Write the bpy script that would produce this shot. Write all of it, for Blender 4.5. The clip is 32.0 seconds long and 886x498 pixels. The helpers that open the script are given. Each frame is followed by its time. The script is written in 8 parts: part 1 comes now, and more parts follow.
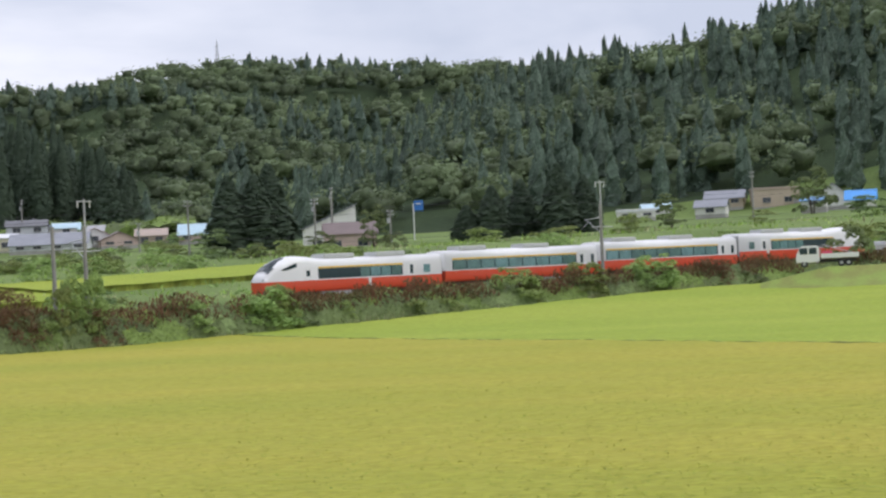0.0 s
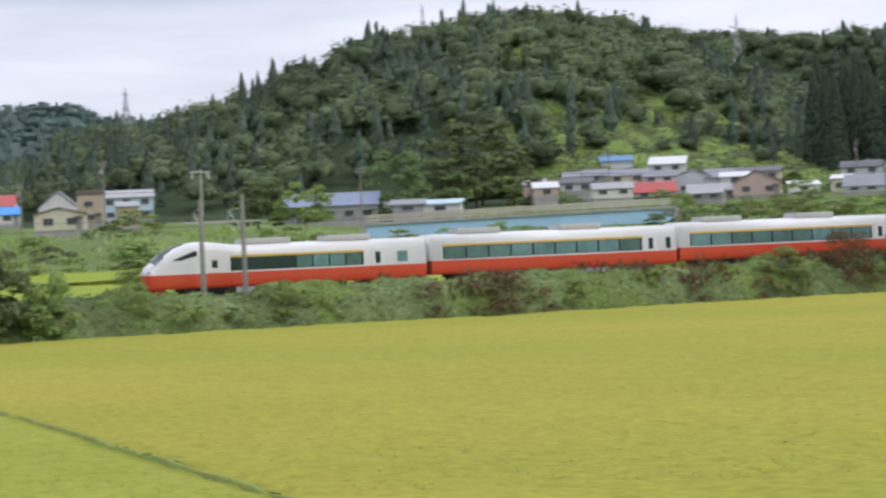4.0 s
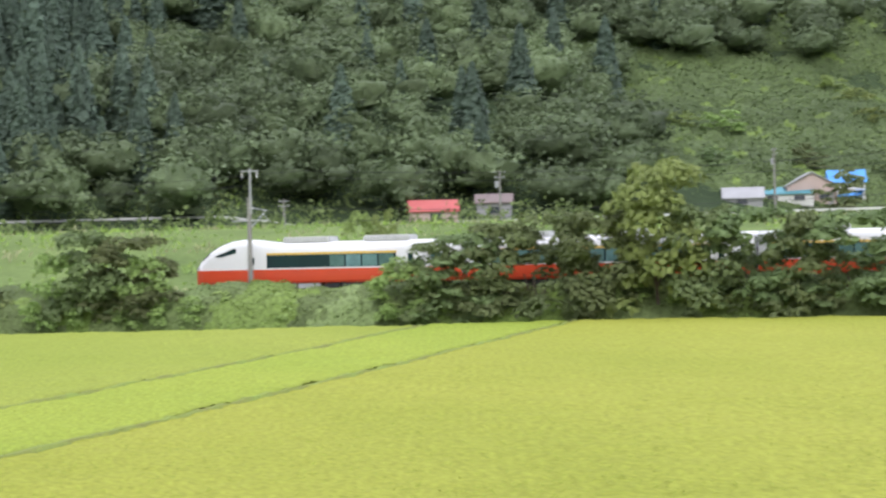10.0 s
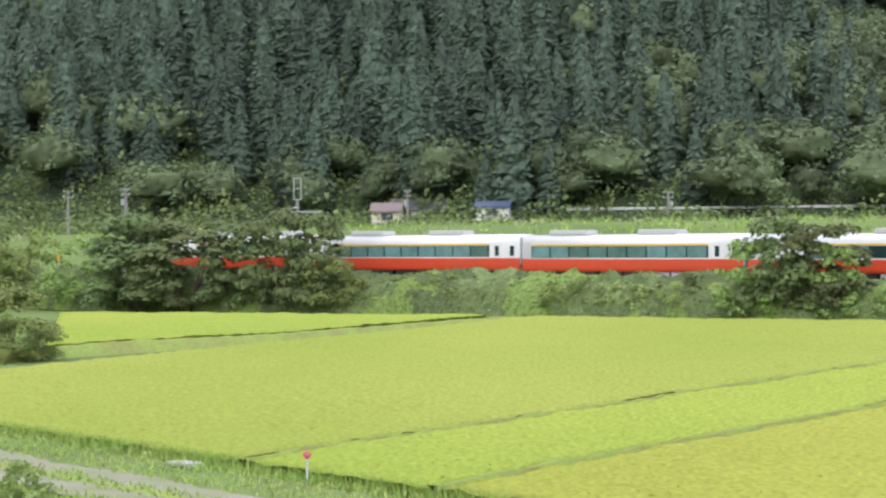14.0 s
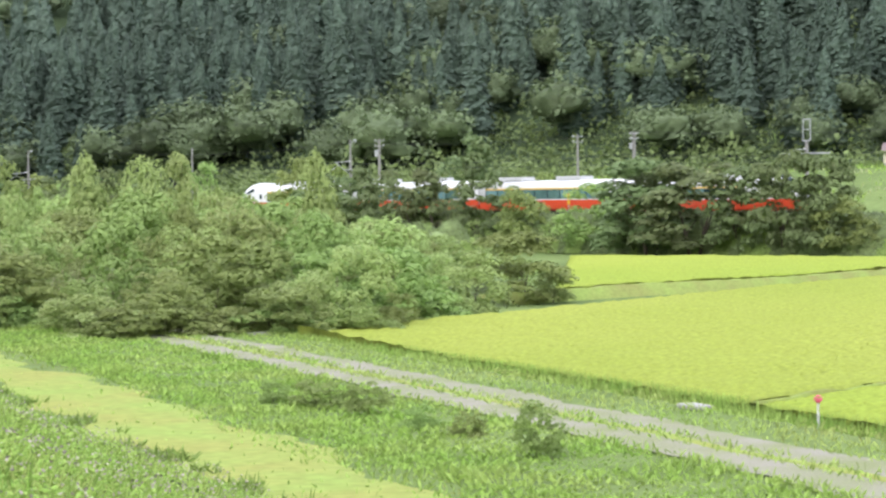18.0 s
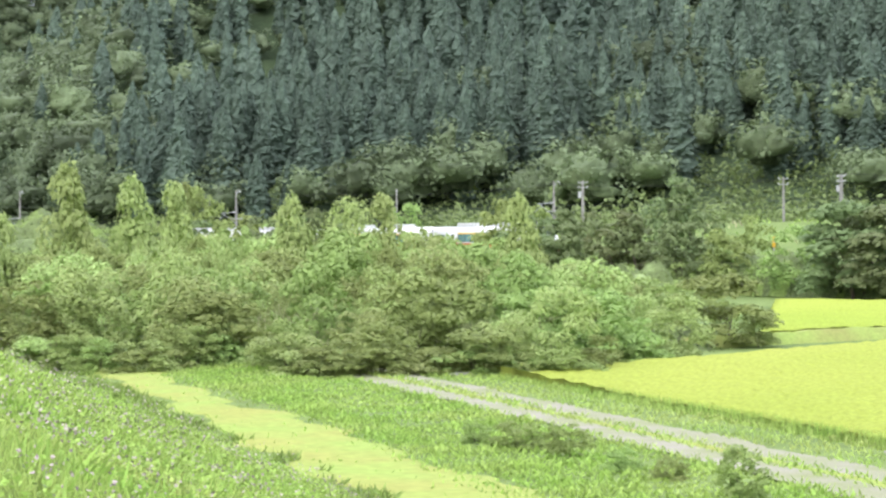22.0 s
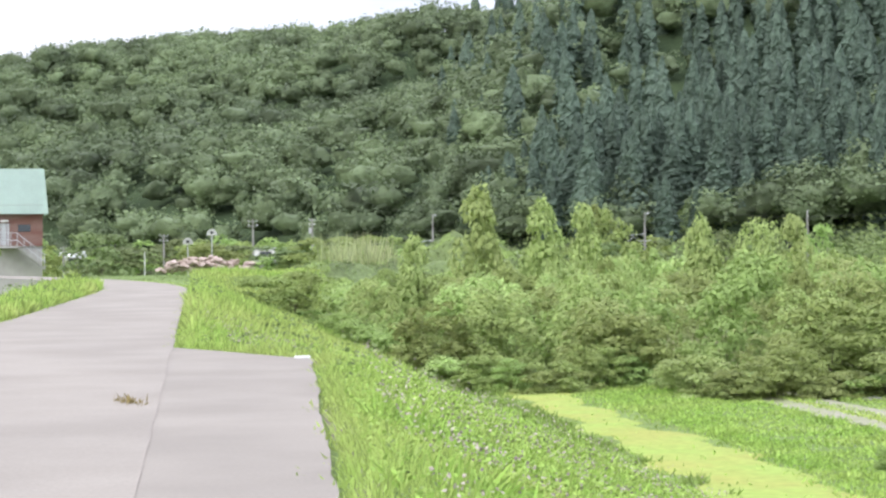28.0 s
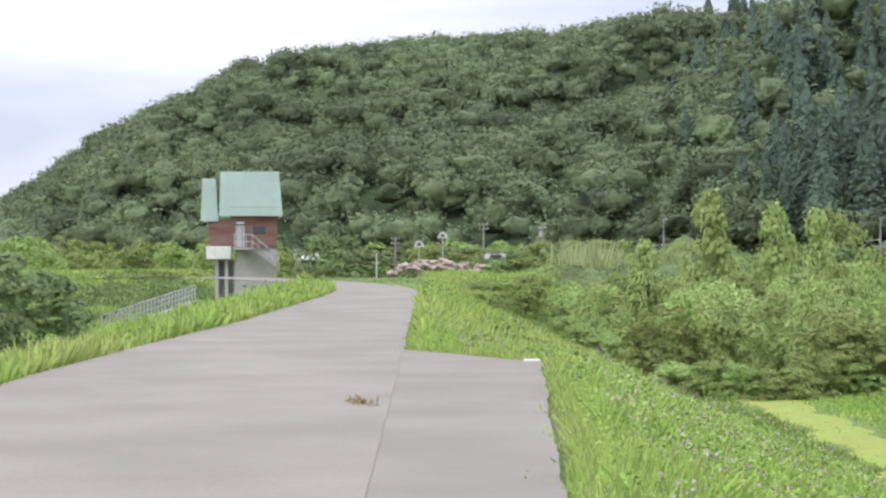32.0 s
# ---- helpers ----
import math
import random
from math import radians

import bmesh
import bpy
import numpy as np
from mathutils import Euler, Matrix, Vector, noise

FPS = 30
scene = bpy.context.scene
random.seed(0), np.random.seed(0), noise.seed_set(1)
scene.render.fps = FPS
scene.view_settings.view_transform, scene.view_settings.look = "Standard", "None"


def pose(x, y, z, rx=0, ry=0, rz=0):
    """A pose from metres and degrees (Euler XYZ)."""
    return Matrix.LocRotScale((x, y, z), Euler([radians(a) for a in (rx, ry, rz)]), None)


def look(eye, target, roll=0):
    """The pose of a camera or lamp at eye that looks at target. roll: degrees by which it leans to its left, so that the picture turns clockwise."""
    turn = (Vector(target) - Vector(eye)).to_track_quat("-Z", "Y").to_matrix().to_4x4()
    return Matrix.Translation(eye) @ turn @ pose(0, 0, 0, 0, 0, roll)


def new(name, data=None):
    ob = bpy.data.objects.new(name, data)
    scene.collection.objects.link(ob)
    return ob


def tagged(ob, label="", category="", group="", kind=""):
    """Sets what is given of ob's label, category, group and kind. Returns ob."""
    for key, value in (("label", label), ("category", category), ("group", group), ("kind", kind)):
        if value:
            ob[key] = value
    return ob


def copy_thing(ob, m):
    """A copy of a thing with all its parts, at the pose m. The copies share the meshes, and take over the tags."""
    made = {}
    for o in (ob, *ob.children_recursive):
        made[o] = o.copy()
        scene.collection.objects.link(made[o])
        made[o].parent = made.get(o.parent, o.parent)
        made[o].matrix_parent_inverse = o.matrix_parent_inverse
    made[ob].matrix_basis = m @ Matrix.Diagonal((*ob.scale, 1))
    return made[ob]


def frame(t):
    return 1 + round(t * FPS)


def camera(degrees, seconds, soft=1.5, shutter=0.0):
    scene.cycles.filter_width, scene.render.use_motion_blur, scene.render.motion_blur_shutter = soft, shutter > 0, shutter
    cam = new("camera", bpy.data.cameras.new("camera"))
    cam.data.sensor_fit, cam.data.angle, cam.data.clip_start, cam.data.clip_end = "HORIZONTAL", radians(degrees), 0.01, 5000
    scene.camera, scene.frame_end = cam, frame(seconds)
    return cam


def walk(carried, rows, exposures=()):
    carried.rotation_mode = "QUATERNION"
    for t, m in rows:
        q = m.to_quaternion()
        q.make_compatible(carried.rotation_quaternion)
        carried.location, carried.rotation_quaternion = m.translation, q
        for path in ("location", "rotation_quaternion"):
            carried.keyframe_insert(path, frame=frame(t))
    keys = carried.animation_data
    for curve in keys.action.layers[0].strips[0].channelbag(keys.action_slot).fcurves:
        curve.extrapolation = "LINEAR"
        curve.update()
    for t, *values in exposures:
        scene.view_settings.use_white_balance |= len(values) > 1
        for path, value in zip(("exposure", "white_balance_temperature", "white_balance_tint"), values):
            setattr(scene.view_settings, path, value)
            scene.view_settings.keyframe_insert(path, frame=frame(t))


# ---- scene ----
from collections import defaultdict

EYE = Vector((0.0, 0.0, 5.3))
cam = camera(23.64, 32.0, soft=2.4, shutter=0.25)
# seconds, turn to the right of north, tilt, lean (degrees)
PAN = [
    (0.0, 85.027, 0.478, -2.773), (0.5, 83.816, 0.215, -2.891), (1.0, 81.238, 0.059, -2.907), (1.5, 76.372, 0.022, -2.871),
    (2.0, 74.336, -0.022, -2.347), (2.5, 73.324, 0.03, -2.593), (4.5, 57.398, -0.105, -2.114), (5.0, 52.191, -0.057, -1.969),
    (5.5, 47.458, -0.111, -2.542), (6.0, 40.682, -0.132, -2.03), (6.5, 37.75, -0.176, -2.046), (7.0, 35.782, -0.035, -1.867),
    (7.5, 31.143, 0.085, -1.73), (8.0, 28.454, 0.073, -1.575), (8.5, 25.051, 0.092, -1.617), (9.0, 22.133, 0.074, -1.371),
    (9.5, 19.349, 0.035, -1.179), (10.0, 15.963, -0.11, -1.371), (10.5, 12.308, -0.188, -1.183), (11.0, 10.684, -0.213, -0.775),
    (11.5, 9.522, -0.045, -0.756), (12.0, 6.645, 0.204, -1.129), (12.5, 2.094, 0.195, -0.95), (13.0, 0.0, 0.024, -0.82),
    (13.5, -1.327, -0.082, -0.495), (15.5, -7.631, -0.625, -0.738), (16.0, -9.778, -0.784, -0.907), (16.5, -11.198, -0.939, -0.968),
    (17.0, -12.84, -1.117, -0.95), (17.5, -14.482, -1.331, -1.336), (18.0, -16.345, -1.583, -0.933), (18.5, -17.689, -1.565, -1.192),
    (19.0, -18.857, -1.494, -1.197), (19.5, -19.763, -1.399, -1.01), (20.0, -20.387, -1.272, -0.998), (20.5, -19.008, -1.332, -0.782),
    (21.0, -19.668, -1.03, -0.665), (21.5, -20.704, -0.687, -0.532), (22.0, -21.817, -0.392, -0.58), (22.5, -22.79, -0.207, -0.522),
    (23.0, -23.6, -0.003, -0.682), (23.5, -24.36, 0.173, -0.469), (24.0, -25.017, 0.345, -0.599), (24.5, -25.543, 0.433, -0.869),
    (26.5, -29.516, 0.514, -0.753), (27.0, -30.675, 0.457, -0.654), (27.5, -31.752, 0.401, -0.668), (28.0, -32.836, 0.315, -0.605),
    (28.5, -33.393, 0.158, -0.594), (29.0, -34.046, -0.001, -0.688), (29.5, -34.694, -0.036, -0.599), (30.0, -35.544, 0.103, -0.487),
    (30.5, -35.085, 0.136, -0.228), (31.0, -36.742, 0.143, -0.188), (31.5, -38.794, 0.168, -0.113), (32.0, -39.059, 0.456, -0.169),
]


def heading(turn, tilt, lean):
    """The camera's pose on its tripod: turned to the right of north, tilted up, leaning clockwise."""
    a, e = radians(turn), radians(tilt)
    aim = EYE + Vector((math.sin(a) * math.cos(e), math.cos(a) * math.cos(e), math.sin(e)))
    return look(EYE, aim, lean)


walk(cam, [(t, heading(a, e, r)) for t, a, e, r in PAN],
     exposures=[(0, 0.01), (2.5, 0.01), (5, -0.09), (6, -0.17), (7, -0.02), (9, 0.45), (13, 0.58), (17, 0.68), (18, 0.88), (19, 0.98), (21, 1.11), (23, 1.21), (28, 1.06), (30, 0.88), (31, 0.86), (32, 0.68)])

# ---- light: a bright overcast sky and a veiled sun ----
world = bpy.data.worlds.new("sky")
scene.world = world
world.use_nodes = True
nt = world.node_tree
nt.nodes.clear()
N = nt.nodes.new
out, bg, sky = N("ShaderNodeOutputWorld"), N("ShaderNodeBackground"), N("ShaderNodeTexSky")
sky.sky_type, sky.sun_disc = "NISHITA", False
sky.sun_elevation, sky.sun_rotation = radians(42), radians(195)
sky.air_density, sky.dust_density = 1.0, 2.0
coord, mapping = N("ShaderNodeTexCoord"), N("ShaderNodeMapping")
mapping.inputs["Scale"].default_value = (1.6, 1.6, 7.0)
cloud, ramp = N("ShaderNodeTexNoise"), N("ShaderNodeValToRGB")
cloud.inputs["Scale"].default_value, cloud.inputs["Detail"].default_value = 1.6, 6.0
cloud.inputs["Roughness"].default_value, cloud.inputs["Distortion"].default_value = 0.5, 0.35
ramp.color_ramp.elements[0].position, ramp.color_ramp.elements[0].color = 0.36, (6.2, 6.7, 8.3, 1)
ramp.color_ramp.elements[1].position, ramp.color_ramp.elements[1].color = 0.6, (10.7, 10.7, 11.9, 1)
mix = N("ShaderNodeMix")
mix.data_type = "RGBA"
mix.inputs["Factor"].default_value = 0.9
bg.inputs["Strength"].default_value = 0.1
side, grade, lift = N("ShaderNodeVectorMath"), N("ShaderNodeMapRange"), N("ShaderNodeVectorMath")
side.operation, side.inputs[1].default_value = "DOT_PRODUCT", (0.85, 0.3, 0.0)
grade.inputs["From Min"].default_value, grade.inputs["From Max"].default_value = -0.35, 0.8
grade.inputs["To Min"].default_value, grade.inputs["To Max"].default_value = 0.76, 1.04
lift.operation = "SCALE"
split, dome, both = N("ShaderNodeSeparateXYZ"), N("ShaderNodeMapRange"), N("ShaderNodeMath")
dome.interpolation_type = "SMOOTHSTEP"
dome.inputs["From Min"].default_value, dome.inputs["From Max"].default_value = 0.15, 0.95
dome.inputs["To Min"].default_value, dome.inputs["To Max"].default_value = 1.0, 1.75
both.operation = "MULTIPLY"
for a, b in ((coord.outputs["Generated"], side.inputs[0]), (side.outputs["Value"], grade.inputs["Value"]), (grade.outputs["Result"], both.inputs[0]),
             (coord.outputs["Generated"], split.inputs["Vector"]), (split.outputs["Z"], dome.inputs["Value"]), (dome.outputs["Result"], both.inputs[1]), (both.outputs["Value"], lift.inputs["Scale"]),
             (mix.outputs["Result"], lift.inputs[0]), (lift.outputs["Vector"], bg.inputs["Color"]), (coord.outputs["Generated"], mapping.inputs["Vector"]), (mapping.outputs["Vector"], cloud.inputs["Vector"]),
             (cloud.outputs["Fac"], ramp.inputs["Fac"]), (sky.outputs["Color"], mix.inputs["A"]),
             (ramp.outputs["Color"], mix.inputs["B"]),
             (bg.outputs["Background"], out.inputs["Surface"])):
    nt.links.new(a, b)
sun = new("sun", bpy.data.lights.new("sun", "SUN"))
sun.data.energy, sun.data.angle, sun.data.color = 0.9, radians(35), (1.0, 0.96, 0.96)
sun.matrix_world = look((0, 0, 45), (13, 48, 0))


# ---- materials ----
def material(name, colour, rough=0.7, metal=0.0, vary=0.15, scale=3.0, fine=40.0, bump=0.2, bump_scale=30.0, second=None, coat=0.0,
             glass=False, islands=0.0, leaf=0.0, spread=0.0, stretch=(1, 1, 1), tone=0.0, turn=0.0, hue=0.025, matt=False, deep=0.0, rows=0.0):
    """A surface with colour wandering at two scales, roughness that follows it and fine relief."""
    m = bpy.data.materials.new(name)
    m.use_nodes = True
    t = m.node_tree
    b = t.nodes["Principled BSDF"]
    n, link = t.nodes.new, t.links.new
    tc, mp = n("ShaderNodeTexCoord"), n("ShaderNodeMapping")
    mp.inputs["Scale"].default_value = stretch
    mp.inputs["Rotation"].default_value = (0, 0, turn)
    link(tc.outputs["Object"], mp.inputs["Vector"])
    big, small = n("ShaderNodeTexNoise"), n("ShaderNodeTexNoise")
    big.inputs["Scale"].default_value, big.inputs["Detail"].default_value = scale, 5
    small.inputs["Scale"].default_value, small.inputs["Detail"].default_value = fine, 3
    for x in (big, small):
        link(mp.outputs["Vector"], x.inputs["Vector"])
    c1, c2 = Vector(colour), Vector(second) if second else Vector(colour) * (1 - vary)
    mx = n("ShaderNodeMix")
    mx.data_type = "RGBA"
    mx.inputs["A"].default_value, mx.inputs["B"].default_value = (*c1, 1), (*c2, 1)
    mr = n("ShaderNodeMapRange")
    mr.inputs["From Min"].default_value, mr.inputs["From Max"].default_value = 0.35, 0.65
    link(big.outputs["Fac"], mr.inputs["Value"])
    link(mr.outputs["Result"], mx.inputs["Factor"])
    hsv = n("ShaderNodeHueSaturation")
    link(mx.outputs["Result"], hsv.inputs["Color"])
    ma = n("ShaderNodeMath")
    ma.operation = "MULTIPLY_ADD"
    ma.inputs[1].default_value, ma.inputs[2].default_value = vary * (5 if deep else 2), 1 - vary * (2.5 if deep else 1)
    link(small.outputs["Fac"], ma.inputs[0])
    value = ma.outputs[0]
    if rows:
        wave, k, mul = n("ShaderNodeTexWave"), n("ShaderNodeMath"), n("ShaderNodeMath")
        wave.inputs["Scale"].default_value, wave.inputs["Distortion"].default_value = 1.0, 3.0
        wave.inputs["Detail"].default_value, wave.inputs["Detail Scale"].default_value = 2.0, 0.4
        link(mp.outputs["Vector"], wave.inputs["Vector"])
        k.operation, mul.operation = "MULTIPLY_ADD", "MULTIPLY"
        k.inputs[1].default_value, k.inputs[2].default_value = rows, 1 - rows / 2
        link(wave.outputs["Fac"], k.inputs[0])
        link(k.outputs[0], mul.inputs[0])
        link(value, mul.inputs[1])
        value = mul.outputs[0]
    for amount, node, socket in ((islands, "ShaderNodeNewGeometry", "Random Per Island"), (spread, "ShaderNodeObjectInfo", "Random")):
        if amount:
            src, k, mul = n(node), n("ShaderNodeMath"), n("ShaderNodeMath")
            k.operation, mul.operation = "MULTIPLY_ADD", "MULTIPLY"
            k.inputs[1].default_value, k.inputs[2].default_value = amount, 1 - amount / 2
            link(src.outputs[socket], k.inputs[0])
            link(k.outputs[0], mul.inputs[0])
            link(value, mul.inputs[1])
            value = mul.outputs[0]
    if tone:
        src, k, mul = n("ShaderNodeAttribute"), n("ShaderNodeMath"), n("ShaderNodeMath")
        src.attribute_name = "tone"
        k.operation, mul.operation = "MULTIPLY_ADD", "MULTIPLY"
        k.inputs[1].default_value, k.inputs[2].default_value = tone, 1 - tone / 2
        link(src.outputs["Fac"], k.inputs[0])
        link(k.outputs[0], mul.inputs[0])
        link(value, mul.inputs[1])
        value = mul.outputs[0]
    if spread:
        src, k = n("ShaderNodeObjectInfo"), n("ShaderNodeMapRange")
        k.inputs["To Min"].default_value, k.inputs["To Max"].default_value = 0.5 - hue, 0.5 + hue
        link(src.outputs["Random"], k.inputs["Value"])
        link(k.outputs["Result"], hsv.inputs["Hue"])
    if matt:
        b.inputs["Specular IOR Level"].default_value = 0.08
    link(value, hsv.inputs["Value"])
    link(hsv.outputs["Color"], b.inputs["Base Color"])
    b.inputs["Roughness"].default_value, b.inputs["Metallic"].default_value = rough, metal
    if coat:
        b.inputs["Coat Weight"].default_value, b.inputs["Coat Roughness"].default_value = coat, 0.1
    if bump:
        bn, bt = n("ShaderNodeBump"), n("ShaderNodeTexNoise")
        bt.inputs["Scale"].default_value, bt.inputs["Detail"].default_value = bump_scale, 4
        link(mp.outputs["Vector"], bt.inputs["Vector"])
        bn.inputs["Strength"].default_value = bump
        if deep:
            bn.inputs["Distance"].default_value = deep
        link(bt.outputs["Fac"], bn.inputs["Height"])
        link(bn.outputs["Normal"], b.inputs["Normal"])
    if leaf:
        tr, ms, o = n("ShaderNodeBsdfTranslucent"), n("ShaderNodeMixShader"), t.nodes["Material Output"]
        ms.inputs[0].default_value = leaf
        link(hsv.outputs["Color"], tr.inputs["Color"])
        link(b.outputs[0], ms.inputs[1])
        link(tr.outputs[0], ms.inputs[2])
        link(ms.outputs[0], o.inputs["Surface"])
        b.inputs["Specular IOR Level"].default_value = 0.25
    if glass:
        b.inputs["Specular IOR Level"].default_value = 0.6
    return m


M_GROUND = material("meadow", (0.18, 0.243, 0.081), 0.95, vary=0.4, scale=0.07, fine=1.5, bump=0.6, bump_scale=4, second=(0.126, 0.18, 0.0585), matt=True)
M_FOREST_FLOOR = material("undergrowth", (0.055, 0.08, 0.038), 0.95, vary=0.4, scale=0.05, fine=0.8, bump=0.8, bump_scale=1.2, second=(0.04, 0.06, 0.03), matt=True)
M_RICE = material("ripening_rice", (0.29, 0.33, 0.0614), 0.9, vary=0.42, scale=0.06, fine=6.0, bump=0.8, bump_scale=8, second=(0.249, 0.302, 0.0502), stretch=(1.0, 0.4, 1), turn=0.64, rows=0.035, matt=True)
M_RICE_OLIVE = material("olive_rice", (0.321, 0.335, 0.0577), 0.9, vary=0.42, scale=0.06, fine=6.0, bump=0.8, bump_scale=8, second=(0.272, 0.302, 0.0465), stretch=(1.0, 0.4, 1), turn=0.64, rows=0.03, matt=True)
M_RICE_GOLD = material("golden_rice", (0.358, 0.327, 0.0558), 0.9, vary=0.42, scale=0.06, fine=6.0, bump=0.8, bump_scale=8, second=(0.293, 0.305, 0.0465), stretch=(1.0, 0.4, 1), turn=0.64, rows=0.035, matt=True)
M_RICE_GREEN = material("green_rice", (0.298, 0.353, 0.0567), 0.9, vary=0.42, scale=0.06, fine=6.0, bump=0.8, bump_scale=8, second=(0.246, 0.321, 0.0465), stretch=(1.0, 0.4, 1), turn=0.64, rows=0.035, matt=True)
M_RICE_SIDE = material("rice_stalks", (0.36, 0.4, 0.09), 0.85, vary=0.5, scale=1.0, fine=9, bump=0.8, bump_scale=14, stretch=(1, 1, 0.12), matt=True)
M_CEDAR = material("cedar_needles", (0.127, 0.18, 0.127), 0.6, vary=0.35, scale=0.012, fine=1.3, bump=0.6, deep=0.5, bump_scale=1.6, second=(0.094, 0.138, 0.1), leaf=0.3, tone=0.4)
M_BROAD = material("broad_leaves", (0.165, 0.22, 0.105), 0.6, vary=0.22, scale=0.015, fine=0.9, bump=0.6, bump_scale=1.3, islands=0.25, second=(0.118, 0.157, 0.082), leaf=0.25, tone=0.6, deep=0.3)
# trees of the far hills: aerial haze is mixed into the pale bluish colour
M_HAZEWOOD = material("haze_tinted_woods", (0.175, 0.25, 0.225), 0.8, vary=0.3, scale=0.008, fine=0.4, bump=0.6, bump_scale=0.5, second=(0.14, 0.205, 0.19), leaf=0.3, tone=0.5)
# undergrowth between those trees, paled and blued by the same painted haze
M_HAZEFLOOR = material("haze_tinted_undergrowth", (0.115, 0.16, 0.14), 0.95, vary=0.4, scale=0.02, fine=0.3, bump=0.8, bump_scale=0.3, second=(0.09, 0.13, 0.115), matt=True)
M_BUSH = material("bush_leaves", (0.3, 0.385, 0.125), 0.65, vary=0.2, scale=0.4, fine=18, bump=0, islands=0.4, spread=0.5, second=(0.222, 0.295, 0.092), leaf=0.38, hue=0.02)
M_REED = material("reed_blades", (0.36, 0.42, 0.2), 0.7, vary=0.25, scale=0.2, fine=2.5, bump=0, islands=0.6, second=(0.42, 0.42, 0.24), leaf=0.4)
M_WILLOW = material("willow_leaves", (0.4, 0.485, 0.185), 0.65, vary=0.2, scale=0.4, fine=18, bump=0, islands=0.4, spread=0.5, second=(0.27, 0.36, 0.115), leaf=0.38, hue=0.015)
M_DARKLEAF = material("dark_leaves", (0.19, 0.242, 0.1), 0.65, vary=0.2, scale=0.4, fine=18, bump=0, islands=0.4, spread=0.5, second=(0.138, 0.183, 0.075), leaf=0.35)
M_KUZU = material("vine_leaves", (0.205, 0.27, 0.098), 0.7, vary=0.25, scale=0.12, fine=3.0, bump=1.0, bump_scale=2.6, deep=0.1, islands=0.5, second=(0.148, 0.198, 0.075), leaf=0.28)
M_VINE = material("hillside_vines", (0.168, 0.232, 0.088), 0.7, vary=0.25, scale=0.06, fine=1.2, bump=1.0, bump_scale=1.2, deep=0.25, islands=0.5, second=(0.12, 0.168, 0.066), leaf=0.28)
M_FRESH = material("fresh_creepers", (0.235, 0.33, 0.085), 0.65, vary=0.25, scale=0.15, fine=3.0, bump=1.0, bump_scale=2.6, deep=0.1, islands=0.5, second=(0.185, 0.262, 0.068), leaf=0.28)
M_MUGWORT = material("pale_mugwort", (0.27, 0.35, 0.14), 0.7, vary=0.25, scale=0.15, fine=3.0, bump=1.0, bump_scale=3.0, deep=0.1, islands=0.5, second=(0.2, 0.275, 0.1), leaf=0.28)
M_REDWEED = material("dock_seed_heads", (0.2, 0.1, 0.06), 0.8, vary=0.3, scale=0.5, fine=18, bump=0, islands=0.7, second=(0.13, 0.11, 0.05), leaf=0.35)
M_CONIFER = material("conifer_needles", (0.1, 0.14, 0.09), 0.8, vary=0.4, scale=0.3, fine=6, bump=1.0, bump_scale=12, second=(0.07, 0.105, 0.07), leaf=0.35)
M_BARK = material("bark", (0.09, 0.07, 0.05), 0.9, vary=0.4, scale=3, fine=20, bump=0.6, bump_scale=12, stretch=(1, 1, 0.2))
M_GRASS = material("grass_blades", (0.31, 0.451, 0.108), 0.7, vary=0.25, scale=0.15, fine=2.5, bump=0, islands=0.8, second=(0.395, 0.461, 0.15), leaf=0.45)
M_WEED = material("weeds", (0.275, 0.43, 0.092), 0.7, vary=0.25, scale=0.3, fine=2.5, bump=0, islands=0.7, second=(0.33, 0.44, 0.115), leaf=0.3)
M_FLOWER = material("clover_flowers", (0.42, 0.36, 0.32), 0.8, vary=0.3, scale=0.6, fine=5, bump=0, islands=0.8)
M_ASPHALT = material("worn_asphalt", (0.262, 0.235, 0.2), 0.9, vary=0.2, scale=0.45, fine=30, bump=0.3, bump_scale=60, second=(0.215, 0.192, 0.163), turn=0.7)
M_ASPHALT2 = material("patched_asphalt", (0.25, 0.224, 0.19), 0.9, vary=0.16, scale=0.5, fine=30, bump=0.3, bump_scale=60, second=(0.206, 0.184, 0.156), turn=0.7)
M_SOIL = material("verge_soil", (0.17, 0.14, 0.1), 0.95, vary=0.4, scale=1.2, fine=18, bump=0.8, bump_scale=20, second=(0.16, 0.2, 0.07))
M_BUND = material("bund_grass", (0.25, 0.33, 0.085), 0.95, vary=0.3, scale=0.5, fine=6, bump=0.5, bump_scale=8, second=(0.23, 0.245, 0.08), matt=True)
M_GRAVEL = material("gravel", (0.275, 0.26, 0.205), 0.95, vary=0.35, scale=0.6, fine=14, bump=0.7, bump_scale=14, second=(0.205, 0.23, 0.1))
M_MOWN = material("mown_grass", (0.255, 0.335, 0.084), 0.9, vary=0.3, scale=0.35, fine=3, bump=0.5, bump_scale=9, second=(0.285, 0.305, 0.086), matt=True)
M_BALLAST = material("track_ballast", (0.16, 0.13, 0.11), 0.95, vary=0.4, scale=1, fine=16, bump=0.9, bump_scale=16)
M_CONCRETE = material("concrete", (0.42, 0.41, 0.39), 0.85, vary=0.15, scale=0.8, fine=20, bump=0.25, bump_scale=25, second=(0.33, 0.32, 0.3))
M_POLE = material("pole_concrete", (0.3, 0.29, 0.27), 0.85, vary=0.2, scale=1.5, fine=20, bump=0.2, bump_scale=30)
M_STEEL = material("galvanised_steel", (0.5, 0.51, 0.52), 0.45, 0.7, vary=0.15, scale=2, fine=20, bump=0.1)
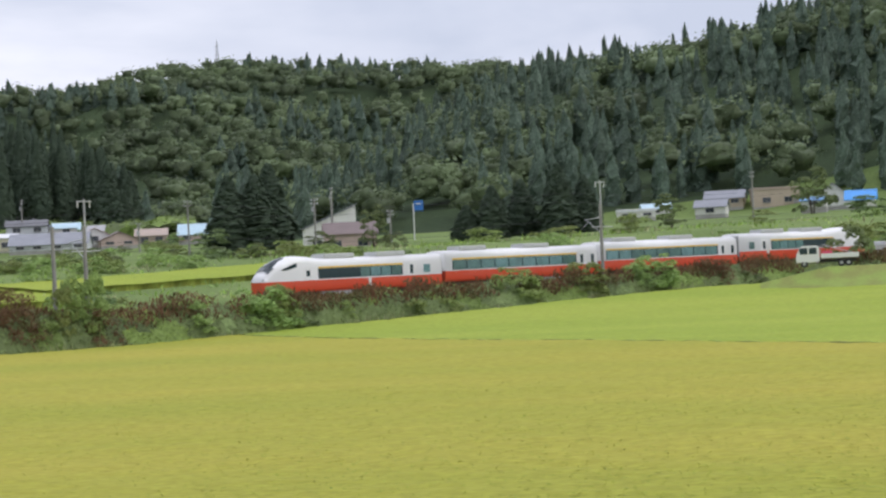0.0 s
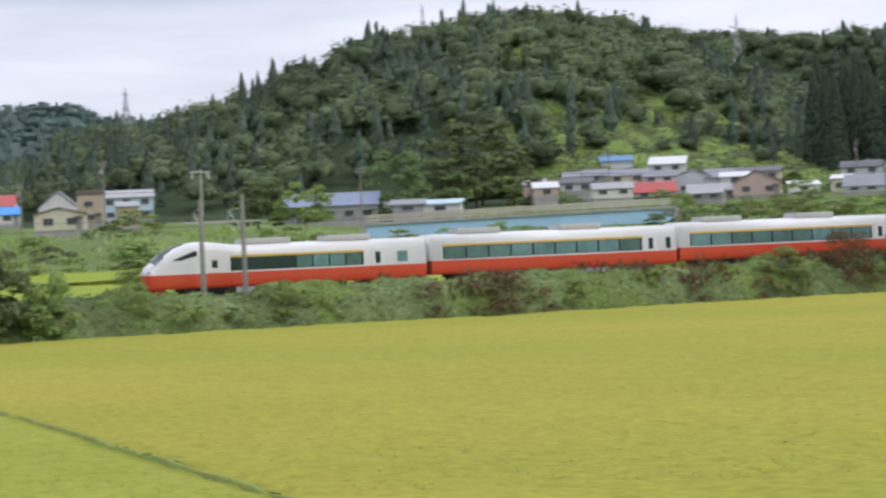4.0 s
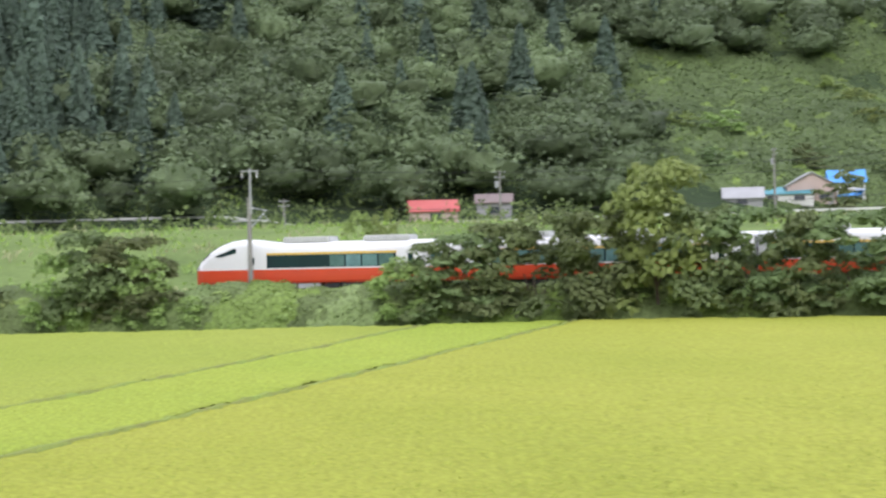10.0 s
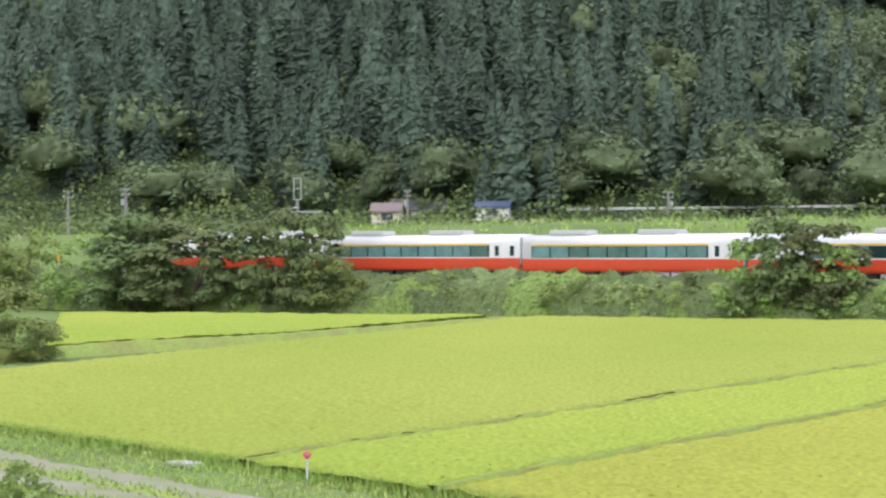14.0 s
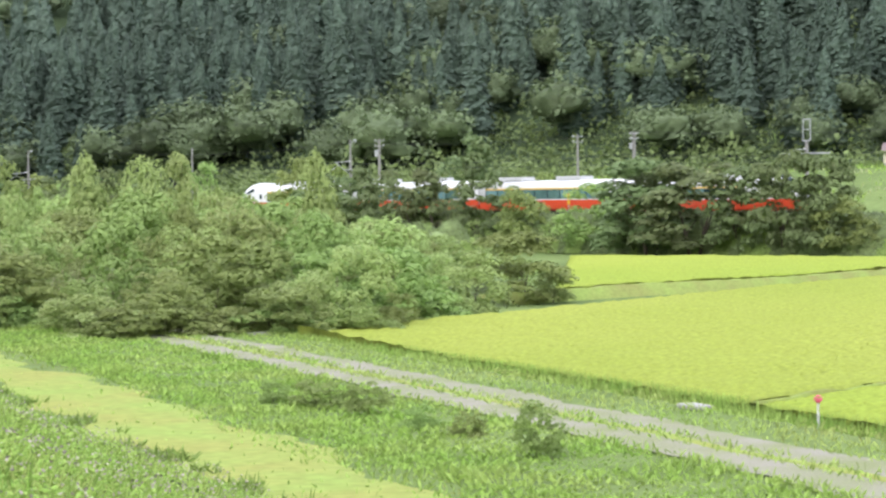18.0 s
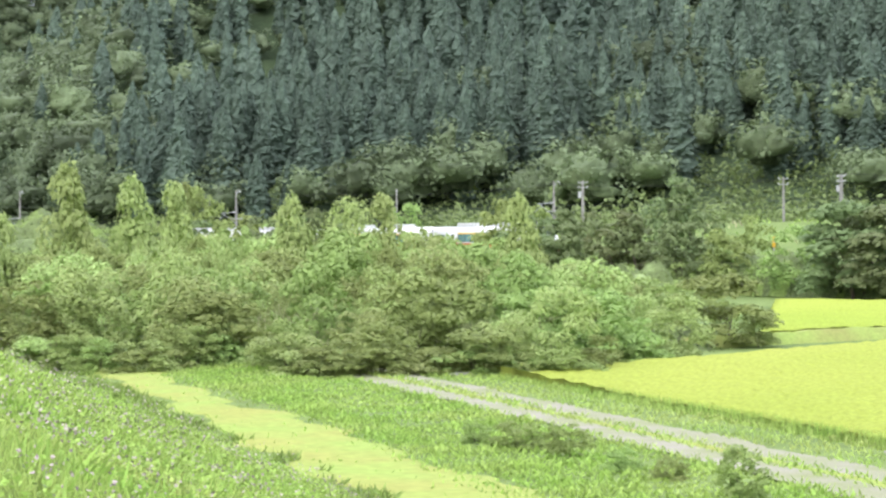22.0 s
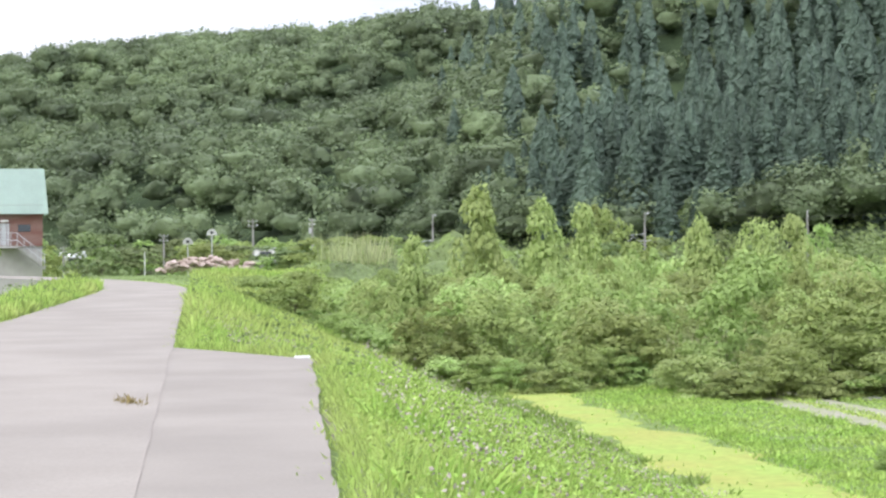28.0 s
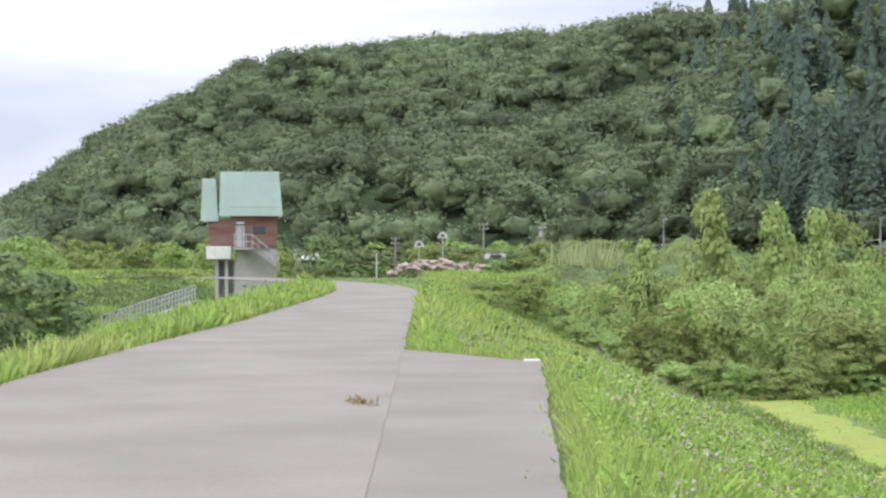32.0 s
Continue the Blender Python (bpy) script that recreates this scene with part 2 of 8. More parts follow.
M_DARK = material("dark_metal", (0.04, 0.04, 0.045), 0.6, 0.3, vary=0.3, scale=2, fine=20, bump=0.15)
M_WHITE = material("white_coach_paint", (0.8, 0.8, 0.8), 0.3, vary=0.04, scale=0.8, fine=8, bump=0.02, bump_scale=3, coat=0.4)
M_RED = material("vermilion_coach_paint", (0.66, 0.075, 0.03), 0.32, vary=0.06, scale=0.8, fine=8, bump=0.02, bump_scale=3, coat=0.4)
M_YELLOW = material("yellow_stripe_paint", (0.78, 0.52, 0.12), 0.35, vary=0.05, bump=0.02)
M_GLASS = material("tinted_glass", (0.02, 0.045, 0.05), 0.05, vary=0.1, scale=1, fine=4, bump=0, glass=True)
M_PANE = material("pale_blue_glass", (0.14, 0.26, 0.25), 0.05, vary=0.25, scale=0.8, fine=2, bump=0, glass=True, spread=0.6)
M_ROOFUNIT = material("pale_grey_roof_unit_paint", (0.6, 0.61, 0.6), 0.5, vary=0.12, bump=0.05)
M_GREY = material("grey_coach_paint", (0.45, 0.46, 0.47), 0.5, vary=0.1, bump=0.05)


# ---- the railway's line ----
def line_table():
    """The railway as a curve of slowly changing bend: distance along it, place and direction."""
    s = np.arange(-620.0, 620.0, 1.0)
    h = np.clip(s, -260, 330) / 100
    th = np.cumsum((-0.514 - 0.18 * h - 0.091 * h * h) * 1e-3)
    i0 = int(np.argmin(abs(s)))
    th += -0.632 - th[i0]
    x, y = np.cumsum(np.cos(th)), np.cumsum(np.sin(th))
    return s, x + 69.24 - x[i0] - 1.4 * np.sin(th), y + 122.16 - y[i0] + 1.4 * np.cos(th), th


LS, LX, LY, LTH = line_table()


def rail_z(s):
    """Height of the rails along the line."""
    h = np.asarray(s) / 100.0
    return 2.2 + 0.12 * np.clip(h, -6, 6) + 0.27 * np.clip(h, -1.6, 2.4) ** 2


def line_at(s, q=0.0):
    """A place on the line, q metres towards the hills from its centre."""
    x, y, a = (np.interp(s, LS, v) for v in (LX, LY, LTH))
    return x - q * np.sin(a), y + q * np.cos(a), a


def line_pose(s, q=0.0, dz=0.0):
    x, y, a = line_at(s, q)
    return pose(float(x), float(y), float(rail_z(s)) + dz, 0, 0, math.degrees(a))


def line_near(x, y):
    """Distance along the line and offset from it (positive towards the hills), for arrays of places."""
    x, y = np.asarray(x, float).ravel(), np.asarray(y, float).ravel()
    k = np.empty(len(x), int)
    for i in range(0, len(x), 20000):
        d = (x[i:i + 20000, None] - LX[None, ::4]) ** 2 + (y[i:i + 20000, None] - LY[None, ::4]) ** 2
        k[i:i + 20000] = d.argmin(1) * 4
    a = LTH[k]
    dx, dy = x - LX[k], y - LY[k]
    return LS[k] + dx * np.cos(a) + dy * np.sin(a), -dx * np.sin(a) + dy * np.cos(a)


# ---- the levee: along and across its road's right edge ----
U = np.array((-0.635, 0.772))
W = np.array((0.772, 0.635))


def levee_uv(x, y):
    x, y = np.asarray(x, float) + 0.6, np.asarray(y, float)
    return x * U[0] + y * U[1], x * W[0] + y * W[1]


def levee_xy(u, v):
    return -0.6 + u * U[0] + v * W[0], u * U[1] + v * W[1]


def apron(u):
    """How far the asphalt widens past the road's right edge."""
    return np.interp(u, [-40, 0, 33, 37.5], [0.0, 0.75, 2.26, 0.0])


def road_z(u):
    return 3.7 + 0.0088 * np.clip(np.asarray(u, float) - 25, 0, 105) - 0.012 * np.clip(np.asarray(u, float) - 135, 0, 150)


def smooth(t):
    t = np.clip(t, 0, 1)
    return t * t * (3 - 2 * t)


def bumps(x, y, size, seed):
    """Cheap smooth wandering between -1 and 1."""
    r = np.random.RandomState(seed)
    out = np.zeros(np.shape(x))
    for k in range(5):
        a, f, p = r.uniform(0, 6.28), r.uniform(0.6, 1.6) / size, r.uniform(0, 6.28)
        out += np.sin((x * math.cos(a) + y * math.sin(a)) * f * 6.28 + p)
    return out / 3


def deg_interp(az, table):
    t = np.array(table)
    return np.interp(az, t[:, 0], t[:, 1])


# hills: direction in degrees against distance of the foot, distance of the crest, elevation of the bare crest
FOOT = [(-60, 640), (-50, 560), (-38, 440), (-30, 360), (-20, 335), (0, 300), (10, 300), (20, 318), (28, 350), (40, 355), (46, 400)]
CREST = [(-60, 1100), (-50, 1000), (-38, 900), (-30, 700), (-20, 600), (0, 560), (10, 540), (20, 480), (28, 440), (46, 430)]
RISE = [(-60, 0.2), (-52, 0.7), (-50, 1.7), (-48, 3.2), (-46.5, 3.9), (-44.5, 4.95), (-43, 5.3), (-41.5, 5.45), (-38.5, 5.7), (-35, 5.9), (-33, 6.2),
        (-28, 6.4), (-25, 6.8), (-20, 8), (0, 9), (10, 8.6), (18, 7.6), (24, 6.3), (28, 5.7), (34, 5.3), (37.5, 4.9), (39.2, 3.9),
        (40.4, 2.6), (41.5, 1.2), (43, 0.5), (46, 0)]
HILLS = (
    (FOOT, CREST, RISE),
    ([(48, 640), (60, 560), (76, 600)], [(48, 900), (60, 790), (76, 820)],
     [(50, 1.5), (53, 3.0), (55.3, 3.1), (57, 3.6), (60, 4.9), (62, 5.3), (64, 5.55), (66.5, 5.4), (68, 4.9), (70, 4.0), (72, 2.8), (74, 1.2), (76, 0.6)]),
    ([(52, 800), (105, 760)], [(52, 1350), (105, 1250)],
     [(60, 4.6), (68, 5.25), (70, 5.05), (72.3, 4.85), (74.9, 4.8), (76.2, 5.1), (77.5, 5.4), (81, 5.4), (85.5, 5.1), (92, 5.0), (105, 4)]),
    ([(78, 480), (105, 430)], [(78, 700), (105, 640)],
     [(79, 0.6), (82, 1.8), (84, 3.0), (86, 4.0), (88.5, 4.6), (91, 4.9), (93.5, 5.3), (97, 6.6), (102, 7), (125, 3)]),
    ([(30, 1500), (60, 1500)], [(30, 2500), (60, 2500)],
     [(30, 3.5), (38, 4.0), (41, 4.15), (42, 3.9), (43.4, 4.2), (45, 4.3), (47.2, 4.15), (48.5, 3.75), (50.2, 4.05), (52.7, 4.1), (54, 3.6), (58, 3.4), (66, 2.5)]),
)


def height(x, y):
    """The lie of the land, for arrays of places."""
    shape = np.shape(x)
    x, y = np.asarray(x, float).ravel(), np.asarray(y, float).ravel()
    az, r = np.degrees(np.arctan2(x, y)), np.hypot(x, y)
    s, q = line_near(x, y)
    rz = rail_z(s)
    z = -0.75 + 0.35 * smooth((x - 5) / 55) + 1.75 * smooth((x - 155) / 62) * smooth((120 - y) / 60) + 0.03 * bumps(x, y, 25, 1)
    # behind the railway the valley floor climbs to the terrace with the road and the houses
    far_foot = np.where(az > 44, 330, deg_interp(az, FOOT))
    track_r = r - q
    z = np.where(q > 0, z + 1.0 + (deg_interp(az, [(-60, 3.0), (-36, 4.0), (-20, 6.0), (0, 7.6), (14, 7.9), (42, 8.4), (58, 8.0), (61, 6.2), (67.5, 6.2), (70, 7.5), (75, 7.5), (88, 8.5), (100, 10)])
                       + np.where(az > 42, 0.032, 0.02) * np.clip(r - 320, 0, 240) - z - 1)
                 * smooth((q - 8) / np.maximum(40, 0.8 * (far_foot - 30 - track_r))), z)
    # the village climbs the slope
    z = np.where((az > 60) & (az < 84) & (r > 395), np.maximum(z, 8.7 + 0.065 * np.clip(r - 395, 0, 160) * smooth((az - 61) / 3) * smooth((83 - az) / 3)), z)
    # rail bed
    z = np.maximum(z, rz - 0.75 - np.maximum(0, abs(q) - 2.7) / 1.6)
    # levee, with the level bench of the farm track below it
    u, v = levee_uv(x, y)
    z = np.where((u > -200) & (u < 130) & (v > 0) & (v < 40), np.maximum(z, -0.12 - np.clip(v - 26.6, 0, 9) / 1.2 - 0.63 * smooth((u - 84) / 12)), z)
    zr = road_z(u)
    side = np.where(v > 0, np.maximum(0, v - 0.5 - apron(u) - np.interp(u, [118, 150, 260], [0, 16, 45])) / 2.3, np.maximum(0, -5.8 - v) / 2.2)
    z = np.where((v > -60) & (u > -200) & (u < 330), np.maximum(z, zr - 0.06 - side), z)
    far_bank = 4.75 - np.maximum(0, 203 - r) / 2.3 - np.maximum(0, r - 209) / 2.3 - 0.12 * np.clip(az + 46, 0, 40) * 3
    z = np.where((az < -43) & (az > -75), np.maximum(z, far_bank), z)
    # hills
    for foot, crest, rise in HILLS:
        lo, hi = foot[0][0], foot[-1][0]
        f, c = deg_interp(az, foot), deg_interp(az, crest)
        top = 5.3 + c * np.tan(np.radians(deg_interp(az, rise)))
        inside = smooth((az - rise[0][0] + 6) / 6) * smooth((rise[-1][0] + 6 - az) / 6)
        t = (r - f) / (c - f)
        base = z
        lift = (top - base) * np.where(t < 1, np.clip(t, 0, 1) ** 0.92, np.clip(1 - (t - 1) * 0.5, 0, 1)) * inside
        rough = bumps(x, y, 170, 9) * 11 + bumps(x, y, 90, 7) * 5 + bumps(x, y, 33, 8) * 1.6
        lift = lift + rough * smooth(lift / 45) * (1 - smooth((t - 0.7) * 4))
        z = np.where((t > 0) & (lift > 0), np.maximum(z, base + lift), z)
    return z.reshape(shape)


# ---- mesh helpers ----
def np_mesh(name, verts, faces, mats, index=None, flat=True, tone=None):
    me = bpy.data.meshes.new(name)
    verts, faces = np.asarray(verts, np.float32), np.asarray(faces, np.int32)
    k = faces.shape[1]
    me.vertices.add(len(verts))
    me.vertices.foreach_set("co", verts.ravel())
    me.loops.add(faces.size)
    me.loops.foreach_set("vertex_index", faces.ravel())
    me.polygons.add(len(faces))
    me.polygons.foreach_set("loop_start", np.arange(0, faces.size, k, dtype=np.int32))
    for m in mats if isinstance(mats, (list, tuple)) else [mats]:
        me.materials.append(m)
    if index is not None:
        me.polygons.foreach_set("material_index", np.asarray(index, np.int32))
    if tone is not None:
        me.attributes.new("tone", "FLOAT", "POINT").data.foreach_set("value", np.asarray(tone, np.float32))
    me.update(calc_edges=True)
    me.polygons.foreach_set("use_smooth", np.full(len(faces), not flat))
    return me


def part(name, bm, mat, parent=None, label="", smooth_shade=False):
    """Links a bmesh as one mesh object under a thing."""
    me = bpy.data.meshes.new(name)
    bm.normal_update()
    bm.to_mesh(me)
    bm.free()
    me.materials.append(mat)
    if smooth_shade:
        me.polygons.foreach_set("use_smooth", [True] * len(me.polygons))
    ob = new(name, me)
    ob.parent = parent
    if label:
        ob["label"] = label
    return ob


def boxes(*items):
    """A bmesh of boxes: (x0, y0, z0, x1, y1, z1) or with a matrix as a seventh value; edges lightly bevelled."""
    bm = bmesh.new()
    for it in items:
        x0, y0, z0, x1, y1, z1 = it[:6]
        m = Matrix.Translation(((x0 + x1) / 2, (y0 + y1) / 2, (z0 + z1) / 2)) @ Matrix.Diagonal((x1 - x0, y1 - y0, z1 - z0, 1))
        bmesh.ops.create_cube(bm, size=1, matrix=it[6] @ m if len(it) > 6 else m)
    return bm


def bevelled(bm, w=0.02, seg=1):
    bmesh.ops.bevel(bm, geom=bm.edges[:], offset=w, segments=seg, affect="EDGES", clamp_overlap=True)
    return bm


def tube(bm, a, b, r0, r1=None, n=8):
    a, b = Vector(a), Vector(b)
    d = b - a
    m = Matrix.Translation((a + b) / 2) @ d.to_track_quat("Z", "Y").to_matrix().to_4x4()
    bmesh.ops.create_cone(bm, cap_ends=True, segments=n, radius1=r0, radius2=r1 if r1 is not None else r0, depth=d.length, matrix=m)
    return bm


def tubes(*items, n=8):
    bm = bmesh.new()
    for it in items:
        tube(bm, *it, n=n)
    return bm


def prism(outline, depth, axis="y"):
    """An outline in (x, z) drawn out along y from -depth / 2 to depth / 2."""
    bm = bmesh.new()
    f = [bm.verts.new((x, -depth / 2, z)) for x, z in outline]
    g = [bm.verts.new((x, depth / 2, z)) for x, z in outline]
    bm.faces.new(f)
    bm.faces.new(g[::-1])
    for i in range(len(f)):
        j = (i + 1) % len(f)
        bm.faces.new((f[j], f[i], g[i], g[j]))
    bmesh.ops.recalc_face_normals(bm, faces=bm.faces[:])
    if axis == "x":
        bmesh.ops.rotate(bm, verts=bm.verts[:], matrix=Matrix.Rotation(radians(90), 3, "Z"))
    return bm


def thing(name, m, label, category, group=""):
    ob = new(name)
    ob.matrix_basis = m
    return tagged(ob, label, category, group)


def ground_z(x, y):
    return float(height(np.array([x]), np.array([y]))[0])


# ---- ground ----
def build_ground():
    az = np.radians(np.concatenate([np.arange(-180, -58, 4.0), np.arange(-58, 104, 0.33), np.arange(104, 180, 4.0)]))
    r = np.concatenate([[0.5, 2], np.arange(4, 60, 1.0), np.arange(60, 290, 1.6), np.geomspace(290, 4500, 105)])
    A, R = np.meshgrid(az, r, indexing="ij")
    X, Y = R * np.sin(A), R * np.cos(A)
    Z = height(X, Y)
    n, m = A.shape
    i = np.arange(n)[:, None] * m + np.arange(m - 1)[None, :]
    j = np.roll(np.arange(n), -1)[:, None] * m + np.arange(m - 1)[None, :]
    faces = np.stack([i, i + 1, j + 1, j], -1).reshape(-1, 4)[:, ::-1]
    cx, cy, cz = (v.ravel()[faces].mean(1) for v in (X, Y, Z))
    ca, cr = np.degrees(np.arctan2(cx, cy)), np.hypot(cx, cy)
    s, q = line_near(cx, cy)
    kind = np.zeros(len(faces), int)
    kind[(cr > deg_interp(ca, FOOT)) & (ca < 43) & (ca > -58)] = 1
    kind[(cr > 470) & (ca >= 43)] = 1
    # the far slopes get the floor that has haze in its colour
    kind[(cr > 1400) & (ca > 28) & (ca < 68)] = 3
    kind[(abs(q) < 2.6) & (s > -500) & (s < 500)] = 2
    ob = new("ground", np_mesh("ground", np.stack([X, Y, Z], -1).reshape(-1, 3), faces, [M_GROUND, M_FOREST_FLOOR, M_BALLAST, M_HAZEFLOOR], kind, flat=False))
    tagged(ob, "green valley floor with meadows rising into wooded hills", "ground", kind="structure")


build_ground()


# ---- foliage ----
def rhombs(c, d, n, length, width, fold=0.15):
    """Leaf shapes: centres c, directions d, normals n; four corners each."""
    side = np.cross(d, n)
    side /= np.linalg.norm(side, axis=1, keepdims=True) + 1e-9
    L, Wd = np.asarray(length).reshape(-1, 1), np.asarray(width).reshape(-1, 1)
    v = np.stack([c - d * L / 2, c + side * Wd / 2 - n * Wd * fold, c + d * L / 2, c - side * Wd / 2 - n * Wd * fold], 1)
    return v.reshape(-1, 3)


def unit(rs, n):
    v = rs.normal(size=(n, 3))
    return v / np.linalg.norm(v, axis=1, keepdims=True)


def quads(nv):
    return np.arange(nv).reshape(-1, 4)


def lump_reach(d, mid, cs, rad, least, flat):
    """How far a crown of flattened round boughs reaches from its middle in each direction, and the bough met there."""
    k = np.array((1, 1, 1 / flat))
    e, o = d * k, (cs - mid) * k
    a, b = (e * e).sum(1, keepdims=True), e @ o.T
    disc = b ** 2 - a * ((o ** 2).sum(1) - rad ** 2)
    reach = np.where(disc > 0, (b + np.sqrt(np.maximum(disc, 0))) / a, 0)
    return np.maximum(reach.max(1), least), reach.argmax(1)


def crown(seed, lumps, lat, lon, leaves, leaf, ratio=0.6, rough=0.5, inner=1.0, flat=0.65):
    """A crown of many round boughs with loose leaves on them: one metre wide and high, foot at 0. Corners and faces."""
    rs = np.random.RandomState(seed)
    o = unit(rs, lumps)
    o[:, 2] = np.where(o[:, 2] < -0.25, -o[:, 2], o[:, 2])
    cs = o * (0.36, 0.36, 0.42) * rs.uniform(0.65, 1.2, (lumps, 1)) + (0, 0, 0.52)
    rad, mid, low, least = rs.uniform(0.07, 0.22, lumps), np.array((0, 0, 0.42)), -0.75, 0.17
    ph, th = np.meshgrid(np.linspace(low, 1.5707, lat + 1), np.arange(lon) / lon * 6.2832, indexing="ij")
    th = th + 0.5 * 6.2832 / lon * (np.arange(lat + 1) % 2)[:, None]
    d = np.stack([np.cos(ph) * np.cos(th), np.cos(ph) * np.sin(th), np.sin(ph)], -1).reshape(-1, 3)
    core = mid + d * (lump_reach(d, mid, cs, rad, least, flat)[0] * rs.uniform(0.84, 1.06, len(d)) * inner)[:, None]
    core[-lon:] = core[-lon:].mean(0)
    i, j = np.meshgrid(np.arange(lat), np.arange(lon), indexing="ij")
    faces = np.stack([i * lon + j, i * lon + (j + 1) % lon, (i + 1) * lon + (j + 1) % lon, (i + 1) * lon + j], -1).reshape(-1, 4)
    e = unit(rs, leaves)
    e[:, 2] = np.where(e[:, 2] < math.sin(max(low, -1.2)), -e[:, 2], e[:, 2])
    reach, k = lump_reach(e, mid, cs, rad, least, flat)
    p = mid + e * (reach * np.where(rs.rand(leaves) < 0.75, rs.uniform(0.86, 1.06, leaves), rs.uniform(0.98, 1.2, leaves)))[:, None]
    n = (p - cs[k]) / rad[k][:, None] / (1, 1, flat ** 2) + rs.normal(size=(leaves, 3)) * rough + np.array((0, 0, 0.15))
    n /= np.linalg.norm(n, axis=1, keepdims=True) + 1e-9
    q = np.cross(n, unit(rs, leaves))
    q /= np.linalg.norm(q, axis=1, keepdims=True)
    sz = leaf * rs.uniform(0.55, 1.35, leaves)
    lo, hi = np.percentile(core, 1, axis=0), core.max(0)
    fit = np.array((1 / max(hi[0] - lo[0], hi[1] - lo[1]),) * 2 + (1 / hi[2],))
    core, p = core * fit, p * fit
    core[:, 2], p[:, 2] = np.maximum(core[:, 2], -0.05), np.maximum(p[:, 2], 0)
    leaf_v = rhombs(p, q, n, sz, sz * ratio)
    leaf_v = leaf_v.reshape(-1, 4, 3)[:, [0, 1, 3]] + (q * sz[:, None] * rs.uniform(0.2, 0.5, (leaves, 1)))[:, None] * np.array((0, 1, 1))[None, :, None]
    return np.concatenate([core, leaf_v.reshape(-1, 3)]), np.concatenate([faces[:, :3], faces[:, [0, 2, 3]], len(core) + np.arange(leaves * 3).reshape(-1, 3)])


def cedar(seed, sides, rings, sprays):
    """A Japanese cedar of unit height: a ragged, tiered cone with loose sprays. Corners and faces."""
    rs = np.random.RandomState(seed)
    prof = lambda h: 0.15 * np.clip(1 - h, 0, 1) ** 0.72 * (0.7 + 0.3 * np.minimum(1, h * 4)) + 0.003
    hs = np.linspace(0.03, 1.0, 2 * rings + 1)
    V = []
    for i, h in enumerate(hs):
        tier = (1.04 if i % 2 == 0 else 0.86) if i < 2 * rings else 0.2
        for j in range(sides):
            t = (j + 0.5 * (i % 2)) / sides * 6.283 + rs.normal() * 0.24
            r = prof(h) * tier * rs.uniform(0.62, 1.3)
            V.append((math.cos(t) * r, math.sin(t) * r, min(1.0, h + (rs.normal() * 0.22 - (0.25 if i % 2 == 0 else 0)) / (2 * rings))))
    F = [(i * sides + j, i * sides + (j + 1) % sides, (i + 1) * sides + (j + 1) % sides, (i + 1) * sides + j) for i in range(2 * rings) for j in range(sides)]
    h = 0.06 + 0.92 * rs.rand(sprays)
    a = rs.uniform(0, 6.283, sprays)
    radial = np.stack([np.cos(a), np.sin(a), np.zeros(sprays)], 1)
    c = radial * (prof(h) * rs.uniform(0.8, 1.15, sprays))[:, None] + np.stack([0 * h, 0 * h, h], 1)
    d = radial * 0.6 + np.array((0, 0, -0.6)) + rs.normal(size=(sprays, 3)) * 0.3
    d /= np.linalg.norm(d, axis=1, keepdims=True)
    n = radial + np.array((0, 0, 0.8)) + rs.normal(size=(sprays, 3)) * 0.2
    n -= d * (n * d).sum(1, keepdims=True)
    n /= np.linalg.norm(n, axis=1, keepdims=True) + 1e-9
    L = 0.018 + prof(h) * 0.4
    w = rhombs(c, d, n, L, L * 0.75, 0.2).reshape(-1, 4, 3)[:, [0, 1, 3]] + (d * L[:, None] * 0.35)[:, None] * np.array((0, 1, 1))[None, :, None]
    F = np.array(F)
    return np.concatenate([np.array(V), w.reshape(-1, 3)]), np.concatenate([F[:, :3], F[:, [0, 2, 3]], len(V) + np.arange(sprays * 3).reshape(-1, 3)])


def stand(templates, x, y, z, size, rs, wide):
    """Copies of whole trees at many places: corners, faces and a tone for each tree."""
    out, faces, tones, base = [], [], [], 0
    pick, shade, turn = rs.randint(0, len(templates), len(x)), rs.rand(len(x)), rs.uniform(0, 6.28, len(x))
    for t, (tv, tf) in enumerate(templates):
        i = np.nonzero(pick == t)[0]
        c, s, sw = np.cos(turn[i])[:, None], np.sin(turn[i])[:, None], (size * wide)[i][:, None]
        out.append(np.stack([(tv[None, :, 0] * c - tv[None, :, 1] * s) * sw + x[i][:, None], (tv[None, :, 0] * s + tv[None, :, 1] * c) * sw + y[i][:, None],
                             tv[None, :, 2] * size[i][:, None] + z[i][:, None]], -1).reshape(-1, 3))
        faces.append((tf[None] + (base + np.arange(len(i)) * len(tv))[:, None, None]).reshape(-1, tf.shape[1]))
        tones.append(np.repeat(shade[i], len(tv)))
        base += len(i) * len(tv)
    return np.concatenate(out), np.concatenate(faces), np.concatenate(tones)


def sprinkle(rs, a0, a1, r0, r1, per):
    """Random places in a sector of directions and distances, one on every so many square metres."""
    n = int(0.5 * radians(a1 - a0) * (r1 * r1 - r0 * r0) / per)
    a, r = np.radians(rs.uniform(a0, a1, n)), np.sqrt(rs.uniform(r0 * r0, r1 * r1, n))
    return r * np.sin(a), r * np.cos(a), np.degrees(a), r


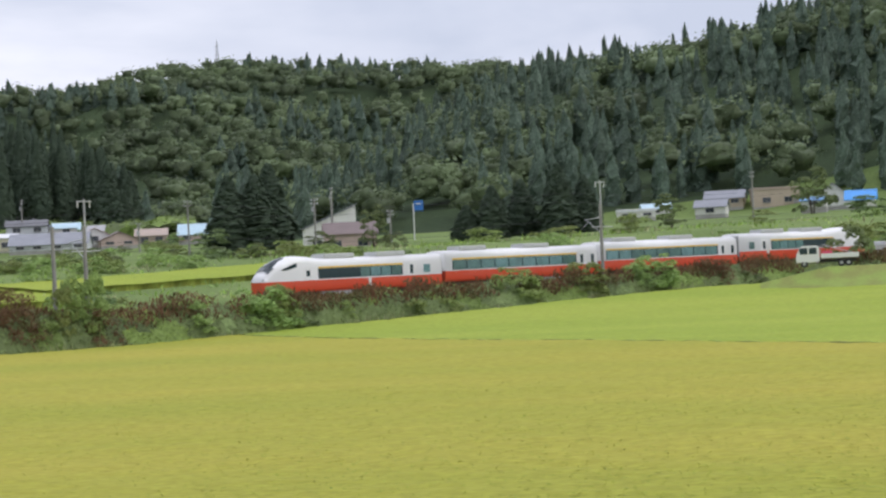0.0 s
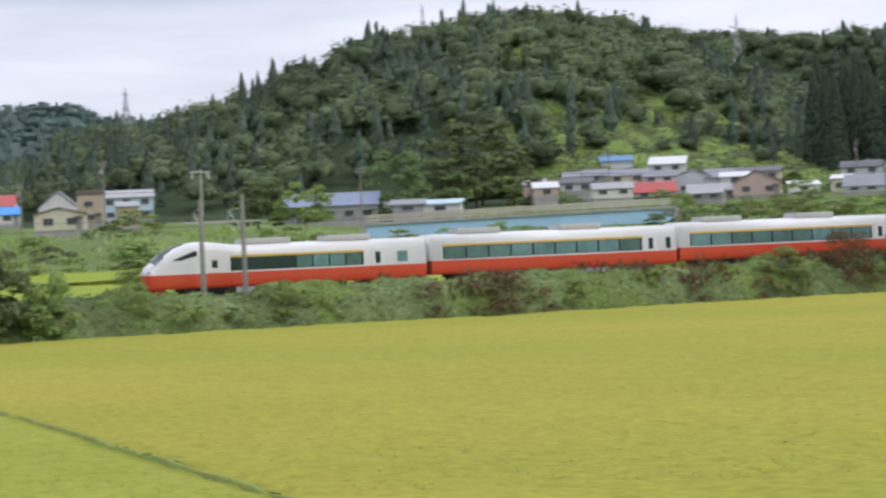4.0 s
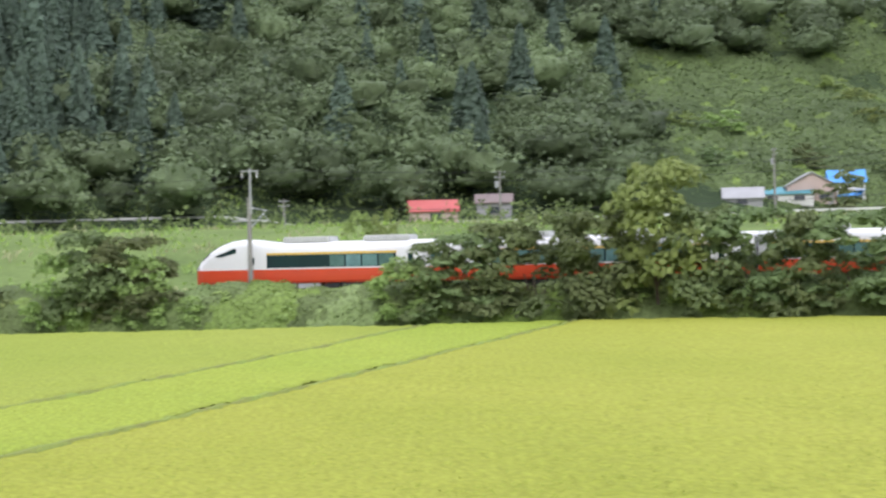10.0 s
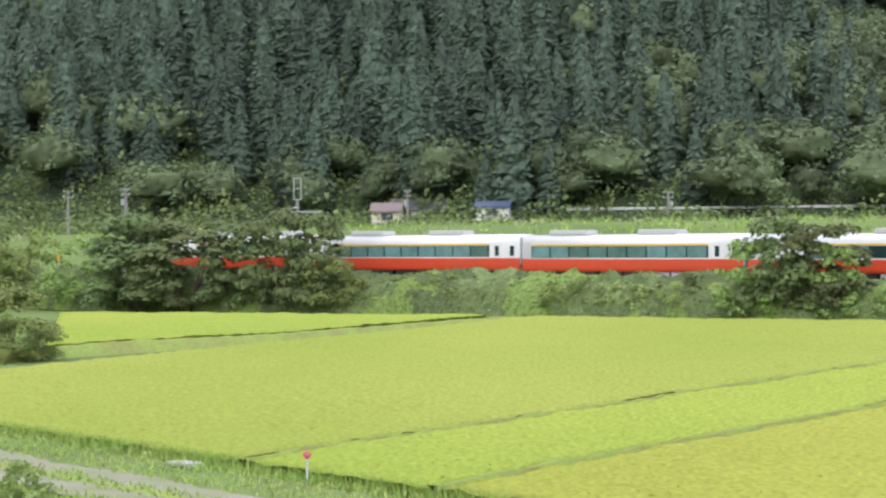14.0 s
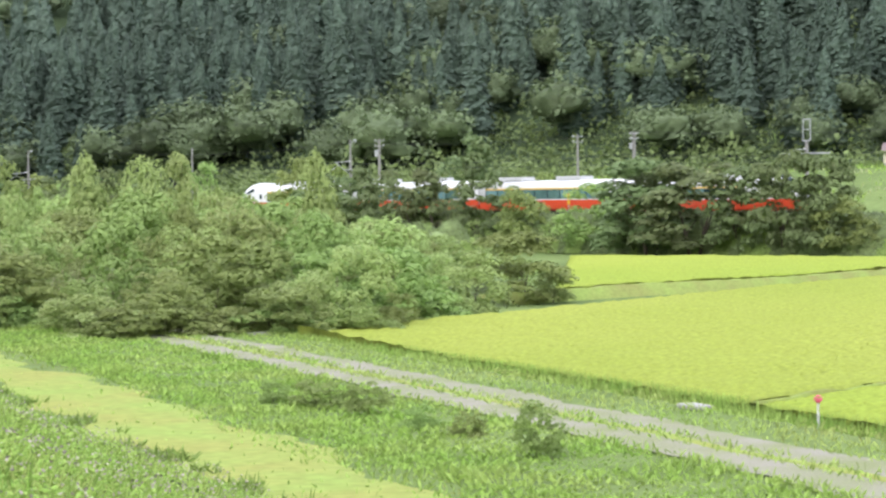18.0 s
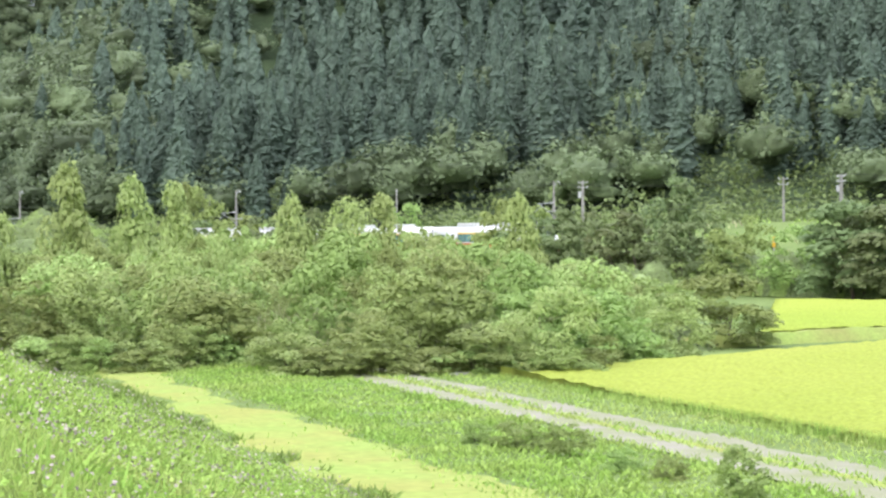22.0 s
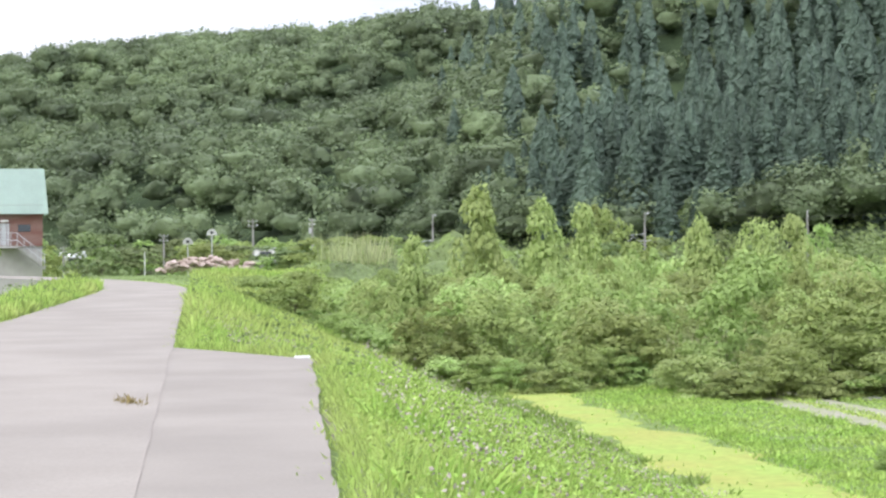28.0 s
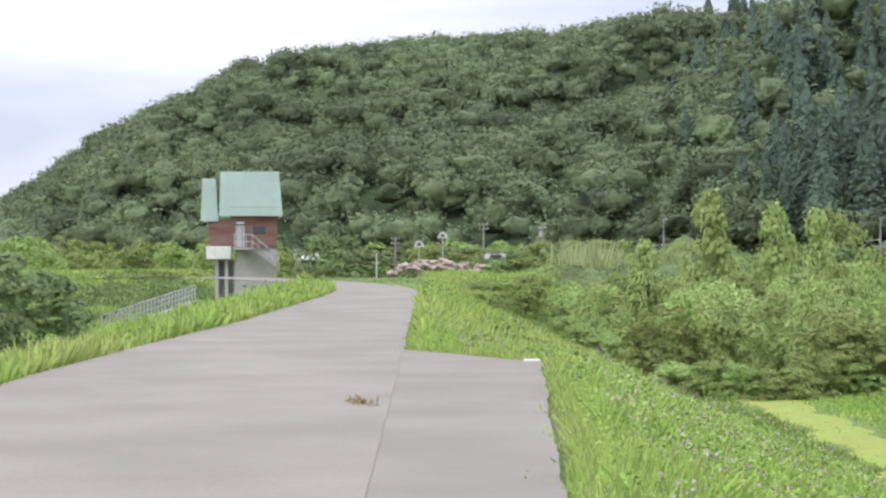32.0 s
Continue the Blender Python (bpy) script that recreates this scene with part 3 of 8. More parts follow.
BROAD_NEAR = [crown(s, 30, 9, 13, 760, 0.085, ratio=0.9, rough=0.4, inner=0.78) for s in range(40, 46)]
BROAD_FAR = [crown(s, 26, 7, 10, 260, 0.11, ratio=0.9, rough=0.4, inner=0.78) for s in range(50, 56)]
BROAD_FARTHEST = [crown(s, 14, 5, 8, 26, 0.12, ratio=0.9) for s in range(150, 154)]
BROAD_DIST = [crown(s, 20, 6, 8, 84, 0.15, ratio=0.9, inner=0.8) for s in range(56, 60)]
CEDAR_NEAR = [cedar(s, 9, 8, 440) for s in range(60, 65)]
CEDAR_MID = [cedar(s, 7, 6, 190) for s in range(65, 70)]
CEDAR_FAR = [cedar(s, 5, 3, 40) for s in range(70, 74)]


def cedar_share(a, r, x, y):
    """How likely a place in the woods bears cedars."""
    w = bumps(x, y, 120, 21) * 0.3
    p = deg_interp(a, [(-60, 0.0), (-34, 0.0), (-32, 0.15), (-30, 0.55), (-27, 0.88), (-26, 0.88), (6, 0.86), (9, 0.25), (13, 0.05), (30, 0.05), (36, 0.2), (40, 0.3),
                       (46, 0.5), (56, 0.35), (66, 0.2), (73, 0.25), (75, 0.75), (79, 0.7), (82, 0.25), (86, 0.35), (100, 0.45)])
    foot = deg_interp(a, FOOT)
    near = np.where((a < 43) & (a > -32), smooth((r - foot - 3) / 24), 1.0)
    return p * near + w * (p > 0.15)


def build_woods():
    rs = np.random.RandomState(5)
    cells = [(-56, -34, 400, 1000, 50), (-34, 43, 296, 430, 26), (-34, 43, 430, 720, 38), (48, 76, 545, 860, 66), (60, 104, 640, 1330, 84),
             (79, 104, 425, 760, 58), (34, 60, 1500, 2550, 190)]
    acc = defaultdict(list)
    for a0, a1, r0, r1, per in cells:
        x, y, a, r = sprinkle(rs, a0, a1, r0, r1, per)
        keep = np.ones(len(x), bool)
        foot = deg_interp(a, FOOT)
        if r1 < 1100 and a1 < 45:
            keep &= r > foot + 2
            open_slope = (a > 20.5 + 1.5 * bumps(x, y, 60, 31)) & (a < 36.5) & (r < 415 + 10 * bumps(x, y, 50, 32))
            keep &= ~open_slope
        if a0 in (48, 60):
            cleared = (a > 67.5) & (a < 73.3) & (r < 720)
            keep &= ~cleared | (rs.rand(len(x)) < 0.3)
        crest = {-56: CREST, -34: CREST, 48: HILLS[1][1], 60: HILLS[2][1], 79: HILLS[3][1], 34: HILLS[4][1]}[a0]
        keep &= r < deg_interp(a, crest) + 18
        x, y, a, r = x[keep], y[keep], a[keep], r[keep]
        z = height(x, y)
        keep = (z > 4) & (np.degrees(np.arctan2(z - 5.3, r)) < 7.6)
        if a0 in (79, 48):
            keep &= r > np.maximum(deg_interp(a, HILLS[3][0]) + 4, np.where(a < 95.8, 464, 430)) if a0 == 79 else r > deg_interp(a, HILLS[1][0]) + 8
        if a0 in (79, 60, 48, 34):
            keep &= z > 13
        x, y, z, a, r = x[keep], y[keep], z[keep], a[keep], r[keep]
        share = cedar_share(a, r, x, y)
        if a0 == 79:
            share = 0.62 + 0.4 * bumps(x, y, 80, 22)
        elif a0 == 60:
            share = 0.2 + 0.45 * bumps(x, y, 130, 23)
        elif a0 == 34:
            share = 0.35 + 0.5 * bumps(x, y, 260, 24)
        isc = rs.rand(len(x)) < share
        big = a0 in (34, 60)
        thin = rs.rand(len(x)) < np.where(r < 430, 0.6, 0.85)
        for kind, mask in (("cedar", isc), ("broad", ~isc & thin)):
            near = r < 425
            mid = ~near & (r < 620) & (a < 43)
            for lod, m2 in (("near", mask & near), ("mid", mask & mid), ("far", mask & ~near & ~mid)):
                n = m2.sum()
                if not n:
                    continue
                if kind == "cedar":
                    size = rs.uniform(9.5, 19, n) * (0.9 if big or a0 in (48, 79) else 1)
                    wide = rs.uniform(1.1, 1.5, n) * (1.3 if big else 1)
                    tp = {"near": CEDAR_NEAR, "mid": CEDAR_MID, "far": CEDAR_FAR}[lod]
                else:
                    size = rs.uniform(5.5, 10.5, n) * (1.1 if big else 1)
                    wide = rs.uniform(0.8, 1.15, n) * (1.3 if a0 == 34 else 1)
                    tp = BROAD_NEAR if lod == "near" else BROAD_FARTHEST if a0 == 34 else BROAD_DIST if a0 == 60 else BROAD_FAR
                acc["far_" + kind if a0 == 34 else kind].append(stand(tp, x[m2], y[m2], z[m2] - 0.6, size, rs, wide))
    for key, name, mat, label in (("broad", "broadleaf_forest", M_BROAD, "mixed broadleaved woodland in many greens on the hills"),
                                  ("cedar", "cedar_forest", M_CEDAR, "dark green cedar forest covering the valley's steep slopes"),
                                  ("far_broad", "distant_forest", M_HAZEWOOD, "woods on the distant hills, haze mixed into their blue green colour"),
                                  ("far_cedar", "distant_cedars", M_HAZEWOOD, "cedars on the distant hills, haze mixed into their blue green colour")):
        shift = np.cumsum([0] + [len(c[0]) for c in acc[key]])
        v, tone = (np.concatenate([c[k] for c in acc[key]]) for k in (0, 2))
        f = np.concatenate([c[1] + d for c, d in zip(acc[key], shift)])
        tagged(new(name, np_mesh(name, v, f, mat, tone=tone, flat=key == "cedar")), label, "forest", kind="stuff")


build_woods()


# ---- rice fields ----
def rice_field(corners, step, mat, label, seed, rows=0.0):
    """A paddy between four corners: the crop's level, uneven top and its upright edge of stalks."""
    c = [np.array(p, float) for p in corners]
    n = max(6, int(max(np.linalg.norm(c[1] - c[0]), np.linalg.norm(c[2] - c[3])) / step))
    m = max(6, int(max(np.linalg.norm(c[3] - c[0]), np.linalg.norm(c[2] - c[1])) / step))
    a, b = np.meshgrid(np.linspace(0, 1, n + 1), np.linspace(0, 1, m + 1), indexing="ij")
    p = ((1 - a) * (1 - b))[..., None] * c[0] + (a * (1 - b))[..., None] * c[1] + (a * b)[..., None] * c[2] + ((1 - a) * b)[..., None] * c[3]
    rs = np.random.RandomState(seed)
    g = height(p[..., 0], p[..., 1])
    z = g + 0.75 + rs.uniform(-0.05, 0.05, g.shape) + 0.03 * bumps(p[..., 0], p[..., 1], 9, seed)
    edge = np.zeros(g.shape, bool)
    edge[0], edge[-1], edge[:, 0], edge[:, -1] = True, True, True, True
    z = np.where(edge, z - 0.07, z)
    p[edge] += rs.uniform(-0.08, 0.08, (edge.sum(), 2))
    top = np.stack([p[..., 0], p[..., 1], z], -1).reshape(-1, 3)
    i = (np.arange(n)[:, None] * (m + 1) + np.arange(m)[None, :]).ravel()
    faces = np.stack([i, i + 1, i + m + 2, i + m + 1], 1)
    ring = np.concatenate([np.arange(0, m + 1), np.arange(1, n + 1) * (m + 1) + m, n * (m + 1) + np.arange(m - 1, -1, -1), np.arange(n - 1, 0, -1) * (m + 1)])
    low = top[ring].copy()
    low[:, 2] -= 0.8
    low[:, :2] += rs.uniform(-0.12, 0.12, (len(low), 2))
    k, base = len(ring), len(top)
    j = np.arange(k)
    skirt = np.stack([ring[j], ring[(j + 1) % k], base + (j + 1) % k, base + j], 1)
    ob = new("rice_field", np_mesh("rice_field", np.concatenate([top, low]), np.concatenate([faces, skirt]), [mat, M_RICE_SIDE],
                                   [0] * len(faces) + [1] * len(skirt), flat=False))
    tagged(ob, label, "rice field", "rice fields", "stuff")


def edge_pt(s, q=-8.5):
    x, y, _ = line_at(s, q)
    return float(x), float(y)


GOLD, FRESH = "ripening golden green rice crop standing in a paddy", "fresh yellow green rice crop standing in a narrow paddy"
rice_field([(-38, 166), (-4, 155.5), (-15.5, 127), (-26.5, 112)], 0.9, M_RICE_GREEN, FRESH, 1)
rice_field([(-0.5, 152.5), (36, 131.5), (-7.6, 52.3), (-28.5, 76.3)], 0.6, M_RICE, GOLD, 2)
rice_field([(36.3, 131.4), (45.2, 128.5), (-2.6, 46.3), (-7.3, 51.9)], 0.5, M_RICE_GREEN, FRESH, 3)
rice_field([(45.6, 128.3), edge_pt(38.6), (28.0, 12.2), (-2.2, 46.0)], 0.7, M_RICE_OLIVE, GOLD, 4)
rice_field([edge_pt(38.8), edge_pt(136), (30, -72.5), (28.2, 11.9)], 0.8, M_RICE_GOLD, GOLD, 5)
rice_field([edge_pt(136.4), edge_pt(228), (150, -140), (30.4, -73)], 1.0, M_RICE_GREEN, FRESH, 6)


for s0, s1, q0, q1, k in ((60, 150, 34, 47, 7), (66, 150, 50, 60, 8), (152, 196, 46, 58, 9)):
    rice_field([edge_pt(s0, q1), edge_pt(s1, q1), edge_pt(s1, q0), edge_pt(s0, q0)], 1.2, M_RICE_GREEN, "fresh green rice crop in a paddy behind the railway", k)


# ---- grassy bunds between the paddies ----
def bund(points, width, drop, label):
    """A low ridge along straight stretches, just below the top of the crop."""
    P = []
    for (x0, y0), (x1, y1) in zip(points, points[1:]):
        k = max(2, int(math.hypot(x1 - x0, y1 - y0) / 0.8))
        P += [(x0 + (x1 - x0) * i / k, y0 + (y1 - y0) * i / k) for i in range(k + 1)]
    P = np.array(P)
    t = np.gradient(P, axis=0)
    t /= np.linalg.norm(t, axis=1, keepdims=True) + 1e-9
    nrm = np.stack([-t[:, 1], t[:, 0]], 1)
    rs = np.random.RandomState(len(P))
    z = height(P[:, 0], P[:, 1]) + 0.75 - drop + rs.uniform(-0.05, 0.05, len(P))
    L, R = P - nrm * width / 2, P + nrm * width / 2
    V = np.stack([np.column_stack([L, z - 1.0]), np.column_stack([L * 0.7 + R * 0.3, z]), np.column_stack([L * 0.3 + R * 0.7, z]), np.column_stack([R, z - 1.0])], 1).reshape(-1, 3)
    i = np.arange(len(P) - 1) * 4
    F = np.concatenate([np.stack([i + k, i + k + 4, i + k + 5, i + k + 1], 1) for k in range(3)])
    tagged(new("bund", np_mesh("bund", V, F, M_BUND, flat=False)), label, "bund", "bunds between the paddies", "structure")


bund([(36, 131.4), (-7.4, 52.2)], 0.55, 0.02, "low grassy bund between two rice paddies")
bund([(45.4, 128.4), (-2.4, 46.2)], 0.55, 0.02, "low grassy bund between two rice paddies")
bund([edge_pt(38.7), (28.1, 12)], 0.35, 0.02, "low grassy bund between two rice paddies")
bund([edge_pt(136.2), (30.2, -72.7)], 0.55, 0.02, "low grassy bund between two rice paddies")
bund([(-2, 154), (-15.6, 126), (-26.8, 111), (-36, 92)], 2.6, 0.14, "grassy ditch bank between two rice paddies")


# ---- the levee's road, apron, farm track and strips ----
def strip(name, us, v0, v1, lift, mat, label, cells=6, wobble=0.0, kind="structure", category="road", seed=0):
    """A surface along the levee from v0(u) to v1(u), lying on the ground."""
    us = np.asarray(us, float)
    a, b = v0(us), v1(us)
    w = wobble * np.stack([bumps(us, 0 * us, 7, seed + k) + 0.5 * bumps(us, 0 * us, 1.8, seed + k + 7) for k in (1, 2)])
    f = np.linspace(0, 1, cells + 1)
    V = (a + w[0])[:, None] * (1 - f) + (b + w[1])[:, None] * f
    x, y = levee_xy(us[:, None], V)
    z = (road_z(us)[:, None] - 0.06 + V * 0 if category == "road" else height(x, y)) + lift
    if category not in ("road", "track"):
        z[:, 0] -= 0.2
        z[:, -1] -= 0.2
    P = np.stack([x, y, z], -1).reshape(-1, 3)
    i = (np.arange(len(us) - 1)[:, None] * (cells + 1) + np.arange(cells)[None, :]).ravel()
    faces = np.stack([i, i + 1, i + cells + 2, i + cells + 1], 1)
    ob = new(name, np_mesh(name, P, faces, mat, flat=False))
    return tagged(ob, label, category, kind=kind)


def bend(u):
    """The road swings to the left at its far end."""
    return -0.0055 * np.clip(np.asarray(u) - 86, 0, 200) ** 2


strip("road", np.arange(-60, 170, 0.5), lambda u: bend(u) - np.interp(u, [30, 38, 52, 67, 81], [5.25, 4.95, 4.2, 3.8, 3.45]), lambda u: bend(u) + 0 * u, 0.07, M_ASPHALT,
      "worn pale asphalt road on top of the levee", 10, 0.02)
strip("road_apron", np.arange(-40, 37.6, 0.5), lambda u: -0.3 + 0 * u, lambda u: apron(u), 0.064, M_ASPHALT2,
      "darker asphalt patch beside the levee road", 4, 0.04, seed=3)
strip("verge_soil", np.arange(-20, 37.4, 0.4), lambda u: apron(u) - 0.04, lambda u: apron(u) + 0.4 + 0.12 * np.sin(u * 1.3), 0.03, M_SOIL,
      "bare brown soil along the edge of the asphalt", 3, 0.08, category="verge", seed=8)
strip("farm_track", np.arange(-60, 84, 0.7), lambda u: 21.2 + 0 * u, lambda u: 24.2 + 0 * u, 0.05, M_GRAVEL,
      "grey gravel farm track between weeds and rice", 8, 0.25, category="track", seed=4)
strip("mown_strip", np.arange(-60, 88, 0.8), lambda u: 11.9 + 0.5 * np.sin(u / 9), lambda u: 15.6 + 0.5 * np.sin(u / 7 + 1), 0.06, M_MOWN,
      "mown yellow green grass strip below the levee", 6, 0.6, category="meadow", seed=5)
strip("track_middle", np.arange(-60, 84, 0.7), lambda u: 22.3 + 0 * u, lambda u: 23.1 + 0 * u, 0.07, M_MOWN,
      "strip of grass between the wheel tracks", 3, 0.12, category="grass", seed=6)


# ---- the train ----
CAR_END, CAR_MID = 21.0, 20.5


def loft(sections, rings):
    bm = bmesh.new()
    prev = None
    for x, pts in zip(sections, rings):
        cur = [bm.verts.new((x, py, pz)) for py, pz in pts]
        if prev:
            for i in range(len(cur) - 1):
                bm.faces.new((prev[i], prev[i + 1], cur[i + 1], cur[i]))
        else:
            bm.faces.new(cur)
        prev = cur
    bm.faces.new(prev[::-1])
    bmesh.ops.recalc_face_normals(bm, faces=bm.faces[:])
    return bm


def upper_ring(hw, top):
    half = [(hw, 1.62), (hw, 2.2 if top > 2.7 else 1.62 + (top - 1.62) * 0.4), (hw * 0.985, max(1.75, top - 0.62)), (hw * 0.93, max(1.8, top - 0.32)), (hw * 0.8, top - 0.13), (hw * 0.5, top - 0.03), (0, top)]
    return half + [(-y, z) for y, z in half[-2::-1]]


def lower_ring(hw):
    half = [(hw * 0.93, 0.62), (hw * 0.985, 0.78), (hw, 1.1), (hw, 1.619)]
    return half + [(-y, z) for y, z in half[::-1]]


def pane_row(thing_ob, spans, z0, z1, mat, name="window", hw=1.425):
    for side in (1, -1):
        for x0, x1 in spans:
            bm = boxes((x0, -0.012, z0, x1, 0.012, z1, Matrix.Translation((0, side * (hw + 0.004), 0))))
            part(name, bevelled(bm, 0.006), mat, thing_ob)


def bogie(car, x):
    b = part("bogie", boxes((x - 1.5, -1.0, 0.42, x + 1.5, 1.0, 0.62), (x - 1.6, -1.12, 0.36, x + 1.6, -0.94, 0.66), (x - 1.6, 0.94, 0.36, x + 1.6, 1.12, 0.66)), M_DARK, car)
    for dx in (-1.05, 1.05):
        for dy in (-0.75, 0.75):
            bm = tubes(((x + dx, dy - 0.06, 0.43), (x + dx, dy + 0.06, 0.43), 0.43), n=20)
            part("wheel", bm, M_DARK, b)


def underframe(car, x0, x1, rs):
    x = x0
    while x < x1 - 1:
        w = rs.uniform(1.0, 2.4)
        part("equipment_box", bevelled(boxes((x, -1.25, 0.22, min(x + w, x1), 1.25, 0.61)), 0.03), M_DARK if rs.rand() < 0.7 else M_GREY, car)
        x += w + rs.uniform(0.1, 0.35)


def roof_unit(car, x0, x1):
    u = part("air_conditioner", bevelled(boxes((x0, -0.95, 3.5, x1, 0.95, 3.93)), 0.09, 2), M_ROOFUNIT, car, "pale grey rooftop air conditioner")
    n = int((x1 - x0) / 0.25)
    for i in range(n):
        x = x0 + 0.15 + i * (x1 - x0 - 0.3) / n
        for y in (-0.953, 0.953):
            part("slat", boxes((x, y - 0.009, 3.62, x + 0.1, y + 0.009, 3.82)), M_GREY, u)


def end_car(m, flip):
    """Nose at +x = +10.5 or, flipped, at -10.5; built along x from the nose."""
    car = thing("railcar", m, "white and vermilion express railcar with a rounded driving cab", "railcar", "cars of the train")
    rs = np.random.RandomState(3)
    xs = [0.0, 0.25, 0.7, 1.3, 2.0, 2.9, 3.8, 4.8, 5.8, 6.6, 20.7]
    tops = [1.9, 2.25, 2.62, 3.05, 3.42, 3.72, 3.84, 3.78, 3.64, 3.56, 3.56]
    hws = [0.62, 0.85, 1.06, 1.22, 1.33, 1.395, 1.42, 1.425, 1.425, 1.425, 1.425]
    lows = [0.7, 0.95, 1.14, 1.28, 1.36, 1.4, 1.42, 1.425, 1.425, 1.425, 1.425]
    part("upper_body", loft(xs, [upper_ring(h, t) for h, t in zip(hws, tops)]), M_WHITE, car, "glossy white coach body", True)
    part("lower_body", loft(xs, [lower_ring(h) for h in lows]), M_RED, car, "vermilion lower body")
    # windscreen: a dark shell just off the nose
    wx, wt, wh = [0.62, 1.2, 1.9, 2.6, 3.0], [2.6, 3.03, 3.4, 3.66, 3.76], [0.98, 1.05, 1.0, 0.86, 0.6]
    bm = bmesh.new()
    prev = None
    for x, t, h in zip(wx, wt, wh):
        row = [bm.verts.new((x - 0.05, y * h, t + 0.03 - 0.30 * abs(y) ** 2.6)) for y in (-1, -0.75, -0.4, 0, 0.4, 0.75, 1)]
        if prev:
            for i in range(6):
                bm.faces.new((prev[i], prev[i + 1], row[i + 1], row[i]))
        prev = row
    bmesh.ops.solidify(bm, geom=bm.faces[:], thickness=0.02)
    part("windscreen", bm, M_GLASS, car, "curved dark windscreen", True)
    for side in (1, -1):
        out = [(1.75, 2.62), (3.35, 3.2), (3.5, 3.12), (3.5, 2.86), (2.3, 2.58)]
        bm = bmesh.new()
        bm.faces.new([bm.verts.new((x, side * (1.37 + 0.05 * min(1, (x - 1.7) / 1.2)), z)) for x, z in out])
        bmesh.ops.solidify(bm, geom=bm.faces[:], thickness=0.04)
        part("cab_side_window", bm, M_GLASS, car)
        part("headlamp", bevelled(boxes((0.12, side * 0.72 - 0.16, 1.75, 0.5, side * 0.72 + 0.16, 1.9)), 0.04), M_STEEL, car)
        part("cab_door", boxes((4.45, side * 1.43 - 0.01, 1.66, 5.15, side * 1.43 + 0.01, 2.75)), M_WHITE, car)
    pane_row(car, [(4.55, 4.95)], 1.98, 2.5, M_GLASS, "door_window", 1.44)
    pane_row(car, [(5.9, 15.85)], 1.72, 2.64, M_GLASS, "window_band", 1.418)
    pane_row(car, [(6.0 + i * 1.19, 6.0 + i * 1.19 + 1.12) for i in range(4)], 1.76, 2.6, M_GLASS)
    pane_row(car, [(10.8 + i * 1.25, 10.8 + i * 1.25 + 1.12) for i in range(4)], 1.76, 2.6, M_PANE)
    pane_row(car, [(16.75, 17.15)], 1.8, 2.62, M_GLASS, "door_window", 1.43)
    pane_row(car, [(18.45, 19.25)], 1.85, 2.6, M_PANE)
    for side in (1, -1):
        part("yellow_stripe", boxes((5.9, side * 1.43 - 0.012, 2.65, 15.9, side * 1.43 + 0.012, 2.8)), M_YELLOW, car)
        part("door_panel", boxes((16.45, side * 1.432 - 0.008, 1.64, 17.4, side * 1.432 + 0.008, 2.85)), M_WHITE, car)
    roof_unit(car, 7.0, 10.6)
    roof_unit(car, 13.2, 16.7)
    underframe(car, 6.3, 14.6, rs)
    bogie(car, 4.2)
    bogie(car, 17.6)
    part("plough", bevelled(boxes((0.5, -0.9, 0.2, 1.4, 0.9, 0.6)), 0.06), M_RED, car)
    part("gangway", boxes((20.7, -0.5, 1.0, 21.0, 0.5, 3.1), (20.7, -1.3, 1.1, 20.78, 1.3, 3.3)), M_GREY, car, "grey rubber gangway between the cars")
    for o in car.children:
        if o.type == "MESH" and o.parent == car:
            o.data.transform(Matrix.Translation((-10.5, 0, 0)))
    for o in car.children_recursive:
        if o.parent != car:
            o.data.transform(Matrix.Translation((-10.5, 0, 0)))
    return car


def mid_car(m):
    car = thing("railcar", m, "white and vermilion express railcar with a long window band", "railcar", "cars of the train")
    rs = np.random.RandomState(4)
    L = 20.2
    xs = [-L / 2, L / 2]
    part("upper_body", loft(xs, [upper_ring(1.425, 3.56)] * 2), M_WHITE, car, "glossy white coach body", True)
    part("lower_body", loft(xs, [lower_ring(1.425)] * 2), M_RED, car, "vermilion lower body")
    pane_row(car, [(-9.2, 7.15)], 1.72, 2.64, M_GLASS, "window_band", 1.418)
    pane_row(car, [(-9.1 + i * 1.8, -9.1 + i * 1.8 + 1.66) for i in range(9)], 1.76, 2.6, M_PANE)
    pane_row(car, [(7.7, 8.1), (9.2, 9.6)], 1.8, 2.62, M_GLASS, "door_window", 1.43)
    for side in (1, -1):
        part("yellow_stripe", boxes((-9.2, side * 1.43 - 0.012, 2.66, 7.2, side * 1.43 + 0.012, 2.8)), M_YELLOW, car)
        part("door_panel", boxes((7.4, side * 1.432 - 0.008, 1.64, 8.4, side * 1.432 + 0.008, 2.85)), M_WHITE, car)
    roof_unit(car, -7.8, -4.3)
    roof_unit(car, 0.5, 4.0)
    underframe(car, -5.4, 5.4, rs)
    bogie(car, -6.7)
    bogie(car, 6.7)
    part("gangway", boxes((L / 2, -0.5, 1.0, L / 2 + 0.3, 0.5, 3.1), (L / 2, -1.3, 1.1, L / 2 + 0.08, 1.3, 3.3)), M_GREY, car, "grey rubber gangway between the cars")
    return car


def nose_at(t):
    """Where the train's nose is along the line."""
    extra = np.interp(t, [0, 2.5, 4.5, 7.5, 10.5, 12, 13, 13.5, 15.5, 17, 20, 23, 32], [-0.4, 0.4, 0.1, 0.2, 0.2, -0.4, -0.5, -0.1, 0.8, 3, 5, 7, 12])
    return 145.12 - 21.108 * t + 0.1135 * t * t + float(extra)


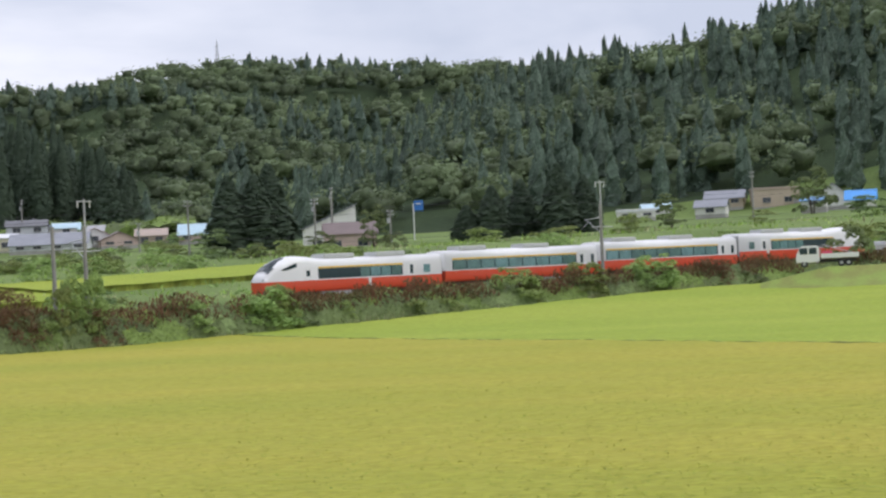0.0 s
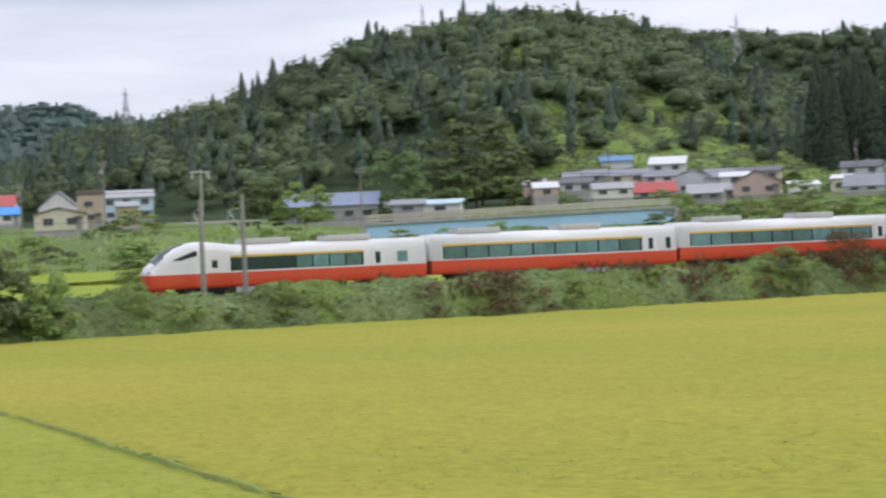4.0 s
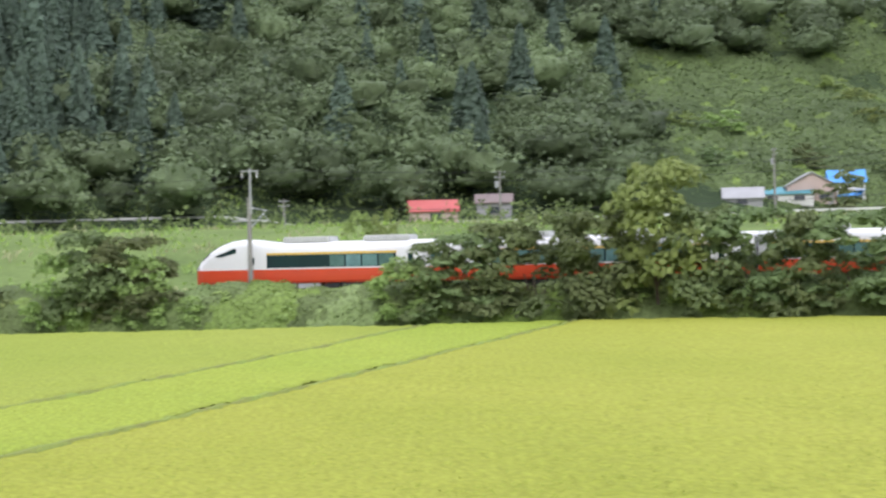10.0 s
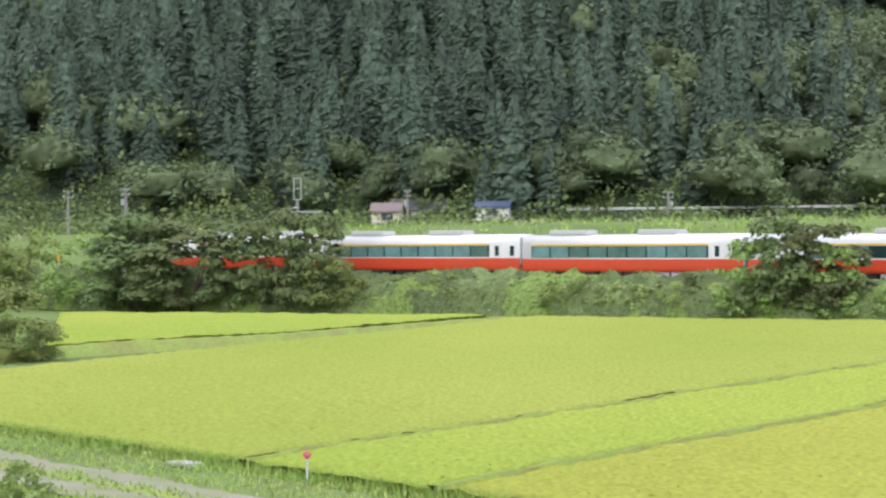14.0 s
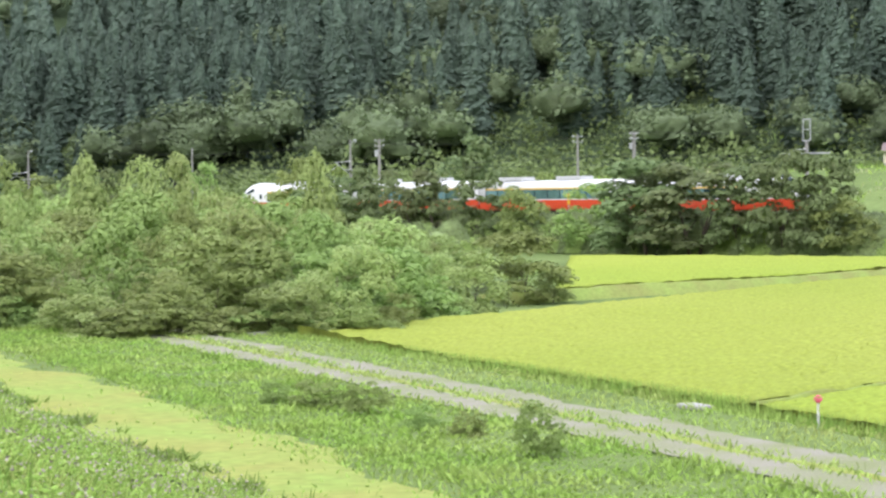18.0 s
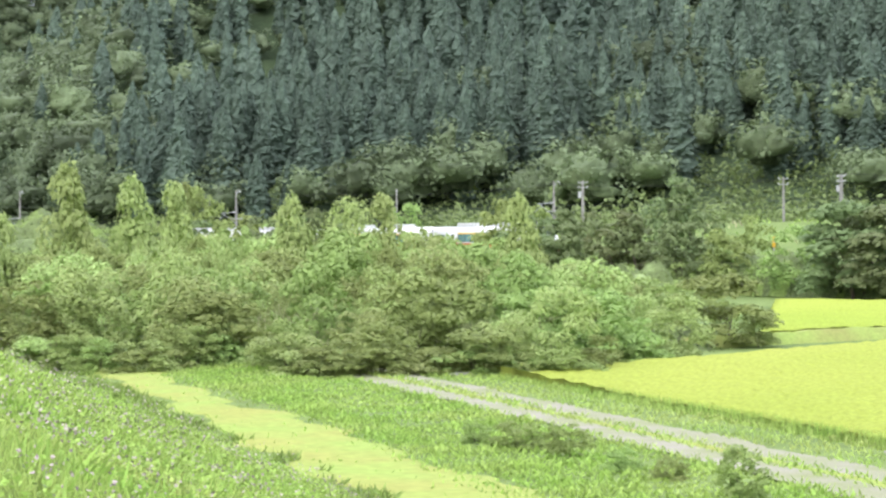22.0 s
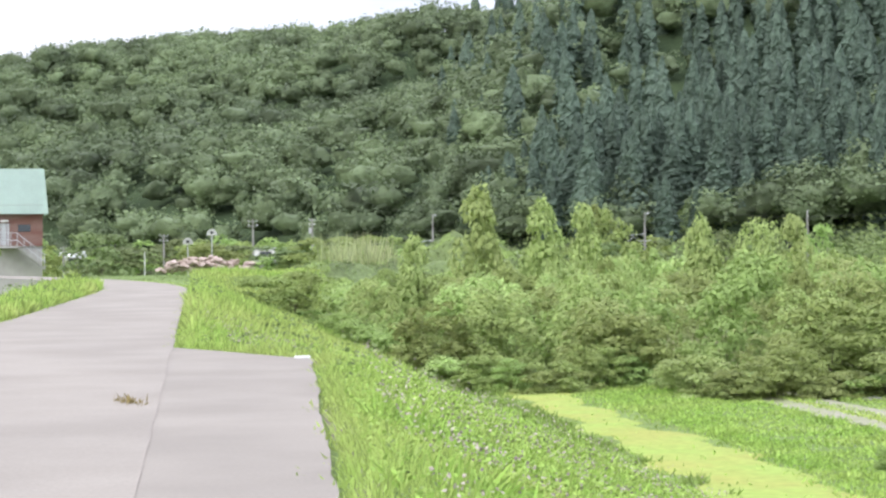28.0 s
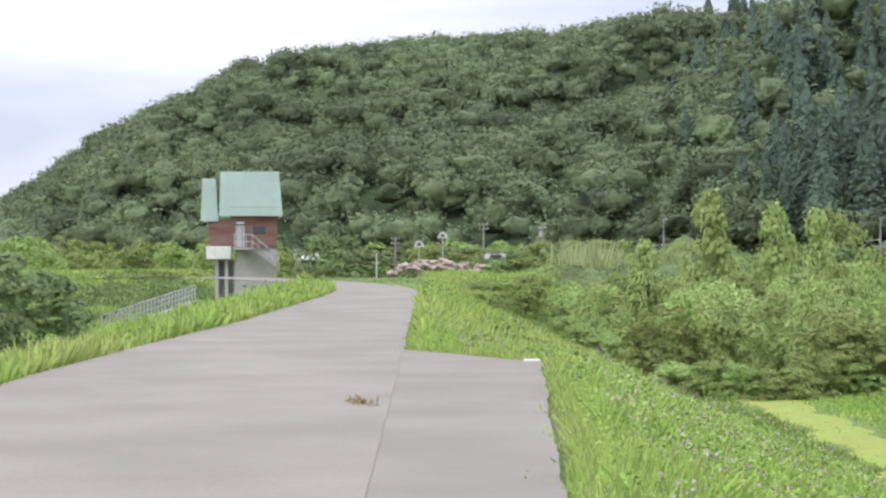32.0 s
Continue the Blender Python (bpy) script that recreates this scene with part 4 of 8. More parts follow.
def car_pose(t, offset, length, turn):
    s = nose_at(t) + offset + length / 2
    a, b = line_at(s - 6.8), line_at(s + 6.8)
    z = float(rail_z(s))
    return pose(float(a[0] + b[0]) / 2, float(a[1] + b[1]) / 2, z, 0, 0, math.degrees(math.atan2(b[1] - a[1], b[0] - a[0])) + turn)


TRAIN = [(end_car(car_pose(0, 0, CAR_END, 0), False), 0.0, CAR_END, 0)]
TRAIN.append((mid_car(car_pose(0, 21.0, CAR_MID, 0)), 21.0, CAR_MID, 0))
TRAIN.append((copy_thing(TRAIN[1][0], car_pose(0, 41.5, CAR_MID, 0)), 41.5, CAR_MID, 0))
TRAIN.append((copy_thing(TRAIN[0][0], car_pose(0, 62.0, CAR_END, 180)), 62.0, CAR_END, 180))
tagged(TRAIN[1][0], "white and vermilion express railcar behind the leading cab car")
tagged(TRAIN[3][0], "white and vermilion express railcar at the rear with a driving cab")


def build_track():
    s = np.arange(-470, 470, 2.0)
    for name, qs, z0, z1, mat in (("rail", (-0.5335,), -0.14, 0.0, M_STEEL), ("rail", (0.5335,), -0.14, 0.0, M_STEEL)):
        x0, y0, _ = line_at(s, qs[0] - 0.035)
        x1, y1, _ = line_at(s, qs[0] + 0.035)
        z = rail_z(s)
        V = np.stack([np.stack([x0, y0, z + z0], 1), np.stack([x0, y0, z + z1], 1), np.stack([x1, y1, z + z1], 1), np.stack([x1, y1, z + z0], 1)], 1).reshape(-1, 3)
        i = np.arange(len(s) - 1) * 4
        F = np.concatenate([np.stack([i + k, i + k + 4, i + k + 5, i + k + 1], 1) for k in range(3)])
        tagged(new(name, np_mesh(name, V, F, mat)), "worn steel rail on the track bed", "rail", "rails", "structure")
    sl = np.arange(-260, 300, 0.65)
    x, y, a = line_at(sl)
    box = np.array([(dx, dy, dz) for dx in (-0.11, 0.11) for dy in (-1.0, 1.0) for dz in (-0.34, -0.15)])
    V = np.stack([x[:, None] + box[None, :, 0] * np.cos(a)[:, None] - box[None, :, 1] * np.sin(a)[:, None],
                  y[:, None] + box[None, :, 0] * np.sin(a)[:, None] + box[None, :, 1] * np.cos(a)[:, None], rail_z(sl)[:, None] + box[None, :, 2]], -1).reshape(-1, 3)
    q = np.array([(1, 5, 7, 3), (0, 1, 3, 2), (4, 6, 7, 5), (0, 4, 5, 1), (2, 3, 7, 6)])
    F = (np.arange(len(sl))[:, None, None] * 8 + q[None]).reshape(-1, 4)
    tagged(new("sleepers", np_mesh("sleepers", V, F, M_CONCRETE)), "concrete sleepers under the rails", "sleepers", kind="stuff")
    bm = bmesh.new()
    zc = -0.33
    sb = np.arange(-400, 420, 4.0)
    prev = None
    for k in sb:
        row = []
        for q0, dz in ((-2.4, -0.72), (-1.6, zc), (1.6, zc), (2.4, -0.72)):
            px, py, _ = line_at(k, q0)
            row.append(bm.verts.new((float(px), float(py), float(rail_z(k)) + dz)))
        if prev:
            for i in range(3):
                bm.faces.new((prev[i], prev[i + 1], row[i + 1], row[i]))
        prev = row
    bmesh.ops.recalc_face_normals(bm, faces=bm.faces[:])
    tagged(part("track_bed", bm, M_BALLAST), "brown ballast bed of the single track railway", "track bed", kind="structure")


build_track()


# ---- trees and shrubs, one by one ----
def boughs(seed, lumps, leaves, leaf, flatness=0.45, thick=0.8, ratio=0.6, taper=0.0):
    """A crown as leaves spread over the tops of many boughs: one metre wide and high, foot at 0."""
    rs = np.random.RandomState(seed)
    h, a = rs.uniform(0.03, 0.88, lumps), rs.uniform(0, 6.283, lumps)
    w = 0.42 * np.sqrt(np.clip(1 - ((h - 0.34) / 0.62) ** 2, 0.02, 1)) * np.sqrt(rs.uniform(0.2, 1, lumps)) * (1 - taper * h)
    cs, rad = np.stack([np.cos(a) * w, np.sin(a) * w, h], 1), rs.uniform(0.08, 0.18, lumps) * (1 - 0.5 * taper * h)
    k = rs.choice(lumps, leaves, p=rad ** 2 / (rad ** 2).sum())
    o = unit(rs, leaves)
    o[:, 2] = np.where(o[:, 2] < -0.2, -o[:, 2], o[:, 2])
    p = cs[k] + o * rad[k][:, None] * rs.uniform(0.75, 1.1, (leaves, 1)) * (1, 1, thick)
    p[:, 2] = np.maximum(p[:, 2], rs.uniform(0, 0.08, leaves))
    lo, hi = np.percentile(p, 1, axis=0), np.percentile(p, 99, axis=0)
    span = max(hi[0] - lo[0], hi[1] - lo[1])
    p = (p - ((lo[0] + hi[0]) / 2, (lo[1] + hi[1]) / 2, 0)) / (span, span, hi[2])
    n = o + rs.normal(size=(leaves, 3)) * 0.38 + np.array((0, 0, flatness))
    n /= np.linalg.norm(n, axis=1, keepdims=True)
    d = np.cross(n, unit(rs, leaves))
    d /= np.linalg.norm(d, axis=1, keepdims=True)
    sz = leaf * rs.uniform(0.55, 1.35, leaves)
    return rhombs(p, d, n, sz, sz * ratio)


def unit_crown(seed, lumps, leaves, leaf, mat, name, thick=0.8, ratio=0.6, taper=0.0):
    v = boughs(seed, lumps, leaves, leaf, 0.45, thick, ratio, taper)
    return np_mesh(name, v, quads(len(v)), mat)


CROWNS = {
    "dark": [unit_crown(s, 44, 3000, 0.07, M_DARKLEAF, "dark_crown", 0.6) for s in (81, 82, 83)],
    "bush": [unit_crown(s, 38, 2900, 0.066, M_BUSH, "bush_crown") for s in (84, 85, 86)],
    "conifer": [np_mesh("conifer_crown", tv * (3.2, 3.2, 1.0), tf, M_CONIFER, flat=False) for tv, tf in (cedar(95, 12, 11, 1500), cedar(96, 12, 11, 1500))],
    "red": [unit_crown(s, 26, 1500, 0.07, M_REDWEED, "red_crown", 1.2, 0.35) for s in (87,)],
    "tall": [unit_crown(s, 46, 2800, 0.072, M_BUSH, "tall_crown", 0.6) for s in (88,)],
    "willow": [unit_crown(s, 40, 3200, 0.06, M_WILLOW, "willow_crown", 0.95, 0.5) for s in (89, 90, 91)],
    "spire": [unit_crown(s, 34, 2600, 0.075, M_WILLOW, "willow_crown", 1.15, 0.5, 0.9) for s in (97, 98)],
    "shrub": [unit_crown(s, 36, 3200, 0.06, M_BUSH, "shrub_crown") for s in (92, 93, 94)],
}
LITE = {
    "dark": [unit_crown(s, 30, 900, 0.1, M_DARKLEAF, "dark_crown", 0.6) for s in (181, 182)], "bush": [unit_crown(s, 28, 900, 0.095, M_BUSH, "bush_crown") for s in (184, 185)],
    "shrub": [unit_crown(s, 28, 900, 0.095, M_BUSH, "shrub_crown") for s in (192, 193)], "willow": [unit_crown(s, 30, 1000, 0.09, M_WILLOW, "willow_crown") for s in (189, 190)],
}
SAY = {"conifer": ("tall dark green cedar standing by itself", "tree"), "dark": ("dark leafy tree growing on the railway bank", "tree"), "bush": ("green leafy bush growing on the railway bank", "bush"),
       "red": ("tall weeds with rusty red seed heads beside the railway", "weeds"), "tall": ("tall light green walnut tree on the railway bank", "tree"),
       "spire": ("tall pale willow rising out of the thicket", "tree"), "willow": ("pale green willow shrub in the overgrown thicket", "shrub"), "shrub": ("dense green shrub in the overgrown thicket", "shrub")}


def trunk_mesh(seed, n):
    rs = np.random.RandomState(seed)
    bm = bmesh.new()
    for i in range(n):
        a = rs.uniform(0, 6.28)
        foot = Vector((math.cos(a) * 0.03 * n, math.sin(a) * 0.03 * n, -0.05))
        mid = foot + Vector((math.cos(a) * 0.08, math.sin(a) * 0.08, 0.4))
        tip = mid + Vector((math.cos(a) * 0.12, math.sin(a) * 0.12, 0.35))
        tube(bm, foot, mid, 0.03, 0.022, 7)
        tube(bm, mid, tip, 0.022, 0.008, 6)
        tube(bm, mid, mid + Vector((-math.sin(a) * 0.2, math.cos(a) * 0.2, 0.22)), 0.015, 0.006, 5)
    me = bpy.data.meshes.new("trunk")
    bm.to_mesh(me)
    bm.free()
    me.materials.append(M_BARK)
    return me


TRUNKS = [trunk_mesh(s, n) for s, n in ((1, 1), (2, 2), (3, 3))]
plant_rs = np.random.RandomState(77)


def plant(x, y, top, width, kind, label="", category="", z=None, lite=False):
    """A tree or bush of that width whose top reaches that height."""
    g = (ground_z(x, y) if z is None else z) - 0.05
    h = max(0.8, top - g, 0.55 * width)
    g = min(g, top - h)
    say = SAY[kind]
    name = say[1].replace("weeds", "weed_clump")
    t = thing(name, pose(x, y, g, 0, 0, plant_rs.uniform(0, 360)), label or say[0], category or say[1])
    r = math.hypot(x, y)
    pool = LITE[kind] if kind in LITE and width < 9.5 and (lite or r > 210 or (kind in ("willow", "shrub") and r > 135)) else CROWNS[kind]
    c = new("crown", pool[plant_rs.randint(len(pool))])
    c.parent = t
    low = 0.04
    c.location, c.scale = (0, 0, h * low), (width, width * plant_rs.uniform(0.85, 1.1), h * (1 - low))
    k = new("stem" if name in ("bush", "shrub", "weed_clump") else "trunk", TRUNKS[plant_rs.randint(3)])
    thick = 0.3 if name in ("bush", "shrub", "weed_clump") else 0.6
    k.parent, k.scale = t, (width * thick, width * thick, h * 0.7)
    return t


def line_tree(s, q, width, top, kind):
    if width > 8.5 and kind != "tall":
        for f in (-0.19, 0.18):
            x, y, _ = line_at(s + f * width, q)
            plant(float(x), float(y), top - (0.0 if f < 0 else 0.5), width * 0.72, kind)
        return
    x, y, _ = line_at(s, q)
    plant(float(x), float(y), top, width, kind)


line_tree(123, -7, 2.7, 6.0, "bush")
line_tree(120, -7, 2.6, 5.0, "bush")
line_tree(115, -7, 2.6, 5.2, "red")
line_tree(142, -7, 3.8, 4.4, "bush")
line_tree(170, -6.5, 5.2, 4.8, "bush")
line_tree(179, -6.5, 4.9, 5.0, "bush")
line_tree(188, -6.5, 6.1, 5.4, "bush")
line_tree(197, -6.5, 6.3, 4.8, "red")
line_tree(220, -5.5, 5.8, 7.5, "dark")
line_tree(110, -6.5, 4.3, 4.0, "bush")
line_tree(116, -6.5, 4.6, 4.9, "red")
line_tree(122, -6.5, 3.5, 6.0, "bush")
line_tree(132, -6.5, 5.0, 3.6, "bush")
line_tree(140, -6.5, 6.1, 4.2, "bush")
line_tree(86, -7, 6.7, 3.5, "red")
line_tree(42, -7, 6.8, 6.5, "dark")
line_tree(48, -7, 7.1, 6.2, "dark")
line_tree(60, -6.5, 3.0, 3.7, "bush")
line_tree(70, -6.5, 3.8, 3.3, "bush")
line_tree(7, -7, 6.6, 7.5, "bush")
line_tree(26, -7, 8.5, 6.3, "dark")
line_tree(22, -7.5, 4.2, 3.8, "bush")
line_tree(32, -7, 3.6, 3.9, "bush")
line_tree(43, -7, 8.6, 6.7, "dark")
line_tree(50, -7, 6.9, 6.1, "dark")
line_tree(13, -6, 4.6, 5.5, "bush")
line_tree(-32, -7, 6.8, 5.9, "dark")
line_tree(-26, -7, 7.8, 7.2, "dark")
line_tree(-18, -7, 8.0, 10.3, "tall")
line_tree(-12, -7, 6.9, 7.2, "dark")
line_tree(-5, -7, 8.2, 6.8, "dark")
line_tree(7, -7, 6.2, 7.5, "bush")
line_tree(-45, 8, 3.0, 7.8, "bush")
line_tree(-43, 8, 2.5, 7.9, "bush")
line_tree(-105, -8, 9.2, 8.0, "dark")
line_tree(-58, -7, 9.5, 6.8, "dark")
line_tree(-101, -8, 5.6, 4.3, "bush")
line_tree(-153, -8, 9.8, 7.3, "dark")
line_tree(-166, -8, 10.6, 6.7, "dark")
line_tree(-164, 9, 9.2, 11.2, "dark")
line_tree(-119, -9, 13.9, 7.7, "dark")
line_tree(-177, -6, 6.8, 9.0, "bush")
line_tree(-167, -6, 5.9, 7.8, "dark")
line_tree(-210, 5, 5.6, 9.2, "bush")
line_tree(-150, 6, 4.7, 6.9, "bush")
line_tree(-267, 10, 9.2, 13.1, "bush")
# the thicket between the levee and the railway
THICKET = [(-66, 106, 9.4, 4.2, "spire"), (-63, 108, 8.6, 3.8, "spire"), (-58.4, 105, 8.2, 4.2, "spire"), (-61, 92, 6.4, 3.0, "spire"),
           (-57, 117, 7.6, 4.4, "spire"), (-53.4, 118.5, 7.4, 4.4, "willow"), (-45.2, 104, 7.3, 3.6, "spire"), (-37.6, 104, 7.2, 3.4, "spire"), (-37, 91, 4.6, 4.5, "willow"), (-30.5, 95, 4.0, 4.5, "willow"),
           (-27.6, 108.5, 3.0, 5.5, "shrub"), (-48, 87, 4.6, 4, "willow"), (-49.3, 80, 2.8, 3.5, "shrub"), (-45.7, 100, 5.4, 5, "shrub"),
           (-64.3, 83, 4.6, 3.4, "shrub"), (-66, 88, 4.8, 3.2, "shrub"), (-43, 82, 2.8, 4.6, "shrub"), (-35, 87.5, 3.1, 5, "shrub")]
for x, y, top, w, kind in THICKET:
    plant(x, y, top, w, kind)
# how high the thicket's outline rises, by direction
BROW = [(-35.4, 0.3), (-33.2, 0.65), (-31.7, 0.87), (-27.9, 0.8), (-24.9, 0.46), (-21.8, 0.14), (-20.3, -0.3), (-18.8, -0.66), (-17.3, -0.98), (-15.8, -1.44), (-13.1, -2.07)]
CANOPY = [3.0, 3.9, 4.2, 4.9, 5.3, 5.5]
rs = np.random.RandomState(12)
for gx in np.arange(-110, -24, 4.0):
    for gy in np.arange(79, 168, 4.5):
        x, y = gx + rs.uniform(-1.4, 1.4), gy + rs.uniform(-1.5, 1.5)
        u, v = levee_uv(x, y)
        a, r = math.degrees(math.atan2(x, y)), math.hypot(x, y)
        _, q = line_near([x], [y])
        if v < np.interp(u, [80, 88, 100, 115], [16, 11, 7, 5.5]) or q[0] > -12 or a > -13.3 - 0.17 * max(0, 112 - r) or a < -38.3:
            continue
        if u < 90 and v < 20 and x > -43:
            continue
        if rs.rand() < np.interp(r, [90, 105, 120, 160], [0.08, 0.3, 0.45, 0.5]):
            continue
        top = np.interp(r, [85, 95, 108, 125, 150, 175], CANOPY) + rs.uniform(-1.5, 0.5)
        top = min(top, 5.3 + r * math.tan(radians(float(deg_interp(a, BROW)) + rs.uniform(-0.25, 0.1))))
        if a < -33.5:
            top = min(top, 4.8)
            if rs.rand() < 0.4:
                continue
        tall = max(1.2, float(top) - ground_z(x, y))
        plant(x, y, float(top), min(rs.uniform(2.4, 5.6), 1.25 * tall), rs.choice(["willow", "willow", "shrub", "shrub", "bush", "willow"]), "pale green shrub in the overgrown thicket", "shrub")
# low shrubs along the thicket's edge
for a in np.arange(-38.0, -15.0, 0.5):
    for r in np.arange(82, 125, 0.6):
        x, y = r * math.sin(radians(a)), r * math.cos(radians(a))
        u, v = levee_uv(x, y)
        if v > np.interp(u, [80, 88, 100, 115], [16, 11, 7, 5.5]) and not (u < 90 and v < 20 and x > -43) and a < -13.3 - 0.17 * max(0, 112 - r):
            g = ground_z(x, y)
            plant(x, y, g + rs.uniform(0.7, 2.0), rs.uniform(1.8, 3.4), rs.choice(["willow", "shrub", "bush", "bush"]), "low leafy shrub at the edge of the thicket", "shrub", g)
            break
# the row of trees that hides the line beyond the thicket
for s in np.arange(-470, -150, 4.6):
    x, y, _ = line_at(s + rs.uniform(-1, 1), -7.5)
    a = math.degrees(math.atan2(x, y))
    if a < -23.8 and a > -56:
        plant(float(x), float(y), float(rail_z(s)) + rs.uniform(4.0, 4.9), rs.uniform(6, 8), rs.choice(["dark", "shrub", "bush"]), "leafy green tree standing beside the railway", "tree")
# trees that stand along the line farther on, and on the valley floor
for i in range(60):
    s, q = rs.uniform(-460, -175), rs.choice([-6.5, -9, -14, 7, 10, 16])
    x, y, _ = line_at(s, q)
    a = math.degrees(math.atan2(x, y))
    if a < -13:
        plant(float(x), float(y), rs.uniform(6.8, 8.8), rs.uniform(5, 8), rs.choice(["dark", "shrub"]), "leafy green tree standing beside the railway", "tree")
for a, r, top, w, kind in [(-51.6, 95, 5.8, 7, "dark"), (-53, 90, 5.4, 7, "dark"), (-50.2, 100, 5.0, 6, "dark")]:
    plant(r * math.sin(radians(a)), r * math.cos(radians(a)), top, w, kind, "large dark green bush below the levee", "bush")
for bx, by, top in ((-216, 234, 5.6), (-219.5, 231, 5.2), (-177, 229, 6.0), (-173, 232, 6.2), (-180, 227, 5.8)):
    plant(bx, by, top, 6.5, "bush", "round green bush in front of a shed", "bush")
for i in range(46):
    a, r = rs.uniform(-55, -33), rs.uniform(250, 420)
    plant(r * math.sin(radians(a)), r * math.cos(radians(a)), rs.uniform(6.5, 9.0) + (r - 250) * 0.01, rs.uniform(7, 12), rs.choice(["dark", "shrub", "bush"]),
          "round leafy tree at the foot of the hill", "tree")
for a, r, top, w, kind in [(79.3, 345, 22, 9, "conifer"), (80.4, 350, 24, 10, "conifer"), (80.0, 346, 22, 9.5, "conifer"), (78.8, 340, 13, 7, "dark"), (81.8, 345, 12, 5, "dark"), (86.4, 335, 18, 7, "conifer"), (87.2, 340, 19, 7, "conifer"), (88.2, 335, 21, 8, "conifer"), (88.9, 338, 19, 7, "conifer"), (85.7, 335, 15, 6, "conifer"),
                           (83.2, 350, 16, 5, "dark"), (91.2, 350, 15.5, 6, "dark"), (95.0, 390, 20, 8, "dark"), (96.6, 330, 13, 9, "dark"),
                           (47.3, 345, 17.3, 15, "dark"), (46.0, 338, 14, 10, "dark"), (49.8, 330, 15.5, 14, "dark"), (44.2, 335, 14.8, 6, "dark"), (43.3, 336, 14.5, 7, "dark"),
                           (26.6, 312, 15, 8, "dark"), (28.5, 312, 14, 6, "dark"), (30.6, 312, 15, 9, "dark"), (29.7, 320, 17, 6, "dark"),
                           (33.4, 300, 12, 8, "bush"), (37.5, 300, 12.5, 10, "bush"), (54.5, 320, 12.5, 9, "bush"), (57.8, 340, 17, 11, "dark"), (59, 335, 16, 10, "bush"),
                           (61.5, 420, 24, 14, "dark"), (63.7, 470, 32, 22, "dark"), (62.6, 460, 24, 14, "dark"), (65.0, 455, 20, 9, "dark"), (69.2, 428, 13.6, 6, "bush"), (72.3, 425, 15, 7, "bush")]:
    plant(r * math.sin(radians(a)), r * math.cos(radians(a)), top, w, kind, "broad dark green tree standing among the village houses", "tree")


for i in range(20):
    a, r = rs.uniform(21.5, 36.5), rs.uniform(345, 412)
    x, y = r * math.sin(radians(a)), r * math.cos(radians(a))
    g = ground_z(x, y)
    plant(x, y, g + rs.uniform(2.0, 5.0), rs.uniform(4, 8), rs.choice(["bush", "dark", "dark"]), "vine-covered bush on the steep hillside", "bush", g)
for i in range(36):
    a, r = rs.uniform(72.7, 76.9), rs.uniform(535, 610)
    top = 5.3 + r * math.tan(radians(np.interp(a, [72.5, 74.2, 75.8, 76.9], [4.9, 4.7, 3.9, 3.0]) - rs.uniform(0, 0.9)))
    plant(r * math.sin(radians(a)), r * math.cos(radians(a)), float(top), rs.uniform(6.5, 9), "conifer", "tall dark cedar in the grove behind the village", "tree")
for i in range(46):
    a, r = rs.uniform(64.3, 79), rs.uniform(404, 500)
    x, y = r * math.sin(radians(a)), r * math.cos(radians(a))
    g = ground_z(x, y)
    plant(x, y, g + rs.uniform(1.2, 2.6), rs.uniform(2.5, 5), rs.choice(["bush", "shrub", "dark"]), "garden bush beside the village houses", "bush", g)
for i in range(60):
    a, r = rs.uniform(69.3, 80), rs.uniform(300, 392)
    x, y = r * math.sin(radians(a)), r * math.cos(radians(a))
    g = ground_z(x, y)
    plant(x, y, g + rs.uniform(1.0, 2.0), rs.uniform(3, 6.5), rs.choice(["bush", "shrub", "dark"]), "low green bush on the bank below the village", "bush", g)


for x, y, g, w, h in [(-14.1, 45.9, -0.1, 0.8, 0.6), (-16.2, 48.3, -0.1, 1.2, 0.8), (-18.0, 49.9, -0.1, 1.4, 0.7), (-10.2, 41.3, -0.1, 1.2, 1.1), (-19.7, 51.4, -0.1, 0.9, 0.6), (-12.6, 44.8, -0.1, 0.8, 0.5)]:
    plant(x, y, g + h, w, "bush", "small bush among the weeds beside the farm track", "bush", g)


for i in range(40):
    x, y, _ = line_at(rs.uniform(110, 215), rs.uniform(64, 92))
    g = ground_z(float(x), float(y))
    plant(float(x), float(y), g + rs.uniform(0.9, 2.0), rs.uniform(3.5, 7), rs.choice(["bush", "shrub", "dark"]), "low green bush on the bank above the paddies", "bush", g)


# bushes along the railway's bank, and hedges behind the line
bank_rs = np.random.RandomState(83)
for s0 in np.arange(-176, 234, 2.3):
    s1, q0 = s0 + bank_rs.uniform(-1.2, 1.2), bank_rs.uniform(-8.2, -5.2)
    x, y, _ = line_at(s1, q0)
    top = float(rail_z(s1)) + bank_rs.uniform(-0.9, 0.55) - (0.5 if s1 > 130 else 0.0)
    kind = bank_rs.choice(["bush", "bush", "shrub", "dark", "willow"]) if not 78 < s1 < 130 else bank_rs.choice(["bush", "red", "red", "shrub"])
    plant(float(x), float(y), top, bank_rs.uniform(1.8, 3.4), kind, "" if kind == "red" else "low leafy bush on the railway bank", "" if kind == "red" else "bush", lite=True)
